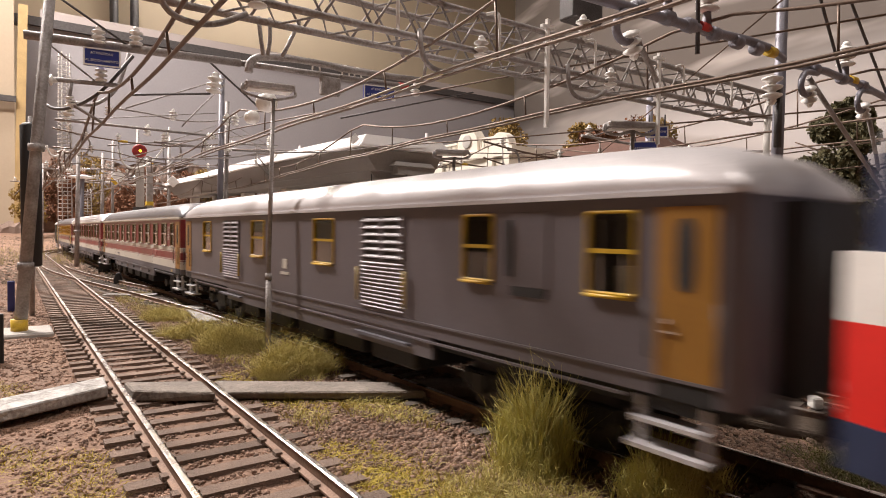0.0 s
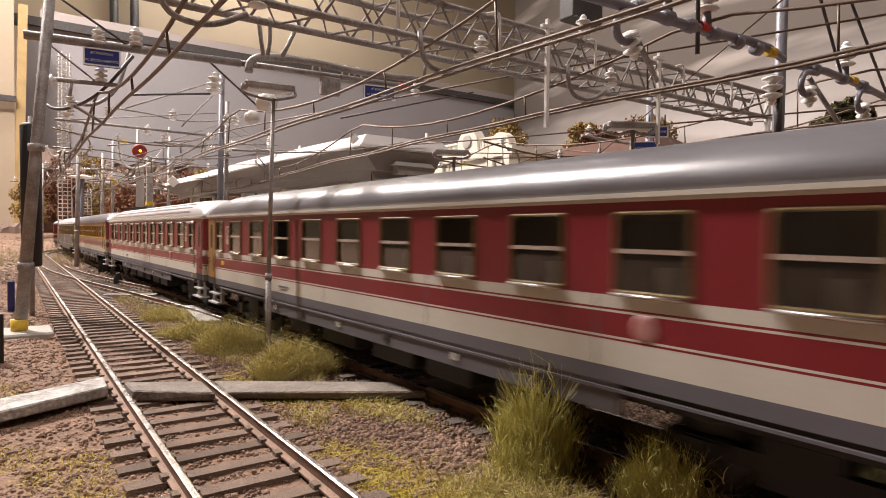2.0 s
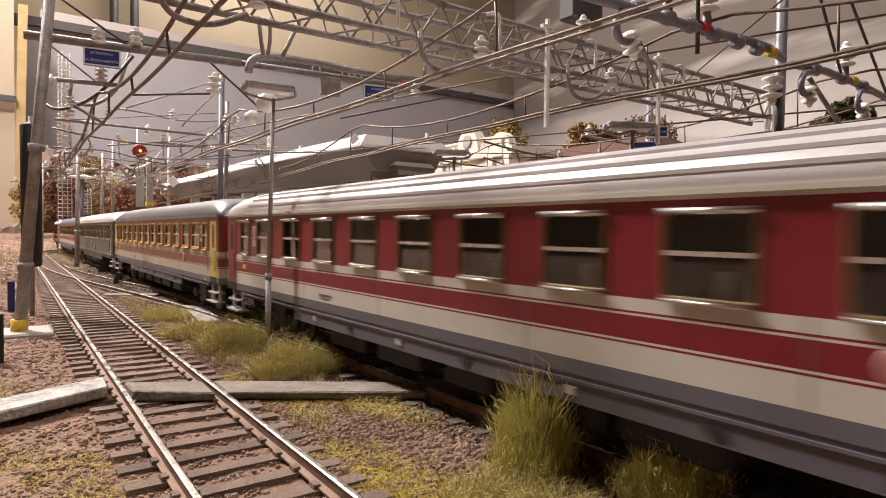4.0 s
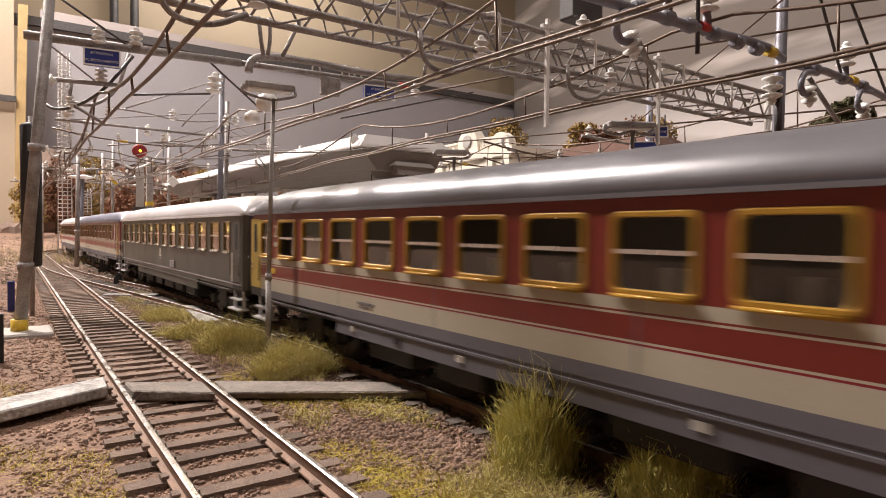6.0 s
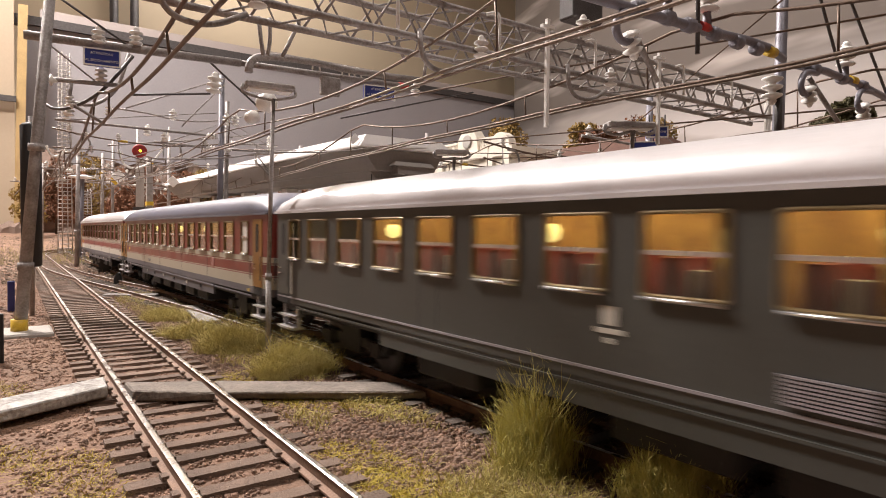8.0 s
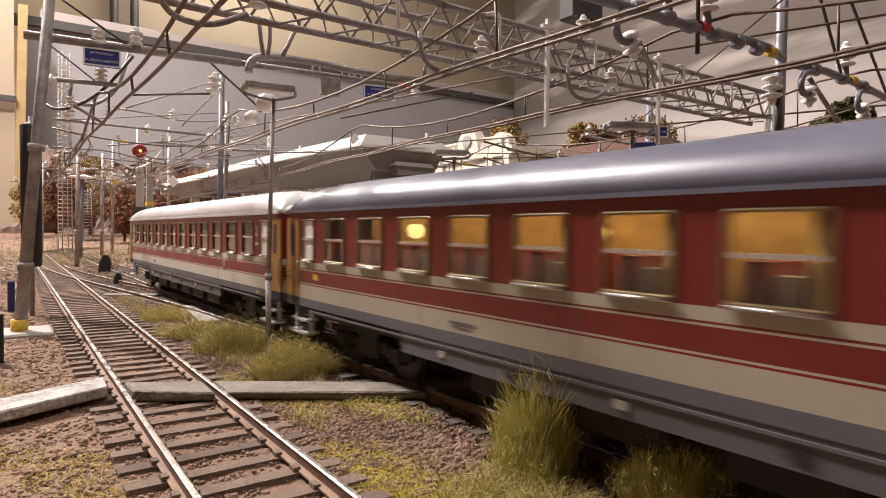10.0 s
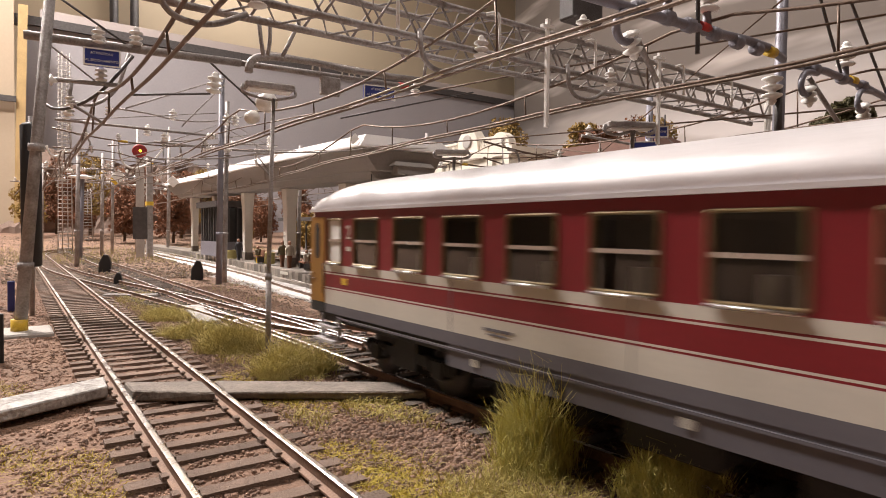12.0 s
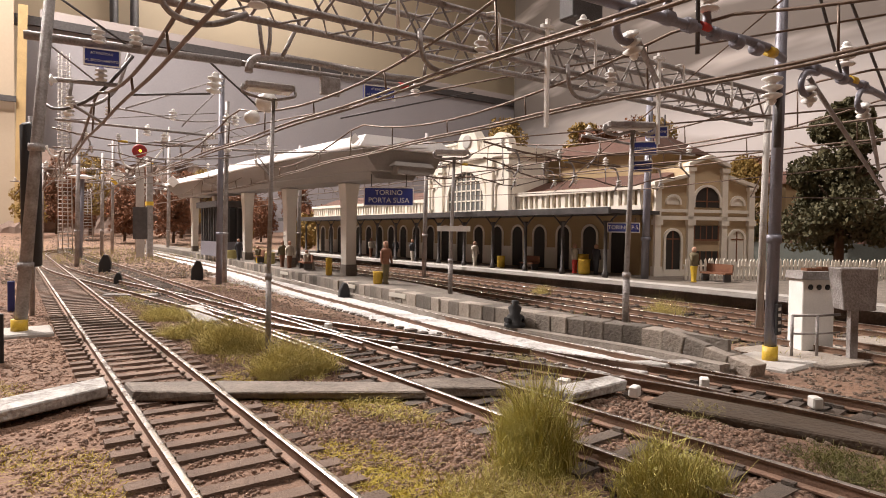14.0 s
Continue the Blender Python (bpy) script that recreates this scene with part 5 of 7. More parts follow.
def truss_gantry():
    g = thing("lattice_gantry", "grey steel lattice gantry across the tracks", "gantry")
    X0, X1 = -3.0, 24.3
    Y0, Y1, Z0, Z1 = 11.9, 13.0, 7.75, 8.65
    for y in (Y0, Y1):
        for z in (Z0, Z1):
            bm = B()
            tube(bm, (X0, y, z), (X1, y, z), 0.078, seg=10)
            part("chord", bm, M["steel"], g)
    n = 23
    for i in range(n):
        a, b = X0 + (X1 - X0) * i / n, X0 + (X1 - X0) * (i + 1) / n
        m = (a + b) / 2
        bm = B()
        for y in (Y0, Y1):
            rope(bm, [(a, y, Z0), (m, y, Z1), (b, y, Z0)], 0.034, 6)
        rope(bm, [(a, Y0, Z0), (m, Y1, Z0), (b, Y0, Z0)], 0.026, 6)
        rope(bm, [(a, Y0, Z1), (m, Y1, Z1), (b, Y0, Z1)], 0.026, 6)
        part("lattice_bar", bm, M["steel"], g)
    for x in (11.63, 16.45):
        bm = B()
        box(bm, x - 0.05, x + 0.05, Y0 - 0.2, Y0 - 0.11, 6.1, 8.95)
        box(bm, x - 0.22, x + 0.22, Y0 - 0.22, Y0 - 0.1, 8.7, 8.78)
        part("hanger_post", bm, M["white"], g, "pale painted hanger post")
    for x in (9.95, 13.5, 17.75, 20.6, 7.0):
        bm = B()
        bent(bm, [(x - 0.35, Y0 - 0.1, 8.66), (x - 0.02, Y0 - 0.14, 8.78), (x + 0.04, Y0 - 0.14, 8.6), (x + 0.04, Y0 - 0.14, 7.8)], 0.04)
        part("clip", bm, M["white"], g, "pale bent wire clip")
    bm = B()
    tube(bm, (23.24, 11.94, -0.35), (23.5, 11.94, 8.7), 0.135, 0.11, seg=12)
    part("support_post", bm, M["concrete_pale"], g, "pale support post")
    bm = B()
    tube(bm, (-2.6, 12.4, -0.4), (-2.6, 12.4, 8.7), 0.17, seg=12)
    part("support_post", bm, M["steel"], g)
    for x, w in ((2.7, 0), (8.2, 0), (13.0, 0)):
        bm = B()
        bent(bm, [(x - 0.6, Y0 - 0.15, 7.9), (x - 0.5, Y0 - 0.15, 7.1), (x + 0.3, Y0 - 0.15, 7.0), (x + 1.0, Y0 - 0.15, 7.4)], 0.06)
        part("registration_arm", bm, M["steel"], g)
        insulator_part(g, (x, Y0 - 0.15, 8.75), (0, 0, 1), 1.0)
        insulator_part(g, (x + 1.2, Y0 - 0.15, 7.55), (0, 0, 1), 0.9)
    bm = B()
    box(bm, 13.0, 14.25, 12.1, 12.7, 9.42, 10.3)
    part("switch_box", bm, M["steel_dark"], g, bevel=0.05)
    bm = B()
    tube(bm, (13.6, 12.4, 8.65), (13.6, 12.4, 9.42), 0.06)
    part("box_stem", bm, M["steel"], g)


truss_gantry()


def mast_left():
    m = thing("catenary_mast", "grey tubular mast with a long cross beam beside the branch track", "mast", group="catenary masts")
    x, y = 0.22, 25.1
    pole(m, x, y, -0.35, 11.5, 0.2, "steel", (0.95, -0.55), (2.0, 6.0))
    bm = B()
    tube(bm, (0.4, 24.95, 9.75), (7.6, 24.95, 10.0), 0.15, seg=10)
    tube(bm, (7.6, 24.95, 10.0), (15.2, 24.95, 10.2), 0.12, seg=10)
    part("cross_beam", bm, M["steel"], m)
    bm = B()
    tube(bm, (15.0, 24.95, 10.2), (15.5, 24.95, 10.2), 0.14)
    part("red_cap", bm, M["red_paint"], m)
    for a, b in (((1.1, 24.7, 11.3), (3.6, 24.9, 9.9)), ((6.3, 25, 9.95), (8.6, 26, 8.6)), ((12.0, 24.9, 8.3), (19.5, 25, 10.5))):
        bm = B()
        rope(bm, [a, b], 0.04)
        part("stay", bm, M["steel_dark"], m)
    for xx, z in ((3.8, 10.0), (2.6, 9.8), (15.9, 9.8)):
        insulator_part(m, (xx, 24.9, z), (0, 0, 1), 1.1)
    bm = B()
    for xx in (10.6, 12.0, 12.6):
        bent(bm, [(xx, 24.8, 10.2), (xx + 0.05, 24.8, 10.6), (xx + 0.3, 24.8, 10.6), (xx + 0.35, 24.8, 10.2)], 0.04)
    part("clip", bm, M["white"], m)
    bm = B()
    box(bm, 11.0, 11.9, 24.7, 25.0, 9.2, 10.0)
    part("relay_box", bm, M["steel"], m, bevel=0.04)
    bm = B()
    bent(bm, [(3.7, 24.9, 9.6), (2.6, 25.2, 8.0), (1.5, 27, 7.6), (1.0, 29, 8.3)], 0.06)
    part("jumper_cable", bm, M["steel_dark"], m)
    cantilever(m, x + 0.3, y, 2.69, 8.4, 7.0)
    # counterweight tube behind the mast
    c = thing("counterweight_tube", "dark cylindrical tension weight beside the mast", "weight", 0.7, 30.0, 0)
    bm = B()
    tube(bm, (0, 0, -0.35), (0, 0, 7.8), 0.1)
    part("guide_rod", bm, M["steel"], c)
    bm = B()
    lathe(bm, ((0.2, 1.7), (0.36, 1.75), (0.38, 7.4), (0.3, 7.5), (0.15, 7.55)), (0, 0, 0), 16)
    part("weight_tube", bm, M["black"], c)
    sign("blue enamel warning sign on the cross beam", 2.68, 24.7, 9.32, 1.15, 0.62, ["ATTENZIONE", "AL SEZIONAMENTO"], rz=-8, size=0.115)
    sign("blue enamel warning sign far along the cross beam", 13.85, 24.7, 9.65, 1.5, 0.62, ["ATTENZIONE", "AL SEZIONAMENTO"], rz=-12, size=0.135)


mast_left()


def flood_lamp(label, x, y, z1, r, head_z, w, z0=-0.35, rz=0):
    t = thing("lamp_post", label, "lamp post", x, y, 0, rz, group="platform lamp posts")
    bm = B()
    tube(bm, (0, 0, z0), (0, 0, 2.0), r * 1.25, seg=12)
    tube(bm, (0, 0, 2.0), (0.12, 0, z1), r, r * 0.85, seg=12)
    tube(bm, (0, 0, 1.9), (0, 0, 2.08), r * 1.5, seg=12)
    part("post", bm, M["steel"], t)
    bm = B()
    bent(bm, [(-w * 0.52, 0, head_z + w * 0.08), (-w * 0.56, 0, head_z - 0.12), (-w * 0.25, 0, head_z - 0.22), (0.12, 0, z1 - 0.05), (w * 0.3, 0, head_z - 0.2), (w * 0.58, 0, head_z - 0.1), (w * 0.52, 0, head_z + w * 0.08)], r * 0.6)
    part("bracket", bm, M["steel"], t)
    for k, dz in ((0, 0), (1, w * 0.33)):
        bm = B()
        box(bm, -w * 0.5, w * 0.5, -0.3 + 0.1 * k, 0.3, head_z + dz, head_z + dz + w * 0.13)
        h = part("lamp_head", bm, M["steel"], t, "grey trough lamp head", bevel=0.04)
        bm = B()
        box(bm, -w * 0.44, w * 0.44, -0.22, 0.24, head_z + dz - 0.04, head_z + dz - 0.005)
        part("diffuser", bm, M["white"], h)
        if k == 0 and w < 2.4:
            break
    return t


flood_lamp("grey lamp post with double trough lamps between the tracks", 5.92, 16.85, 6.98, 0.064, 7.2, 1.35, rz=-8)
flood_lamp("slim grey lamp post on the island platform", 16.28, 22.4, 6.7, 0.085, 6.8, 1.5, z0=0.45, rz=-30)
flood_lamp("slim grey lamp post at the platform's end", 15.9, 12.4, 6.6, 0.085, 6.6, 1.5, z0=0.45, rz=-30)


def tall_mast(label, x, y, z1, r, brackets, material="steel_blue", z0=-0.35, lean=(0.2, 0)):
    m = thing("catenary_mast", label, "mast", group="catenary masts")
    pole(m, x, y, z0, z1, r, material, lean, (3.0,), foot=False)
    for xw, zt, zw in brackets:
        cantilever(m, x, y, xw, zt, zw)
    return m


tall_mast("blue grey mast between the station tracks", 31.6, 23.3, 11.6, 0.24, ((26.4, 8.6, 6.9), (36.0, 8.4, 7.0)))
tall_mast("blue grey twin mast between main and platform tracks", 11.2, 41.4, 13.4, 0.2, ((7.9, 8.6, 6.95), (14.6, 8.6, 6.9), (2.7, 9.4, 7.0)))
tall_mast("grey mast behind the twin mast", 11.9, 42.6, 12.0, 0.16, ((15.0, 9.2, 7.2),), "steel")
tall_mast("grey far mast beside the turnouts", 14.4, 92, 14.5, 0.3, ((18, 9.0, 7.2), (8.0, 9.2, 7.2)), "steel")
tall_mast("grey far mast beside the branch", 5.0, 66, 11.0, 0.2, ((2.7, 8.6, 7.0), (7.6, 8.8, 7.0)), "steel")
tall_mast("grey mast on the far station platform", 24.2, 60, 12.0, 0.22, ((21, 8.8, 7.0), (28.5, 8.8, 7.0)), "steel")
tall_mast("slim pale mast behind the station throat", 26.5, 40, 11.0, 0.18, ((23.5, 8.4, 6.9), (28.0, 8.4, 6.9)), "steel")


def lattice_mast(label, x, y, z1, w):
    m = thing("lattice_mast", label, "mast", x, y, 0, 20, group="lattice masts")
    for sx in (-1, 1):
        for sy in (-1, 1):
            bm = B()
            tube(bm, (sx * w, sy * w, -0.4), (sx * w * 0.75, sy * w * 0.75, z1), 0.07, seg=6)
            part("leg", bm, M["concrete_pale"], m)
    n = int(z1 / 0.55)
    bm = B()
    for i in range(n):
        z = i * z1 / n
        for s in (-1, 1):
            tube(bm, (-w * 0.95, s * w * 0.95, z), (w * 0.95, s * w * 0.95, z), 0.05, seg=6)
            tube(bm, (s * w * 0.95, -w * 0.95, z), (s * w * 0.95, w * 0.95, z), 0.05, seg=6)
    part("lattice_panel", bm, M["concrete_pale"], m)


lattice_mast("pale lattice mast at the station throat", 28.3, 8.4, 7.5, 0.42)
lattice_mast("pale lattice mast far beside the branch", 6.1, 98, 27, 0.65)
lattice_mast("grey lattice ladder tower at the rock cutting", 12, 138, 11, 0.9)


# ---- signals and lineside boxes ----
M["lamp_red"] = mat("lamp_red", (1.0, 0.03, 0.02), 0.4, 0, 0.02, 100, 0, 500, emit=1.5)
M["lamp_yellow"] = mat("lamp_yellow", (1.0, 0.75, 0.05), 0.4, 0, 0.02, 100, 0, 500, emit=1.5)


def signal():
    t = thing("railway_signal", "grey signal post with a red disc and glowing yellow lamp", "signal", 13.2, 84, 0, -15)
    bm = B()
    box(bm, -0.45, 0.45, -0.3, 0.3, -0.4, 12)
    part("post", bm, M["concrete_pale"], t)
    bm = B()
    box(bm, -0.8, 0.8, -0.35, 0.35, 2.0, 6.0)
    part("relay_case", bm, M["steel_dark"], t)
    bm = B()
    lathe(bm, ((0.85, 0), (0.85, 0.15), (0.7, 0.3)), (0, -0.35, 12.9), 20, axis=(0, -1, 0))
    h = part("disc", bm, mat("dull_red", (0.22, 0.015, 0.015), 0.6), t, "dull red backing disc")
    bm = B()
    lathe(bm, ((0.17, 0), (0.17, 0.1), (0.08, 0.15)), (0.1, -0.62, 12.9), 12, axis=(0, -1, 0))
    part("lens", bm, M["lamp_yellow"], h, "glowing yellow lens")
    t = thing("railway_signal", "low signal post with a yellow band", "signal", 14.6, 86, 0)
    bm = B()
    box(bm, -0.35, 0.35, -0.35, 0.35, -0.4, 12.5)
    part("post", bm, M["steel"], t)
    bm = B()
    box(bm, -0.42, 0.42, -0.42, 0.42, 6.3, 6.8)
    part("band", bm, M["yellow"], t)


signal()


def disc_lamp(x, y, z):
    t = thing("lamp_post", "slim blue grey post with a flat disc lamp", "lamp post", x, y, 0)
    bm = B()
    tube(bm, (0, 0, -0.4), (0.3, 0, z), 0.32, 0.28)
    part("post", bm, M["steel_blue"], t)
    bm = B()
    lathe(bm, ((0.3, 0.3), (1.3, 0.1), (1.35, 0.0), (0.3, -0.15)), (0.3, 0, z), 20)
    part("disc_head", bm, M["ceramic"], t, "pale disc lamp head")


disc_lamp(6.3, 80, 9.0)


def dwarf(x, y, k=1.0, label="low black dwarf signal beside the track"):
    bm = B()
    loft(bm, [[(-0.35 * k, yy, -0.1), (0.35 * k, yy, -0.1), (0.35 * k, yy, 0.7 * k), (0.2 * k, yy, 1.15 * k), (-0.05 * k, yy, 1.2 * k), (-0.3 * k, yy, 0.7 * k)] for yy in (-0.25, 0.25)], smooth=False)
    ob = part("dwarf_signal", bm, M["black"], bevel=0.04)
    ob.matrix_basis = pose(x * U, y * U, -0.35 * U, 0, 0, -15)
    tagged(ob, label, "signal", group="dwarf signals")


dwarf(6.2, 56, 1.3)
dwarf(10.8, 45.5, 1.2)
dwarf(5.6, 44, 0.7)
dwarf(14.2, 29.0, 0.8)
for x, y, c in ((0.0, 32, "blue_sign"), (-0.5, 27, "blue_sign"), (-0.3, 20, "black")):
    bm = B()
    box(bm, -0.13, 0.13, -0.1, 0.1, -0.4, 1.0)
    ob = part("marker_post", bm, M[c], bevel=0.02)
    ob.matrix_basis = pose(x * U, y * U, 0)
    tagged(ob, "short dark blue marker post on the verge", "post", group="marker posts")


def relay_box():
    t = thing("relay_cabinet", "white weathered relay cabinet with a flat lid", "cabinet", 20.24, 8.82, 0.28, -35)
    t.matrix_basis = t.matrix_basis @ Matrix.Diagonal((0.78, 0.78, 0.85, 1))
    bm = B()
    box(bm, -0.62, 0.62, -0.5, 0.5, -0.6, 2.0)
    body = part("body", bm, M["white"], t, bevel=0.03)
    bm = B()
    loft(bm, [[(-0.72, -0.6, 2.0), (0.72, -0.6, 2.0), (0.72, 0.6, 2.0), (-0.72, 0.6, 2.0)], [(-0.66, -0.55, 2.28), (0.66, -0.55, 2.28), (0.66, 0.55, 2.28), (-0.66, 0.55, 2.28)]], smooth=False)
    part("lid", bm, M["steel"], t)
    for x in (-0.33, 0.0, 0.33):
        bm = B()
        lathe(bm, ((0.1, 0), (0.1, 0.02), (0.05, 0.025)), (x, -0.5, 1.72), 14, axis=(0, -1, 0))
        part("vent_hole", bm, M["black"], body)
    bm = B()
    box(bm, 0.625, 0.64, -0.2, 0.2, 1.2, 1.75)
    pl = part("plate", bm, M["white"], t)
    text_part("T", pl, 0.5, pose(0.645 * U, 0, 1.47 * U, 90, 0, 90), M["black"])
    bm = B()
    box(bm, -0.3, 0.25, -0.2, 0.2, 2.28, 2.38)
    box(bm, 0.3, 0.6, -0.15, 0.2, 2.28, 2.42)
    part("rust_clutter", bm, M["leaf_rust"], t, "rust red oddments on the lid")
    t = thing("trackside_cabinet", "grey steel cabinet on a square post", "cabinet", 19.72, 7.46, 0, -40)
    t.matrix_basis = t.matrix_basis @ Matrix.Diagonal((0.8, 0.8, 1, 1))
    bm = B()
    box(bm, -0.13, 0.13, -0.13, 0.13, -0.35, 1.25)
    part("post", bm, M["steel"], t)
    bm = B()
    loft(bm, [[(-0.5, -0.35, 1.2), (0.6, -0.35, 1.2), (0.6, 0.35, 1.2), (-0.5, 0.35, 1.2)], [(-0.68, -0.42, 2.4), (0.6, -0.42, 2.4), (0.6, 0.42, 2.4), (-0.68, 0.42, 2.4)]], smooth=False)
    b = part("body", bm, M["steel"], t, "grey sheet steel body", bevel=0.03)
    for z in (1.5, 1.65, 1.8, 1.95, 2.1):
        bm = B()
        box(bm, 0.6, 0.62, -0.2, 0.2, z, z + 0.06)
        part("vent_slot", bm, M["black"], b)
    t = thing("pipe_railing", "grey pipe railing round the cabinets", "railing")
    for x, y in ((18.5, 8.55), (19.15, 8.15)):
        bm = B()
        tube(bm, (x, y, -0.3), (x, y, 0.98), 0.045)
        part("post", bm, M["steel"], t)
    bm = B()
    rope(bm, [(18.5, 8.55, 0.98), (19.15, 8.15, 0.98), (20.0, 7.9, 0.98)], 0.04)
    rope(bm, [(18.5, 8.55, 0.45), (19.15, 8.15, 0.45), (20.0, 7.9, 0.45)], 0.03)
    part("top_pipe", bm, M["steel"], t)
    bm = B()
    box(bm, 18.0, 24.5, 6.6, 9.6, -0.45, -0.2, rot=-12)
    tagged(part("cabinet_plinth", bm, M["concrete"], bevel=0.05), "grey concrete plinth under the cabinets", "plinth", kind="structure")


relay_box()


def point_motor(x, y, z):
    t = thing("water_crane_base", "dark cast iron fitting on the platform edge", "fitting", x, y, z)
    t.matrix_basis = t.matrix_basis @ Matrix.Scale(0.75, 4)
    bm = B()
    lathe(bm, ((0.5, 0), (0.5, 0.15), (0.3, 0.2), (0.38, 0.5), (0.25, 0.6), (0.33, 0.9), (0.15, 1.05), (0.2, 1.2), (0.05, 1.25)), seg=14)
    part("casting", bm, M["black"], t)
    bm = B()
    tube(bm, (-0.55, 0, 0.35), (0.55, 0, 0.35), 0.14)
    part("cross_pipe", bm, M["black"], t)


point_motor(14.45, 16.0, 0.0)
for i, (x, y) in enumerate(((11.0, 8.3), (13.0, 7.9), (13.4, 5.7), (8.9, 14.9), (6.7, 22.5), (9.2, 20.0), (10.2, 9.6))):
    bm = B()
    box(bm, -0.14, 0.14, -0.1, 0.1, -0.1, 0.14)
    ob = part("marker_stone", bm, M["white"], bevel=0.03)
    ob.matrix_basis = pose(x * U, y * U, -0.12 * U, 0, 0, 20 + 15 * i)
    tagged(ob, "small white fouling marker block between the rails", "marker", group="white marker blocks")


# ---- more of the overhead tangle ----
def span_wire(y, x0, x1, z, seed):
    """A cross span carried between masts, with sagging rope, insulators and short hangers."""
    t = thing("span_wire", "rusty cross span with white insulators over the tracks", "cable", group="cross spans")
    rnd = random.Random(seed)
    pts = [(x0 + (x1 - x0) * i / 12, y + 0.1 * math.sin(i), z - 0.5 * math.sin(math.pi * i / 12)) for i in range(13)]
    bm = B()
    rope(bm, pts, 0.045)
    part("span_rope", bm, M["wire"], t)
    bm = B()
    rope(bm, [(a, b, c - 0.9 - 0.2 * math.sin(a)) for a, b, c in pts], 0.035)
    part("steady_rope", bm, M["wire"], t)
    for i in range(1, 12, 3):
        a, b, c = pts[i]
        insulator_part(t, (a, b, c), (0, 0, 1), 0.75)
        bm = B()
        rope(bm, [(a, b, c), (a + 0.05, b, c - 1.0)], 0.03)
        part("hanger", bm, M["steel"], t)
        if rnd.random() < 0.6:
            bm = B()
            bent(bm, [(a + 0.3, b, c - 0.1), (a + 0.9, b, c - 0.1), (a + 1.1, b, c - 0.8), (a + 0.7, b, c - 1.3)], 0.05)
            part("registration_arm", bm, M["steel"], t)
            insulator_part(t, (a + 1.05, b, c - 0.7), (0.2, 0, -1), 0.7)
    bm = B()
    a, b, c = pts[4]
    tube(bm, (a, b, c), (a + 0.5, b, c - 0.02), 0.07)
    part("colour_band", bm, M["yellow"], t)
    return t


span_wire(41.5, 2.0, 12.0, 9.0, 1)
span_wire(30.0, 17.8, 31.8, 7.9, 2)
span_wire(60.0, 3.0, 24.0, 9.6, 3)
span_wire(21.0, 17.0, 31.0, 7.3, 4)
span_wire(84.0, 4.0, 18.0, 10.4, 5)
for x, y, z, w in ((18.6, 13.3, 6.9, 0.75), (27.2, 20.2, 7.8, 1.3), (27.4, 20.5, 6.9, 1.1)):
    sign("small blue warning sign on the overhead line", x, y, z, w, w * 0.55, ["ATTENZIONE"], rz=-45, size=0.13 * w, hang=0.4)
for i, (x, y) in enumerate(((9.6, 90), (12.0, 100), (16.0, 105), (3.8, 110), (19.5, 100), (22, 112))):
    tall_mast("slim grey mast in the far station throat", x, y, 13 + (i % 3) * 3, 0.22, ((x - 3.2, 10.0, 8.0), (x + 3.0, 10.4, 8.2)), "steel")
for i, (x, y, z) in enumerate(((9.0, 70, 8.6), (11.0, 88, 9.5), (15.4, 76, 8.8))):
    bm = B()
    box(bm, -0.5, 0.5, -0.1, 0.1, -0.5, 0.5)
    ob = part("shunting_plate", bm, M["white" if i != 1 else "yellow"], bevel=0.03)
    ob.matrix_basis = pose(x * U, y * U, z * U, 0, 45, -20)
    tagged(ob, "small diamond plate hung from the overhead line", "sign", group="diamond plates")
bm = B()
loft(bm, [[(0, y, 0.75), (0.6, y, 0), (0, y, -0.75), (-0.6, y, 0)] for y in (-0.06, 0.06)], smooth=False)
ob = part("diamond_plate", bm, M["white"], bevel=0.02)
ob.matrix_basis = pose(14.6 * U, 28.6 * U, 8.0 * U, 0, 0, -35) @ Matrix.Scale(0.5, 4)
tagged(ob, "white diamond plate hung before the canopy", "sign", group="diamond plates")


def jumper(label, pts, r, material):
    """A bent wire or pipe of the overhead line, rounded at its bends."""
    bm = B()
    bent(bm, pts, r, 6)
    tagged(part("overhead_jumper", bm, M[material]), label, "cable", group="overhead jumpers")


jumper("pale bent feeder pipe above the branch", [(1.88, 27.0, 8.04), (2.53, 27.0, 7.97), (3.01, 27.0, 8.25), (3.40, 27.0, 8.69), (3.59, 27.0, 9.16), (3.86, 27.0, 10.20)], 0.07, "steel")
jumper("dark strain rod of the cross beam", [(4.32, 30.0, 9.17), (5.94, 30.0, 9.42), (7.72, 30.0, 9.69)], 0.05, "steel_dark")
jumper("grey stay from the far mast", [(5.66, 41.0, 10.49), (8.44, 41.0, 11.78), (11.62, 41.0, 13.21)], 0.045, "steel")
jumper("grey diagonal stay under the far mast's arm", [(11.48, 41.0, 12.75), (10.13, 41.0, 11.30), (8.84, 41.0, 9.76)], 0.045, "steel")
jumper("pale sagging messenger wire over the throat", [(5.65, 45.0, 11.12), (7.50, 45.0, 11.05), (9.26, 45.0, 10.76), (11.50, 45.0, 10.86), (14.30, 45.0, 11.66)], 0.06, "steel")
jumper("pale lower contact wire over the throat", [(5.16, 45.0, 8.66), (6.81, 45.0, 8.96), (9.99, 45.0, 9.41), (14.30, 45.0, 10.22)], 0.055, "steel")
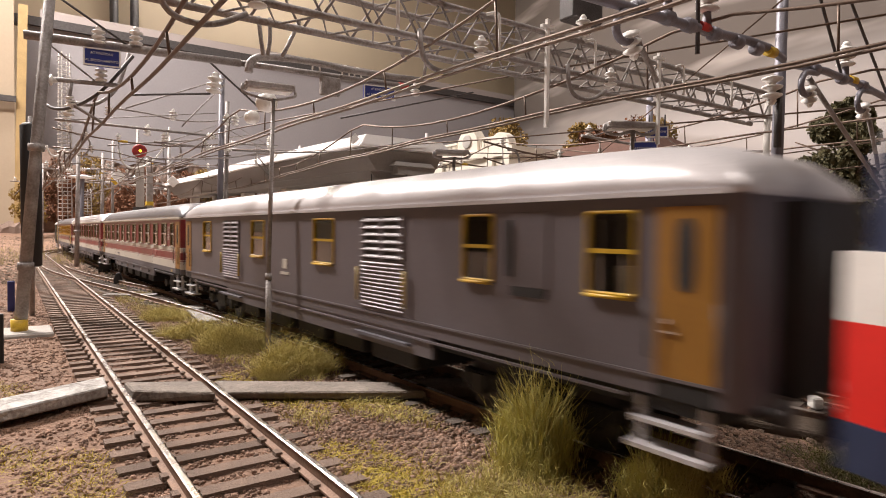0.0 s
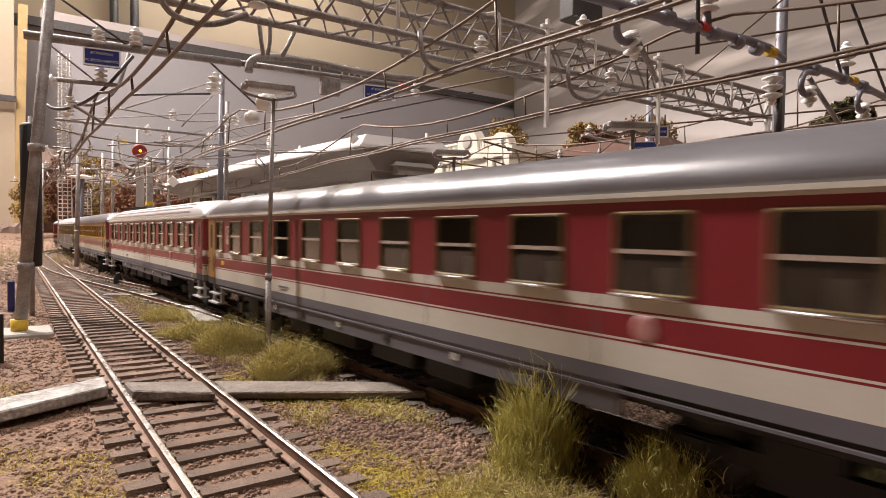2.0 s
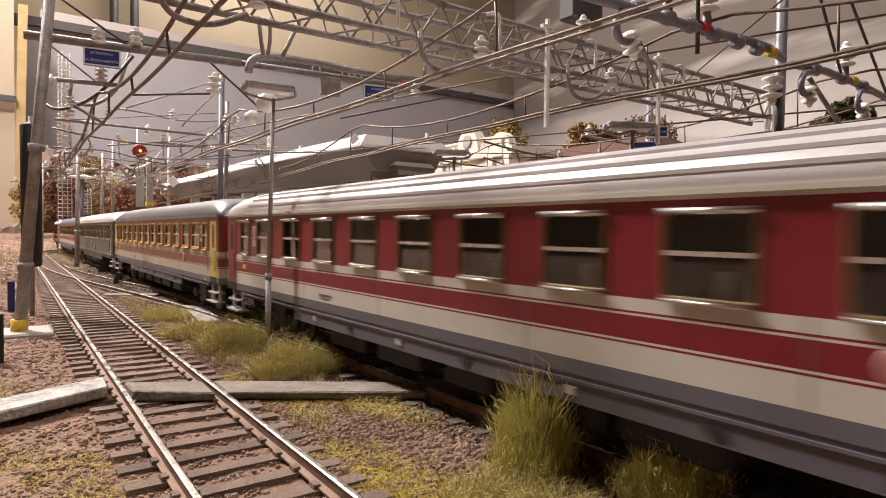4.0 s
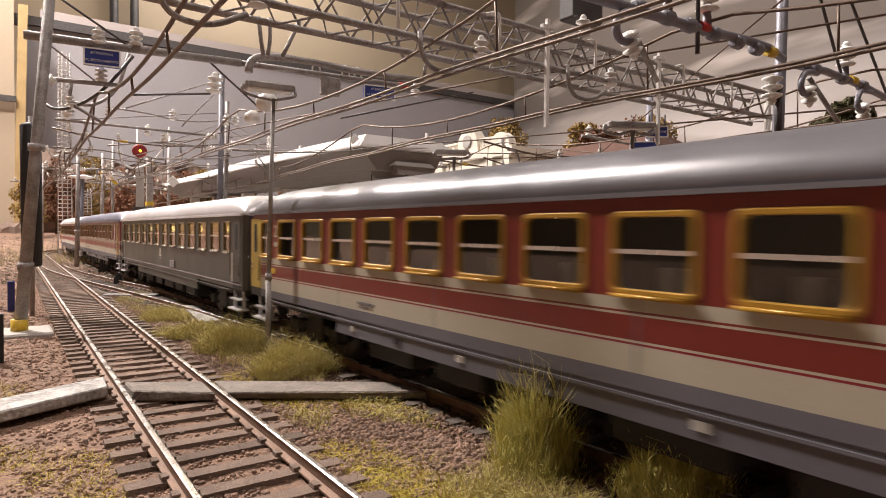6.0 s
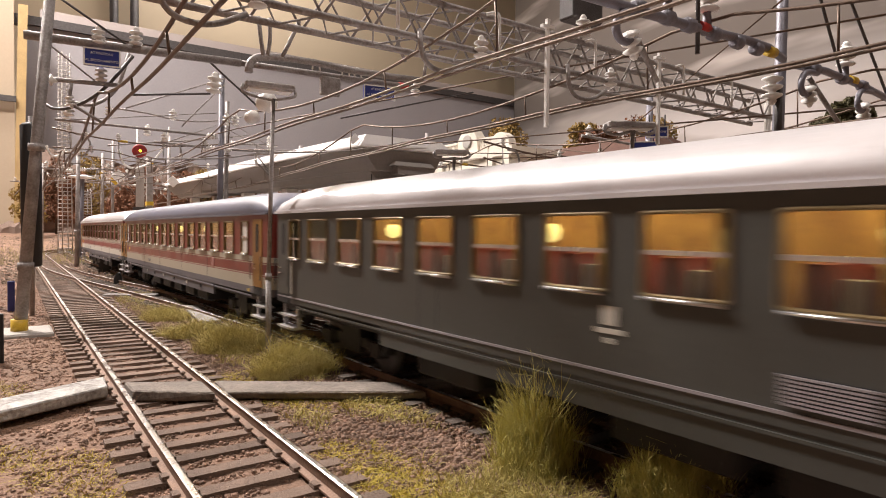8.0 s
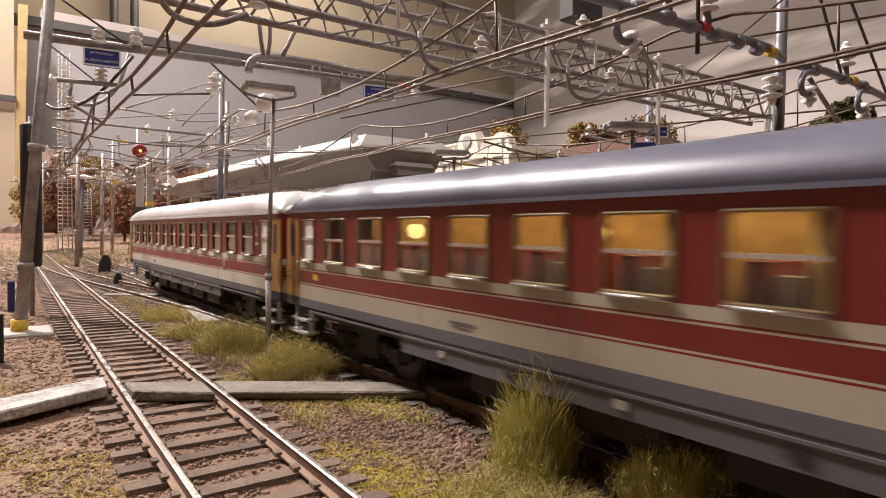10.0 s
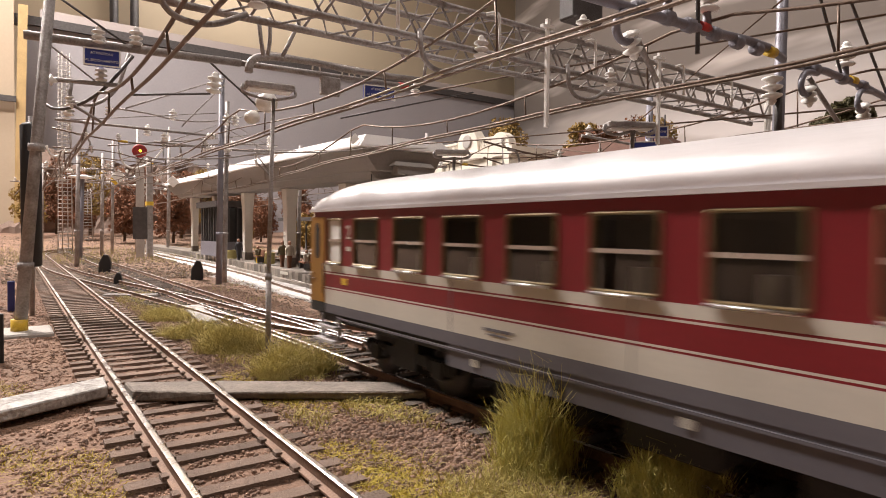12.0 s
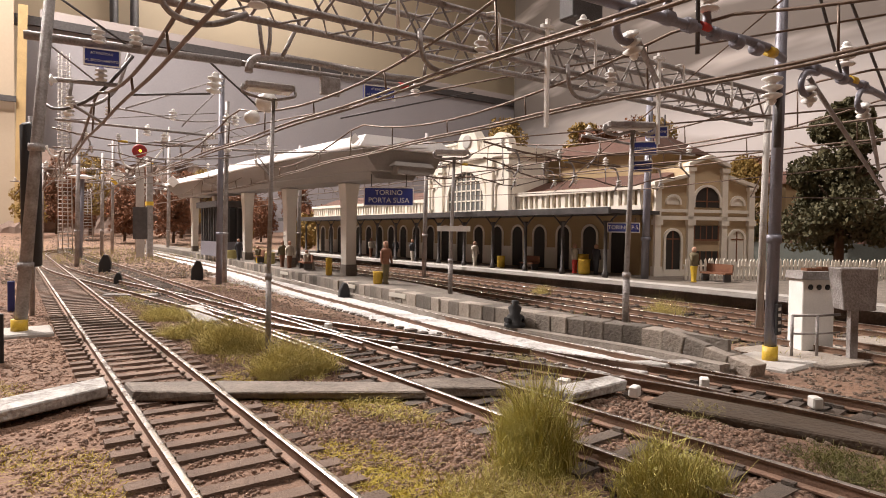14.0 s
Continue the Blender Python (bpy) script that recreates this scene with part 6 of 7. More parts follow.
jumper("white drooping jumper cable at the signal", [(7.10, 55.0, 9.61), (7.26, 55.0, 8.85), (7.58, 55.0, 8.34), (8.11, 55.0, 8.15), (8.82, 55.0, 8.33), (9.58, 55.0, 8.85), (10.27, 55.0, 9.74), (10.66, 55.0, 10.62), (10.88, 55.0, 11.81)], 0.08, "white")
jumper("white drooping jumper cable beside the branch", [(2.25, 55.0, 9.49), (2.39, 55.0, 8.99), (2.67, 55.0, 8.67), (3.18, 55.0, 8.84), (3.55, 55.0, 9.43)], 0.08, "white")
jumper("pale cross wire before the canopy", [(6.69, 55.0, 7.56), (8.31, 55.0, 7.34), (10.44, 55.0, 7.84), (13.13, 55.0, 8.92)], 0.05, "steel")
jumper("long pale wire above the canopy's roof", [(4.79, 27.5, 6.19), (7.75, 27.5, 6.39), (9.51, 27.5, 6.89), (13.17, 27.5, 7.09), (18.50, 27.5, 8.35)], 0.035, "steel")
jumper("thick grey bracket pipe with a turned end above the lamp", [(6.35, 20.0, 8.42), (6.39, 20.0, 8.79), (6.81, 20.0, 9.05), (8.70, 20.0, 9.13), (10.02, 20.0, 9.04), (13.08, 20.0, 9.16)], 0.13, "steel")
jumper("bent hanger wire of the bracket pipe", [(4.51, 13.5, 8.01), (4.54, 13.5, 7.64), (4.61, 13.5, 7.18)], 0.045, "steel")
jumper("second bent hanger wire of the bracket pipe", [(4.76, 13.5, 8.03), (4.77, 13.5, 7.56), (4.71, 13.5, 7.20)], 0.045, "steel")
jumper("pale knotted hanger of the gantry", [(5.45, 13.5, 8.10), (5.25, 13.5, 7.65), (5.05, 13.5, 7.23)], 0.045, "steel")
jumper("curved pale registration wire", [(8.01, 13.5, 8.34), (8.10, 13.5, 8.02), (8.32, 13.5, 7.66)], 0.045, "steel")
jumper("curved registration wire beside the insulator", [(8.01, 13.5, 8.32), (8.70, 13.5, 8.33), (8.97, 13.5, 7.91), (8.88, 13.5, 7.31)], 0.045, "steel")
loose = thing("insulator_set", "white ribbed insulators on the strain rods", "insulator", group="insulators")
for p, k in (((7.87, 30.0, 9.72), 1.7), ((1.81, 27.0, 7.52), 0.9), ((9.08, 45.0, 10.74), 1.3), ((5.23, 45.0, 10.60), 1.2), ((11.55, 41.0, 10.12), 1.3), ((12.10, 41.0, 10.18), 1.3), ((11.20, 45.0, 8.81), 1.3), ((9.16, 55.0, 10.93), 1.5)):
    insulator_part(loose, p, (0.1, 0, 1), k)
for p, k in (((6.43, 18.5, 7.20), 1.1), ((7.11, 22.0, 7.34), 0.9)):
    bm = B()
    lathe(bm, ((0.06 * k, -0.3 * k), (0.2 * k, -0.24 * k), (0.29 * k, 0), (0.2 * k, 0.24 * k), (0.06 * k, 0.3 * k)), p, 16, axis=(1, -0.4, 0.2))
    part("ball_insulator", bm, M["ceramic"], loose, "round white tension insulator")


# ---- the train ----
SPEED, SLOWING = 14.8, 0.065
COACH = {}
M["roof_silver"] = mat("roof_silver", (0.58, 0.56, 0.575), 0.36, 0.15, 0.22, 45, 0.10, 1800)
M["roof_blue"] = mat("roof_blue_grey", (0.14, 0.145, 0.195), 0.4, 0.05, 0.15, 60, 0.08, 1800)
M["roof_grey"] = mat("roof_grey", (0.15, 0.147, 0.162), 0.34, 0.1, 0.15, 60, 0.08, 1800)
M["slate"] = mat("slate_grey_paint", (0.125, 0.11, 0.122), 0.42, 0, 0.12, 60, 0.06, 1500)
M["green_grey"] = mat("green_grey_paint", (0.062, 0.063, 0.057), 0.42, 0, 0.15, 60, 0.06, 1500)
M["crimson"] = mat("crimson_paint", (0.19, 0.011, 0.018), 0.34, 0, 0.15, 60, 0.06, 1500)
M["russet"] = mat("russet_paint", (0.16, 0.018, 0.012), 0.34, 0, 0.15, 60, 0.06, 1500)
M["sill_grey"] = mat("sill_grey_paint", (0.115, 0.11, 0.128), 0.5, 0, 0.15, 60, 0.06, 1500)
M["sill_light"] = mat("louvre_grey_and_highlight", (0.30, 0.28, 0.30), 0.45, 0.1, 0.1, 60, 0.05, 1500)
M["emblem"] = mat("worn_emblem", (0.36, 0.16, 0.15), 0.45, 0, 0.2, 60, 0.06, 1500)
M["beige"] = mat("beige_paint", (0.40, 0.36, 0.285), 0.45, 0, 0.10, 60, 0.06, 1500)
M["ochre"] = mat("ochre_door", (0.30, 0.145, 0.025), 0.4, 0, 0.15, 80, 0.06, 1500)
M["pale_yellow"] = mat("pale_yellow_door", (0.50, 0.36, 0.075), 0.45, 0, 0.12, 80, 0.06, 1500)
M["gold"] = mat("gold_frame", (0.42, 0.235, 0.03), 0.35, 0.2, 0.15, 200, 0.0, 1500)
M["yellow_frame"] = mat("yellow_frame", (0.52, 0.33, 0.02), 0.4, 0.0, 0.15, 200, 0.0, 1500)
M["bronze"] = mat("bronze_frame", (0.22, 0.16, 0.08), 0.35, 0.4, 0.15, 200, 0.0, 1500)
# Interior and seat darkened in base colour for coaches without lamps.
M["inner"] = mat("coach_interior_unlit", (0.075, 0.05, 0.035), 0.8, 0, 0.3, 100, 0.1, 1500)
M["seat"] = mat("coach_seat_unlit", (0.12, 0.07, 0.045), 0.8, 0, 0.3, 150, 0.1, 1500)
M["curtain"] = mat("lit_curtain", (0.85, 0.55, 0.16), 0.9, 0, 0.3, 200, 0.1, 1500)
M["lamp_warm"] = mat("coach_lamp", (1.0, 0.76, 0.38), 0.5, 0, 0.05, 100, 0, 1500, emit=4.5)
M["lamp_bulb"] = mat("coach_bulb", (1.0, 0.74, 0.25), 0.5, 0, 0.02, 100, 0, 1500, emit=2.2)
M["panel_lit"] = mat("orange_lit_panel", (0.50, 0.28, 0.09), 0.8, 0, 0.35, 260, 0.1, 1500, (0.20, 0.085, 0.03), 0.45)
M["seat_red"] = mat("red_seat", (0.22, 0.03, 0.025), 0.8, 0, 0.3, 150, 0.1, 1500)
M["opal"] = mat("opal_window", (0.75, 0.74, 0.72), 0.35, 0, 0.05, 100, 0, 1500)
M["pane"] = glass("window_glass", (0.75, 0.78, 0.78))
M["chrome"] = mat("bright_metal", (0.70, 0.70, 0.70), 0.25, 0.9, 0.1, 100, 0, 1500)
W = 1.58
Z_SILL, Z_WIN0, Z_WIN1, Z_GUT, Z_TOP = 1.28, 2.50, 3.60, 3.80, 4.58


def bogie(parent, y):
    bm = B()
    for s in (-1, 1):
        box(bm, s * 1.02 - 0.09, s * 1.02 + 0.09, -1.75, 1.75, 0.52, 0.74)
        box(bm, s * 1.04 - 0.10, s * 1.04 + 0.10, -0.45, 0.45, 0.36, 0.95)
        for e in (-1.22, 1.22):
            box(bm, s * 1.06 - 0.12, s * 1.06 + 0.12, e - 0.2, e + 0.2, 0.38, 0.72)
            tube(bm, (s * 1.1, e - 0.34, 0.48), (s * 1.1, e - 0.34, 0.8), 0.08)
            tube(bm, (s * 1.1, e + 0.34, 0.48), (s * 1.1, e + 0.34, 0.8), 0.08)
    box(bm, -1.0, 1.0, -0.3, 0.3, 0.5, 0.95)
    b = part("bogie", bm, M["black"], parent)
    b.matrix_basis = pose(0, y * U, 0)
    for e in (-1.22, 1.22):
        bm = B()
        for s in (-1, 1):
            lathe(bm, ((0.57, -0.05), (0.60, -0.03), (0.54, 0.02), (0.54, 0.1), (0.30, 0.12), (0.12, 0.14)), (s * 0.78, e, 0.54), 20, axis=(s, 0, 0))
        tube(bm, (-0.8, e, 0.54), (0.8, e, 0.54), 0.08)
        part("wheelset", bm, M["steel_dark"], b)


def side_bands(bm, y0, y1, bands, holes):
    """A side wall on x=-W (and its mirror) between y0 and y1: bands of (z0, z1, material index); holes of (y0, y1, z0, z1)."""
    t = 0.07
    for s in (-1, 1):
        xa, xb = (-W, -W + t) if s < 0 else (W - t, W)
        for z0, z1, mi in bands:
            cut = sorted((a, b, c, d) for a, b, c, d in holes if c < z1 - 1e-6 and d > z0 + 1e-6)
            y = y0
            for a, b, c, d in cut:
                if a > y:
                    box(bm, xa, xb, y, a, z0, z1, mi)
                if c > z0 + 1e-6:
                    box(bm, xa, xb, a, b, z0, c, mi)
                if d < z1 - 1e-6:
                    box(bm, xa, xb, a, b, d, z1, mi)
                y = b
            if y < y1:
                box(bm, xa, xb, y, y1, z0, z1, mi)


def roof_part(parent, half, material, label):
    bm = B()
    secs = []
    n = 16
    stations = [(-half, 0.0), (-half + 0.05, 0.35), (-half + 0.35, 0.66), (-half + 0.9, 0.87), (-half + 1.7, 0.97), (-half + 2.8, 1.0)]
    stations += [(-y, k) for y, k in stations[::-1]]
    for y, k in stations:
        ring = []
        for i in range(n + 1):
            a = math.pi * i / n
            c, s = math.cos(a), math.sin(a)
            x = -(W + 0.03) * math.copysign(abs(c) ** 0.72, c)
            ring.append((x * (0.94 + 0.06 * min(1, k * 1.5)), y, Z_GUT + max(0.02, (Z_TOP - Z_GUT) * k) * s ** 0.85))
        ring += [(W * 0.9, y, Z_GUT - 0.03), (-W * 0.9, y, Z_GUT - 0.03)]
        secs.append(ring)
    loft(bm, secs)
    r = part("roof", bm, material, parent, label)
    bm = B()
    for s in (-1, 1):
        box(bm, s * (W + 0.05) - 0.035, s * (W + 0.05) + 0.035, -half + 0.15, half - 0.15, Z_GUT - 0.03, Z_GUT + 0.035)
    return r, bm


def window_part(parent, y0, y1, z0, z1, frame_mat, both=True, opal=False, bar=True):
    bm = B()
    w = 0.085 if frame_mat is M["gold"] else 0.05
    x0, x1 = -W - 0.035, -W + 0.06

    def outline(i):
        pts = []
        for cy, cz, a0 in ((y1, z1, 0), (y0, z1, 90), (y0, z0, 180), (y1, z0, 270)):
            r = max(0.02, (0.13 if frame_mat is M["gold"] else 0.08) - i * 0.5)
            oy, oz = (-1 if cy == y1 else 1) * (i + r), (-1 if cz == z1 else 1) * (i + r)
            for k in range(4):
                t = radians(a0 + 30 * k)
                pts.append((cy + oy + r * math.cos(t), cz + oz + r * math.sin(t)))
        return pts

    rings = [[bm.verts.new((x, p, q)) for p, q in outline(i)] for x, i in ((x0 + 0.02, 0), (x0, 0.02), (x0, w - 0.015), (x0 + 0.02, w), (x1, w), (x1, 0))]
    n = len(rings[0])
    for a, b in zip(rings, rings[1:] + rings[:1]):
        for k in range(n):
            bm.faces.new((a[k], a[(k + 1) % n], b[(k + 1) % n], b[k]))
    win = part("window", bm, frame_mat, parent)
    if bar:
        bm = B()
        zm = z0 + (z1 - z0) * 0.52
        box(bm, x0 + 0.015, x1, y0 + w, y1 - w, zm - 0.03, zm + 0.03)
        part("transom", bm, frame_mat if frame_mat is M["yellow_frame"] else M["chrome"], win)
        bm = B()
        tube(bm, (-W - 0.05, y0 + 0.05, z0 - 0.01), (-W - 0.05, y1 - 0.05, z0 - 0.01), 0.03, seg=6)
        part("sill_strip", bm, M["chrome"] if frame_mat is M["bronze"] else frame_mat, win)
    bm = B()
    box(bm, -W + 0.02, -W + 0.035, y0 + w, y1 - w, z0 + w, z1 - w)
    p = part("pane", bm, M["opal"] if opal else M["pane"], win)
    p.visible_shadow = opal
    return win


def door_part(parent, y, door_mat, width=0.8):
    bm = B()
    y0, y1 = y - width / 2, y + width / 2
    box(bm, -W - 0.02, -W + 0.05, y0, y1, Z_SILL + 0.24, Z_GUT - 0.16)
    d = part("door", bm, door_mat, parent, "coloured entrance door")
    bm = B()
    k = []
    for i in range(16):
        a = i * math.tau / 16
        c, s = math.cos(a), math.sin(a)
        k.append((y + 0.13 * math.copysign(abs(c) ** 0.6, c), 3.05 + 0.45 * math.copysign(abs(s) ** 0.5, s)))
    loft(bm, [[(x, a, b) for a, b in k] for x in (-W - 0.028, -W - 0.015)], smooth=False)
    part("door_window", bm, M["black"], d)
    bm = B()
    for s in (-1, 1):
        tube(bm, (-W - 0.09, y + s * (width / 2 + 0.06), 1.75), (-W - 0.09, y + s * (width / 2 + 0.06), 2.5), 0.016)
    part("handrail", bm, M["steel_dark"], d)
    bm = B()
    box(bm, -W - 0.06, -W - 0.02, y + 0.2, y + 0.27, 2.2, 2.26)
    box(bm, -W - 0.045, -W - 0.02, y + 0.12, y + 0.3, 2.08, 2.11)
    part("handle", bm, M["chrome"], d)
    # Raised black plate painted as the shade of a recess below the door.
    bm = B()
    box(bm, -W - 0.012, -W + 0.02, y0, y1, Z_SILL - 0.01, Z_SILL + 0.235)
    part("step_recess_shade", bm, M["black"], d, "black plate standing for the shaded recess under the door")


def coach(name, label, half, livery, windows, doors, frame_mat, door_mat, roof_mat, lit=None, opal=(), extras=None, sill=1.28):
    """livery: bands (z0, z1, material); windows: rows of (y, width, z0, z1) on the coach's own length."""
    c = thing(name, label, "train car", group="coaches of the passing train")
    mats, bands = [], []
    for z0, z1, m in livery:
        if m not in mats:
            mats.append(m)
        bands.append((z0, z1, mats.index(m)))
    holes = [(y - w / 2 + 0.03, y + w / 2 - 0.03, z0 + 0.03, z1 - 0.03) for y, w, z0, z1 in windows]
    bm = B()
    side_bands(bm, -half + 0.22, half - 0.22, bands, holes)
    part("body", bm, mats, c)
    for s in (-1, 1):
        bm = B()
        for z0, z1, mi in bands:
            y0, y1 = sorted((s * (half - 0.22), s * (half - 0.02)))
            sec = [[(x, y0 if s > 0 else y1, z) for x, z in ((-W, z0), (W, z0), (W, z1), (-W, z1))], [(x, y1 if s > 0 else y0, z) for x, z in ((-W * 0.93, z0), (W * 0.93, z0), (W * 0.93, z1), (-W * 0.93, z1))]]
            loft(bm, sec, mi=mi, smooth=False)
        bmesh.ops.remove_doubles(bm, verts=bm.verts[:], dist=0.0005)
        part("end_wall", bm, mats, c)
    r, g = roof_part(c, half, roof_mat[0], roof_mat[1])
    part("gutter", g, M["cream"] if livery[-1][2] is M["cream"] else roof_mat[0], c)
    bm = B()
    box(bm, -W + 0.12, W - 0.12, -half + 0.3, half - 0.3, 1.3, 1.42)
    box(bm, 0.25, 0.32, -half + 1.6, half - 1.6, 1.42, Z_GUT)
    for y, w, z0, z1 in windows:
        if not lit:
            box(bm, -W + 0.12, 0.25, y + w / 2 + 0.1, y + w / 2 + 0.16, 1.42, Z_GUT - 0.3)
    # Interior colour carries the light: near-black when unlit, brighter orange when lit.
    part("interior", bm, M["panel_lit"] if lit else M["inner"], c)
    bm = B()
    for y, w, z0, z1 in windows:
        for k in ((-0.32, 0.34) if lit else (-0.45,)):
            box(bm, -W + 0.28, -0.1, y + k - 0.14, y + k + 0.14, 1.5, 3.0, mi=0)
        box(bm, -W + 0.3, -W + 0.6, y - 0.12, y + 0.1, 2.4, 2.85, mi=1)
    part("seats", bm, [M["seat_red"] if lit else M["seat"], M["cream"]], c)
    if lit:
        bm = B()
        box(bm, -0.9, 0.1, -half + 1.7, half - 1.7, Z_GUT - 0.12, Z_GUT - 0.06)
        part("ceiling_strip", bm, M["lamp_warm"], c, "glowing warm interior lamp strip")
        bm = B()
        for y, w, z0, z1 in windows:
            for k in range(3):
                tube(bm, (-W + 0.16, y - w / 2 + 0.08 + k * 0.07, z0), (-W + 0.16, y - w / 2 + 0.08 + k * 0.07, z1), 0.045, seg=6)
        part("curtains", bm, M["curtain"], c, "warm yellow curtains")
        for i, (y, w, z0, z1) in enumerate(windows):
            if i % 3 != 2:
                continue
            bm = B()
            lathe(bm, ((0.05, -0.16), (0.16, -0.1), (0.19, 0.05), (0.12, 0.16)), (-0.5, y - 0.2, 3.3), 10)
            part("reading_lamp", bm, M["lamp_bulb"], c, "small glowing lamp shade")
    for i, (y, w, z0, z1) in enumerate(windows):
        window_part(c, y - w / 2, y + w / 2, z0, z1, frame_mat, opal=i in opal)
    for y, dm in doors:
        door_part(c, y, dm or door_mat)
    for s in (-1, 1):
        bm = B()
        box(bm, s * (W - 0.06) - 0.04, s * (W - 0.06) + 0.04, -half + 6.0, half - 6.0, 0.86, 1.28)
        part("skirt", bm, livery[0][2], c)
        bm = B()
        box(bm, s * (W - 0.01) - 0.03, s * (W - 0.01) + 0.03, -half + 1.6, half - 1.6, 1.17, 1.21)
        part("sill_rail", bm, livery[0][2], c)
    # underframe, steps, gangways and buffers
    bm = B()
    box(bm, -W + 0.15, W - 0.15, -half + 0.3, half - 0.3, 1.05, 1.3)
    rnd = random.Random(int(half * 100))
    part("underframe", bm, M["black"], c)
    # Equipment boxes, made deep and black to stand in for shade beneath.
    for y in (-4.6, -2.4, -0.3, 1.9, 4.4):
        bm = B()
        box(bm, -1.35, 1.35, y - rnd.uniform(0.6, 1.0), y + rnd.uniform(0.6, 1.0), 0.45, 1.05)
        part("equipment_shade_box", bm, M["black"], c, bevel=0.04)
    for y in (-half + 3.9, half - 3.9):
        bogie(c, y)
    for s in (-1, 1):
        y = s * (half - 0.95)
        bm = B()
        box(bm, -W - 0.08, -W + 0.3, y - 0.55, y + 0.55, 0.56, 0.62)
        box(bm, -W - 0.04, -W + 0.3, y - 0.5, y + 0.5, 0.9, 0.95)
        box(bm, -W + 0.1, -W + 0.2, y - 0.5, y - 0.42, 0.6, 1.2)
        box(bm, -W + 0.1, -W + 0.2, y + 0.42, y + 0.5, 0.6, 1.2)
        part("step", bm, M["roof_silver"], c, "pale metal boarding steps")
        bm = B()
        for x in (-0.62, 0.62):
            tube(bm, (x, s * (half - 0.05), 2.3), (x, s * (half + 0.28), 2.3), 0.14, seg=8)
        box(bm, -0.75, 0.75, min(s * (half - 0.05), s * (half + 0.3)), max(s * (half - 0.05), s * (half + 0.3)), 1.4, 3.7)
        part("gangway", bm, M["black"], c, "black rubber gangway bellows")
        for x in (-1.0, 1.0):
            bm = B()
            tube(bm, (x, s * (half - 0.1), 1.2), (x, s * (half + 0.2), 1.2), 0.09)
            lathe(bm, ((0.22, 0), (0.22, 0.05), (0.1, 0.06)), (x, s * (half + 0.2), 1.2), 12, axis=(0, s, 0))
            part("buffer", bm, M["steel_dark"], c)
    if extras:
        extras(c, half)
    return c


def wins(ys, w=1.15, z0=Z_WIN0, z1=Z_WIN1):
    return [(y, w, z0, z1) for y in ys]


def even(n, a, b):
    return [a + (b - a) * i / (n - 1) for i in range(n)]


def red_livery(red, hi=None):
    pale = M["beige"] if red is M["russet"] else M["cream"]
    return [(1.28, 1.50, M["sill_grey"]), (1.50, 1.86, pale), (1.86, 1.89, M["crimson"]), (1.89, 1.92, pale), (1.92, 2.24, red), (2.24, 2.27, pale),
            (2.27, 2.30, red), (2.30, 2.47, pale), (2.47, 3.72, red), (3.72, 3.80, hi or red)]


def plaque(c, y, z, w, h, m, rows=0):
    bm = B()
    box(bm, -W - 0.012, -W - 0.001, y - w / 2, y + w / 2, z - h / 2, z + h / 2)
    for i in range(rows):
        zz = z - h / 2 + (i + 0.5) * h / rows
        box(bm, -W - 0.02, -W - 0.012, y - w / 2, y + w / 2, zz - h / rows * 0.2, zz + h / rows * 0.2)
    part("plate", bm, m, c)


def grille(c, y, w, z0, z1, n):
    bm = B()
    box(bm, -W - 0.012, -W - 0.002, y - w / 2, y + w / 2, z0, z1)
    g = part("louvre_grille", bm, M["black"] if n < 10 else M["slate"], c, "louvred ventilation grille")
    p = (z1 - z0) / n
    for i in range(n):
        z = z0 + (i + 0.5) * p
        # Slats lighter than the slate paint, with their highlights put into the colour.
        bm = B()
        loft(bm, [[(-W - 0.012, yy, z + 0.28 * p), (-W - 0.05, yy, z - 0.05 * p), (-W - 0.05, yy, z - 0.22 * p), (-W - 0.012, yy, z - 0.1 * p)] for yy in (y - w / 2, y + w / 2)], smooth=False)
        part("slat", bm, M["sill_light"], g)
    if n < 10:
        for yy in (y - w / 2 + 0.06, y, y + w / 2 - 0.06):
            bm = B()
            box(bm, -W - 0.04, -W - 0.012, yy - 0.07, yy + 0.07, z0, z1)
            part("stile", bm, M["slate"], g)


def baggage_extras(c, half):
    for y in (-4.45, 5.8):
        grille(c, y, 1.7, 2.68, 3.62, 6)
        grille(c, y, 1.7, 1.62, 2.66, 12)
        for s in (-1, 1):
            bm = B()
            tube(bm, (-W - 0.07, y + s * 0.98, 1.75), (-W - 0.07, y + s * 0.98, 2.5), 0.035)
            part("handrail", bm, M["pale_yellow"], c)
        bm = B()
        box(bm, -W - 0.1, -W + 0.2, y - 1.1, y + 1.1, 1.0, 1.06)
        part("loading_step", bm, M["sill_grey"], c)
    plaque(c, 0.95, 2.35, 0.3, 0.28, M["cream"])
    plaque(c, 0.95, 2.08, 0.6, 0.08, M["cream"])
    bm = B()
    box(bm, -W - 0.016, -W - 0.002, -9.32, -8.45, 2.45, 3.62)
    h = part("hatch", bm, M["slate"], c, bevel=0.004)
    # Black plate in place of the shaded recess under the hatch.
    bm = B()
    box(bm, -W - 0.02, -W - 0.003, -9.27, -8.5, 2.3, 2.45)
    part("hatch_recess_shade", bm, M["black"], c)
    bm = B()
    box(bm, -W - 0.05, -W - 0.016, -8.53, -8.41, 2.6, 3.5)
    part("hatch_rail", bm, M["black"], c)
    bm = B()
    box(bm, -W - 0.03, -W - 0.002, -half + 0.3, half - 0.3, 1.50, 1.54)
    part("waist_rail", bm, M["slate"], c)


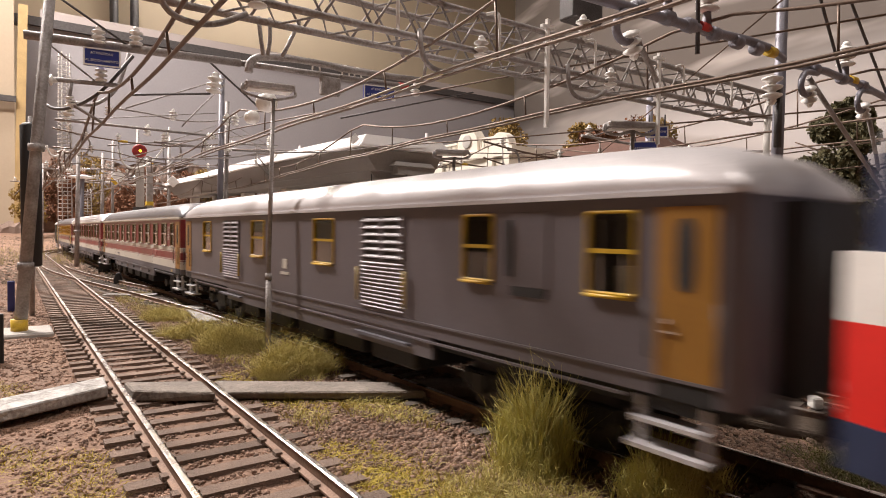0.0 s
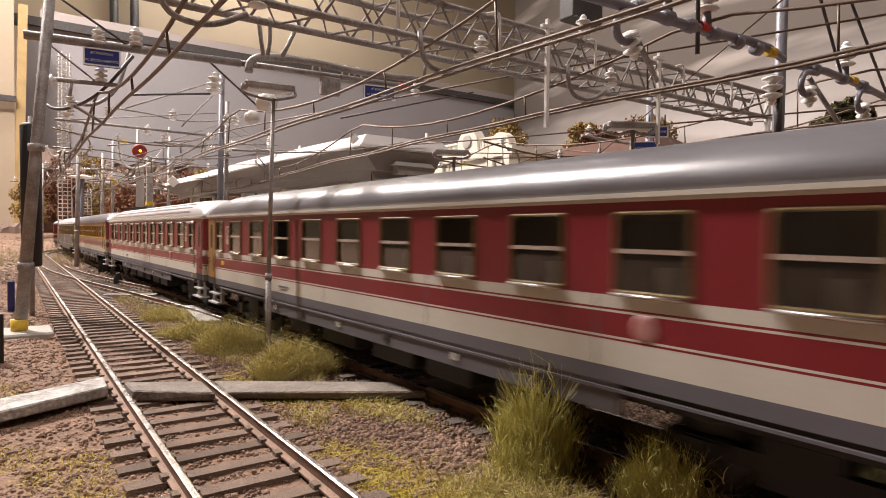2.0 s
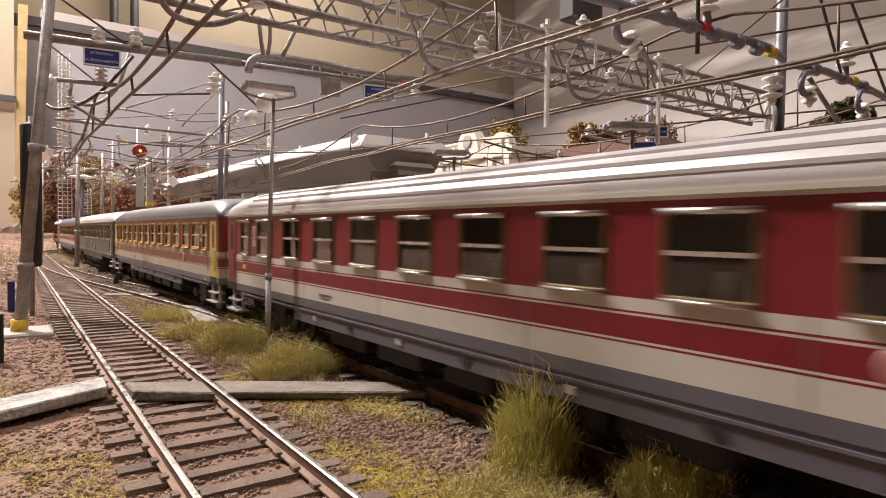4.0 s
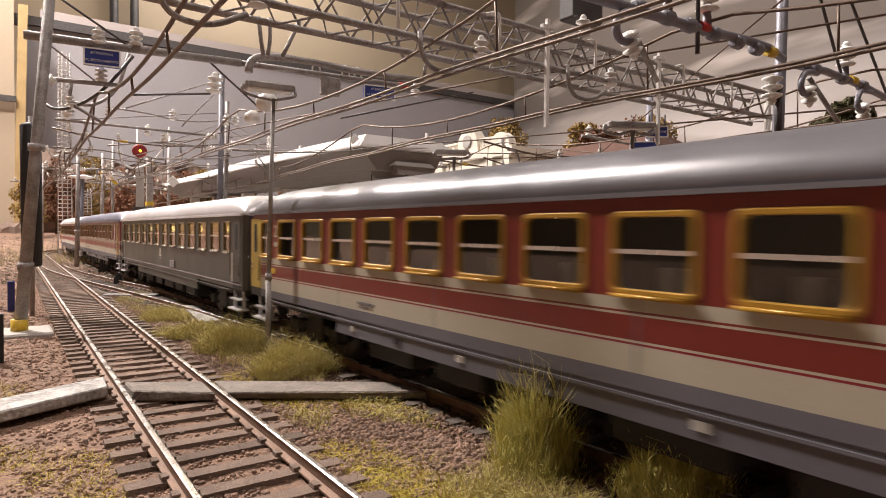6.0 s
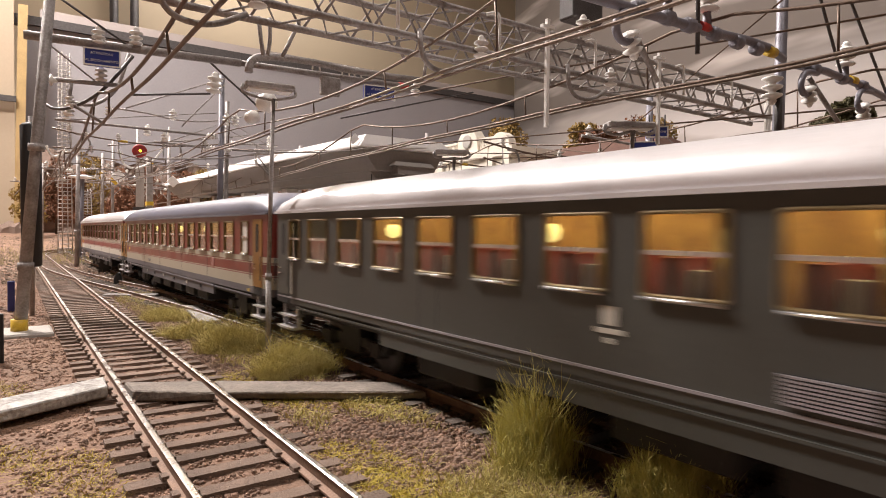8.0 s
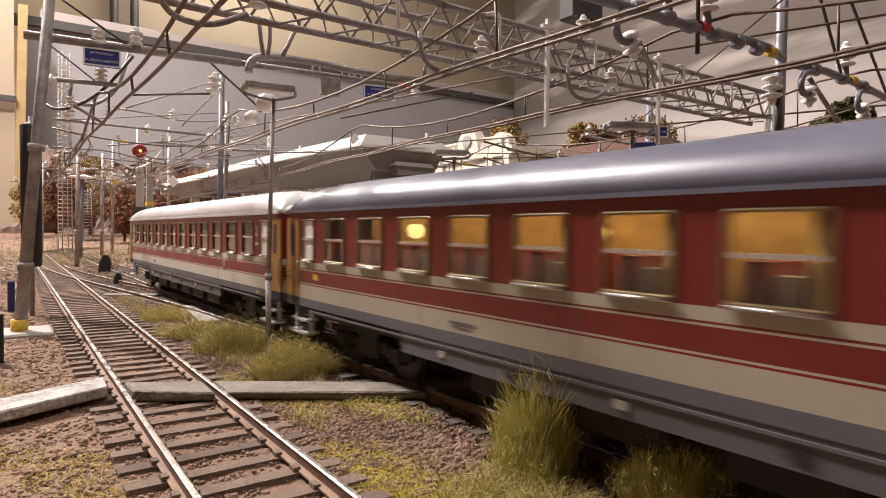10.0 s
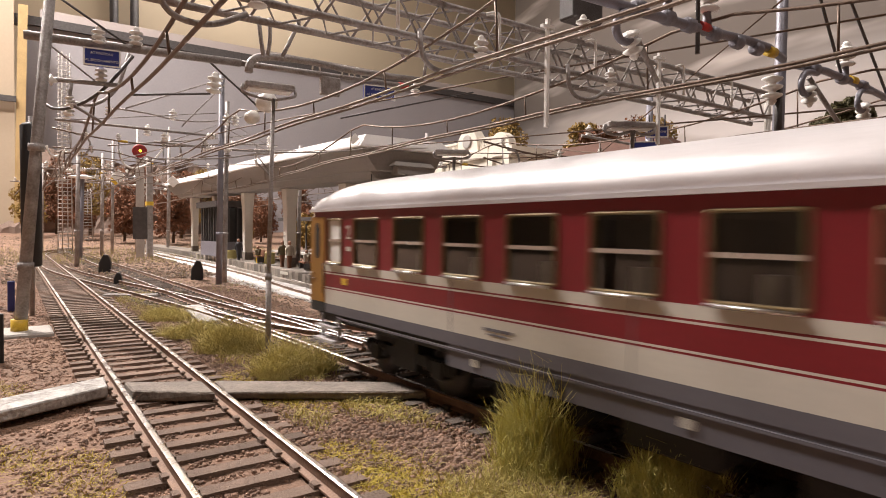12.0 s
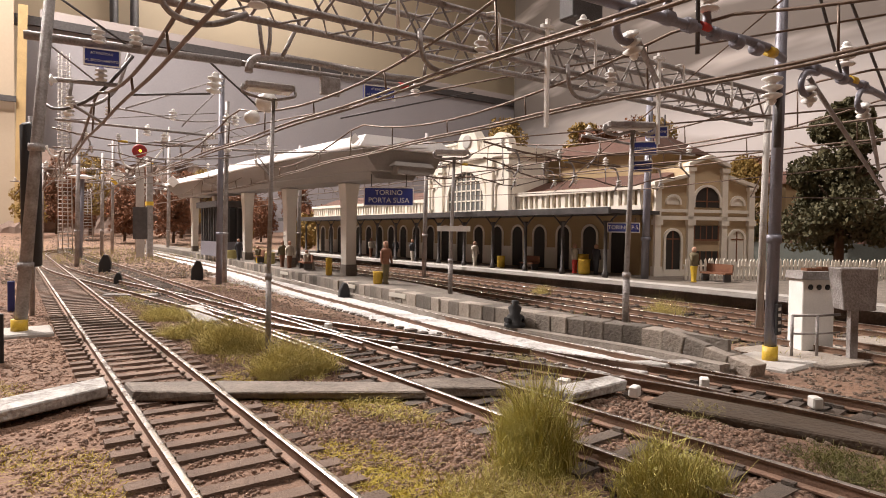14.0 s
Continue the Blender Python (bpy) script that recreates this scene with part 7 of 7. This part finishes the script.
def class_panel(c, y):
    """A narrow cream panel with ruled lines beside the end window."""
    bm = B()
    box(bm, -W - 0.012, -W - 0.001, y - 0.13, y + 0.13, 2.78, 3.42)
    p = part("class_panel", bm, M["cream"], c, "cream panel with red rules")
    for z0, z1 in ((2.98, 3.02), (3.06, 3.36)):
        bm = B()
        for k in ((-0.045, 0.045) if z1 > 3.1 else (0.0,)):
            box(bm, -W - 0.016, -W - 0.012, y + k - (0.02 if z1 > 3.1 else 0.1), y + k + (0.02 if z1 > 3.1 else 0.1), z0, z1)
        part("rule", bm, M["crimson"], p)


def side_details(c, half):
    """Door seams, the round emblem, small inscriptions and the sill's boxes and catches."""
    bm = B()
    lathe(bm, ((0.19, 0), (0.19, 0.01), (0.13, 0.012)), (-W - 0.001, -7.0, 2.07), 14, axis=(-1, 0, 0))
    part("emblem", bm, M["emblem"], c, "pale worn emblem")
    plaque(c, 5.0, 1.68, 0.7, 0.05, M["sill_grey"])
    plaque(c, 5.0, 1.60, 0.5, 0.03, M["sill_grey"])
    plaque(c, half - 1.95, 2.1, 0.28, 0.15, M["yellow"])
    plaque(c, -half + 1.95, 1.36, 0.2, 0.1, M["pale_yellow"])
    for y in (-6.2, -2.1, 2.4, 6.3):
        bm = B()
        box(bm, -W - 0.004, -W + 0.01, y - 0.012, y + 0.012, 1.3, 2.46)
        part("panel_seam", bm, M["sill_grey"], c)
    for y, w in ((-5.2, 0.22), (-3.0, 0.14), (-0.6, 0.24), (1.6, 0.14), (3.7, 0.2), (5.6, 0.12)):
        bm = B()
        box(bm, -W - 0.012, -W + 0.03, y - w / 2, y + w / 2, 0.98, 1.1)
        part("skirt_catch", bm, M["cream"] if w < 0.2 else M["black"], c)


def red_extras(c, half, plate=True):
    side_details(c, half)
    if plate:
        class_panel(c, -10.02)
        class_panel(c, 10.1)


def second_class(c, half):
    side_details(c, half)
    for y in (-10.35, 10.25):
        text_part("2", c, 0.46, pose((-W - 0.01) * U, y * U, 3.25 * U, 90, 0, -90), M["cream"])
        plaque(c, y, 2.88, 0.2, 0.1, M["cream"])


def second_class_front(c, half):
    side_details(c, half)
    for y in (-9.85, 10.33):
        text_part("2", c, 0.5, pose((-W - 0.01) * U, y * U, 3.25 * U, 90, 0, -90), M["cream"])
        plaque(c, y, 2.88, 0.2, 0.12, M["cream"])


def lit_extras(c, half):
    side_details(c, half)


def green_extras(c, half):
    plaque(c, 0.45, 2.2, 0.24, 0.26, M["cream"])
    plaque(c, 0.45, 1.99, 0.48, 0.07, M["cream"])
    plaque(c, 0.45, 1.86, 0.14, 0.07, M["cream"])
    bm = B()
    box(bm, -W - 0.015, -W - 0.002, -2.7, -1.8, 1.52, 1.86, 1)
    for i in range(8):
        box(bm, -W - 0.05, -W - 0.015, -2.7, -1.8, 1.53 + i * 0.042, 1.555 + i * 0.042, 0)
    part("louvre_grille", bm, [M["sill_light"], M["black"]], c, "pale louvred ventilation grille")
    plaque(c, -half + 1.32, 2.0, 0.1, 1.0, M["cream"])
    plaque(c, half - 1.25, 2.0, 0.08, 0.9, M["cream"])
    bm = B()
    box(bm, -W - 0.02, -W + 0.01, -half + 0.3, half - 0.3, 1.42, 1.46)
    part("waist_rail", bm, M["sill_light"], c)
    for y in (-5.0, 4.4, 5.0):
        bm = B()
        box(bm, -W - 0.003, -W + 0.01, y - 0.012, y + 0.012, 1.46, 2.46)
        part("panel_seam", bm, M["black"], c)


def roof_ribs(c, half):
    """Long ribs on the silver roof and hoods over the windows."""
    red_extras(c, half)
    for k in (0.5, 0.66, 0.82):
        a = math.pi * (1 - k) * 0.5
        x, z = -(W + 0.03) * abs(math.cos(a)) ** 0.72, Z_GUT + (Z_TOP - Z_GUT) * math.sin(a) ** 0.85
        bm = B()
        box(bm, x - 0.03, x + 0.03, -half + 2.4, half - 2.4, z - 0.03, z + 0.025)
        part("roof_rib", bm, M["roof_silver"], c)
    for y in [-10.95, 10.95] + even(10, -9.15, 9.2):
        bm = B()
        tube(bm, (-W - 0.04, y - 0.6, 3.58), (-W - 0.04, y + 0.6, 3.58), 0.05, seg=6)
        part("window_hood", bm, M["chrome"], c, "bright metal rain hood")


def build_train():
    # each car with its centre on the line at the start
    h = 12.3
    bag = [(1.28, 3.72, M["slate"]), (3.72, 3.80, M["slate"])]
    bw = [(-10.45, 0.85, 2.46, 3.62), (-7.65, 0.85, 2.46, 3.62), (-1.58, 1.2, 2.46, 3.62), (3.15, 1.2, 2.46, 3.62), (8.75, 1.1, 2.46, 3.62)]
    COACH["bag"] = (coach("baggage_car", "slate grey baggage car with louvred doors and silver roof", h, bag, bw, [(-11.58, None), (11.55, None)], M["yellow_frame"], M["ochre"],
                          (M["roof_silver"], "silver painted roof"), extras=baggage_extras), 15.9)
    h = 12.6
    rw = wins([-10.8], 0.75) + wins(even(10, -9.1, 9.25), 1.17) + wins([11.0], 0.78)
    COACH["r1"] = (coach("passenger_coach", "crimson and cream coach with ochre doors and white gutter line", h, red_livery(M["crimson"], M["cream"]), rw,
                         [(-11.85, None), (11.95, None)], M["bronze"], M["ochre"], (M["roof_grey"], "grey painted roof"), extras=red_extras), 41.25)
    h = 12.95
    rw = wins([-10.95], 0.82) + wins(even(10, -9.15, 9.2), 1.2) + wins([10.95], 0.82)
    COACH["r2"] = (coach("passenger_coach", "crimson and cream coach with crimson doors", h, red_livery(M["crimson"], M["cream"]), rw,
                         [(-12.2, M["crimson"]), (12.25, M["crimson"])], M["bronze"], M["crimson"], (M["roof_silver"], "silver ribbed roof"), extras=roof_ribs), 67.3)
    h = 12.45
    rw = wins([-10.42], 0.85) + wins(even(12, -9.05, 9.5), 1.28) + wins([11.08], 0.88)
    COACH["r3"] = (coach("passenger_coach", "russet and cream coach with gold window frames and pale yellow doors", h, red_livery(M["russet"]), rw,
                         [(-11.6, None), (11.95, None)], M["gold"], M["pale_yellow"], (M["roof_grey"], "grey painted roof"), extras=second_class_front), 93.55)
    h = 12.5
    gl = [(1.28, 1.34, M["green_grey"]), (1.34, 3.80, M["green_grey"])]
    COACH["g"] = (coach("passenger_coach", "dark grey green coach with warmly lit windows and curtains", h, gl, wins([-10.6], 0.72) + wins(even(12, -9.12, 9.6), 1.18) + wins([11.05], 0.76),
                        [(-11.7, M["green_grey"]), (11.8, M["green_grey"])], M["bronze"], M["green_grey"], (M["roof_silver"], "silver painted roof"), lit=True, extras=green_extras), 119.2)
    h = 13.0
    rw = wins([-10.65], 0.75) + wins(even(12, -8.95, 10.02), 1.13) + wins([11.52], 0.76)
    COACH["r4"] = (coach("passenger_coach", "crimson and cream coach with lit windows and blue grey roof", h, red_livery(M["russet"]), rw,
                         [(-11.9, None), (12.5, None)], M["bronze"], M["ochre"], (M["roof_blue"], "blue grey painted roof"), lit=True, opal=(0, 13), extras=lit_extras), 145.1)
    h = 12.4
    rw = wins([-11.0], 0.76) + wins(even(12, -9.5, 9.45), 1.12) + wins([10.98], 0.78)
    COACH["r5"] = (coach("passenger_coach", "crimson and cream last coach with opal end windows", h, red_livery(M["crimson"]), rw,
                         [(-11.95, None), (11.9, None)], M["bronze"], M["ochre"], (M["roof_silver"], "silver painted roof"), opal=(0, 13), extras=second_class), 170.88)
    # the locomotive, of which the tail end shows
    h = 8.0
    loco = thing("electric_locomotive", "white, red and dark blue electric locomotive at the train's head", "locomotive")
    M["navy"] = mat("navy_paint", (0.02, 0.03, 0.07), 0.4, 0, 0.1, 60, 0.05, 1500)
    M["loco_red"] = mat("signal_red_paint", (0.62, 0.02, 0.015), 0.4, 0, 0.1, 60, 0.05, 1500)
    for nm, z0, z1, m in (("skirt", 0.95, 1.45, "navy"), ("red_band", 1.45, 2.45, "loco_red"), ("white_band", 2.45, 3.15, "white"), ("window_band", 3.15, 4.1, "navy")):
        bm = B()
        loft(bm, [[(x * (0.9 if abs(y) == h else 1), y * (1 if nm != "window_band" else 0.97), z) for x, z in ((-W, z0), (W, z0), (W, z1), (-W, z1))] for y in (-h, -h + 0.5, h - 0.5, h)], smooth=False)
        part(nm, bm, M[m], loco)
    bm = B()
    loft(bm, [[(x * k, y, 4.1 + z) for x, z in ((-W, 0), (-W * 0.8, 0.35), (0, 0.5), (W * 0.8, 0.35), (W, 0))] for y, k in ((-h + 0.3, 0.9), (-h + 1, 1), (h - 1, 1), (h - 0.3, 0.9))])
    part("roof", bm, M["roof_grey"], loco)
    bm = B()
    box(bm, -1.3, 1.3, -h + 0.6, h - 0.6, 0.6, 0.95)
    part("underframe", bm, M["black"], loco)
    for y in (-h + 3.4, h - 3.4):
        bogie(loco, y)
    for x in (-1.0, 1.0):
        bm = B()
        tube(bm, (x, h - 0.1, 1.2), (x, h + 0.25, 1.2), 0.1)
        lathe(bm, ((0.24, 0), (0.24, 0.05), (0.1, 0.06)), (x, h + 0.25, 1.2), 12, axis=(0, 1, 0))
        part("buffer", bm, M["steel_dark"], loco)
        bm = B()
        lathe(bm, ((0.17, 0), (0.17, 0.06), (0.12, 0.09)), (x * 1.15, h - 0.02, 1.75), 12, axis=(0, 1, 0))
        part("tail_lamp", bm, M["chrome"], loco)
    COACH["loco"] = (loco, 2.7 - h)


build_train()


def line_pose(y_centre, half_base):
    """The pose of a car whose two bogies follow the main line; y_centre is the distance along it."""
    s0 = y_centre + 40.0
    if s0 - half_base < 0:
        return pose(8.4 * U, y_centre * U, 0)
    a, _ = along(MAIN, s0 - half_base)
    b, _ = along(MAIN, s0 + half_base)
    ang = math.degrees(math.atan2(-(b[0] - a[0]), b[1] - a[1]))
    return pose((a[0] + b[0]) / 2 * U, (a[1] + b[1]) / 2 * U, 0, 0, 0, ang)


def motions():
    for key in COACH:
        car, y0 = COACH[key]
        rows = []
        for i in range(29):
            t = i * 0.5
            rows.append((t, line_pose(y0 - SPEED * t + SLOWING * t * t, 8.8 if key != "loco" else 4.5)))
        walk(car, rows)


motions()
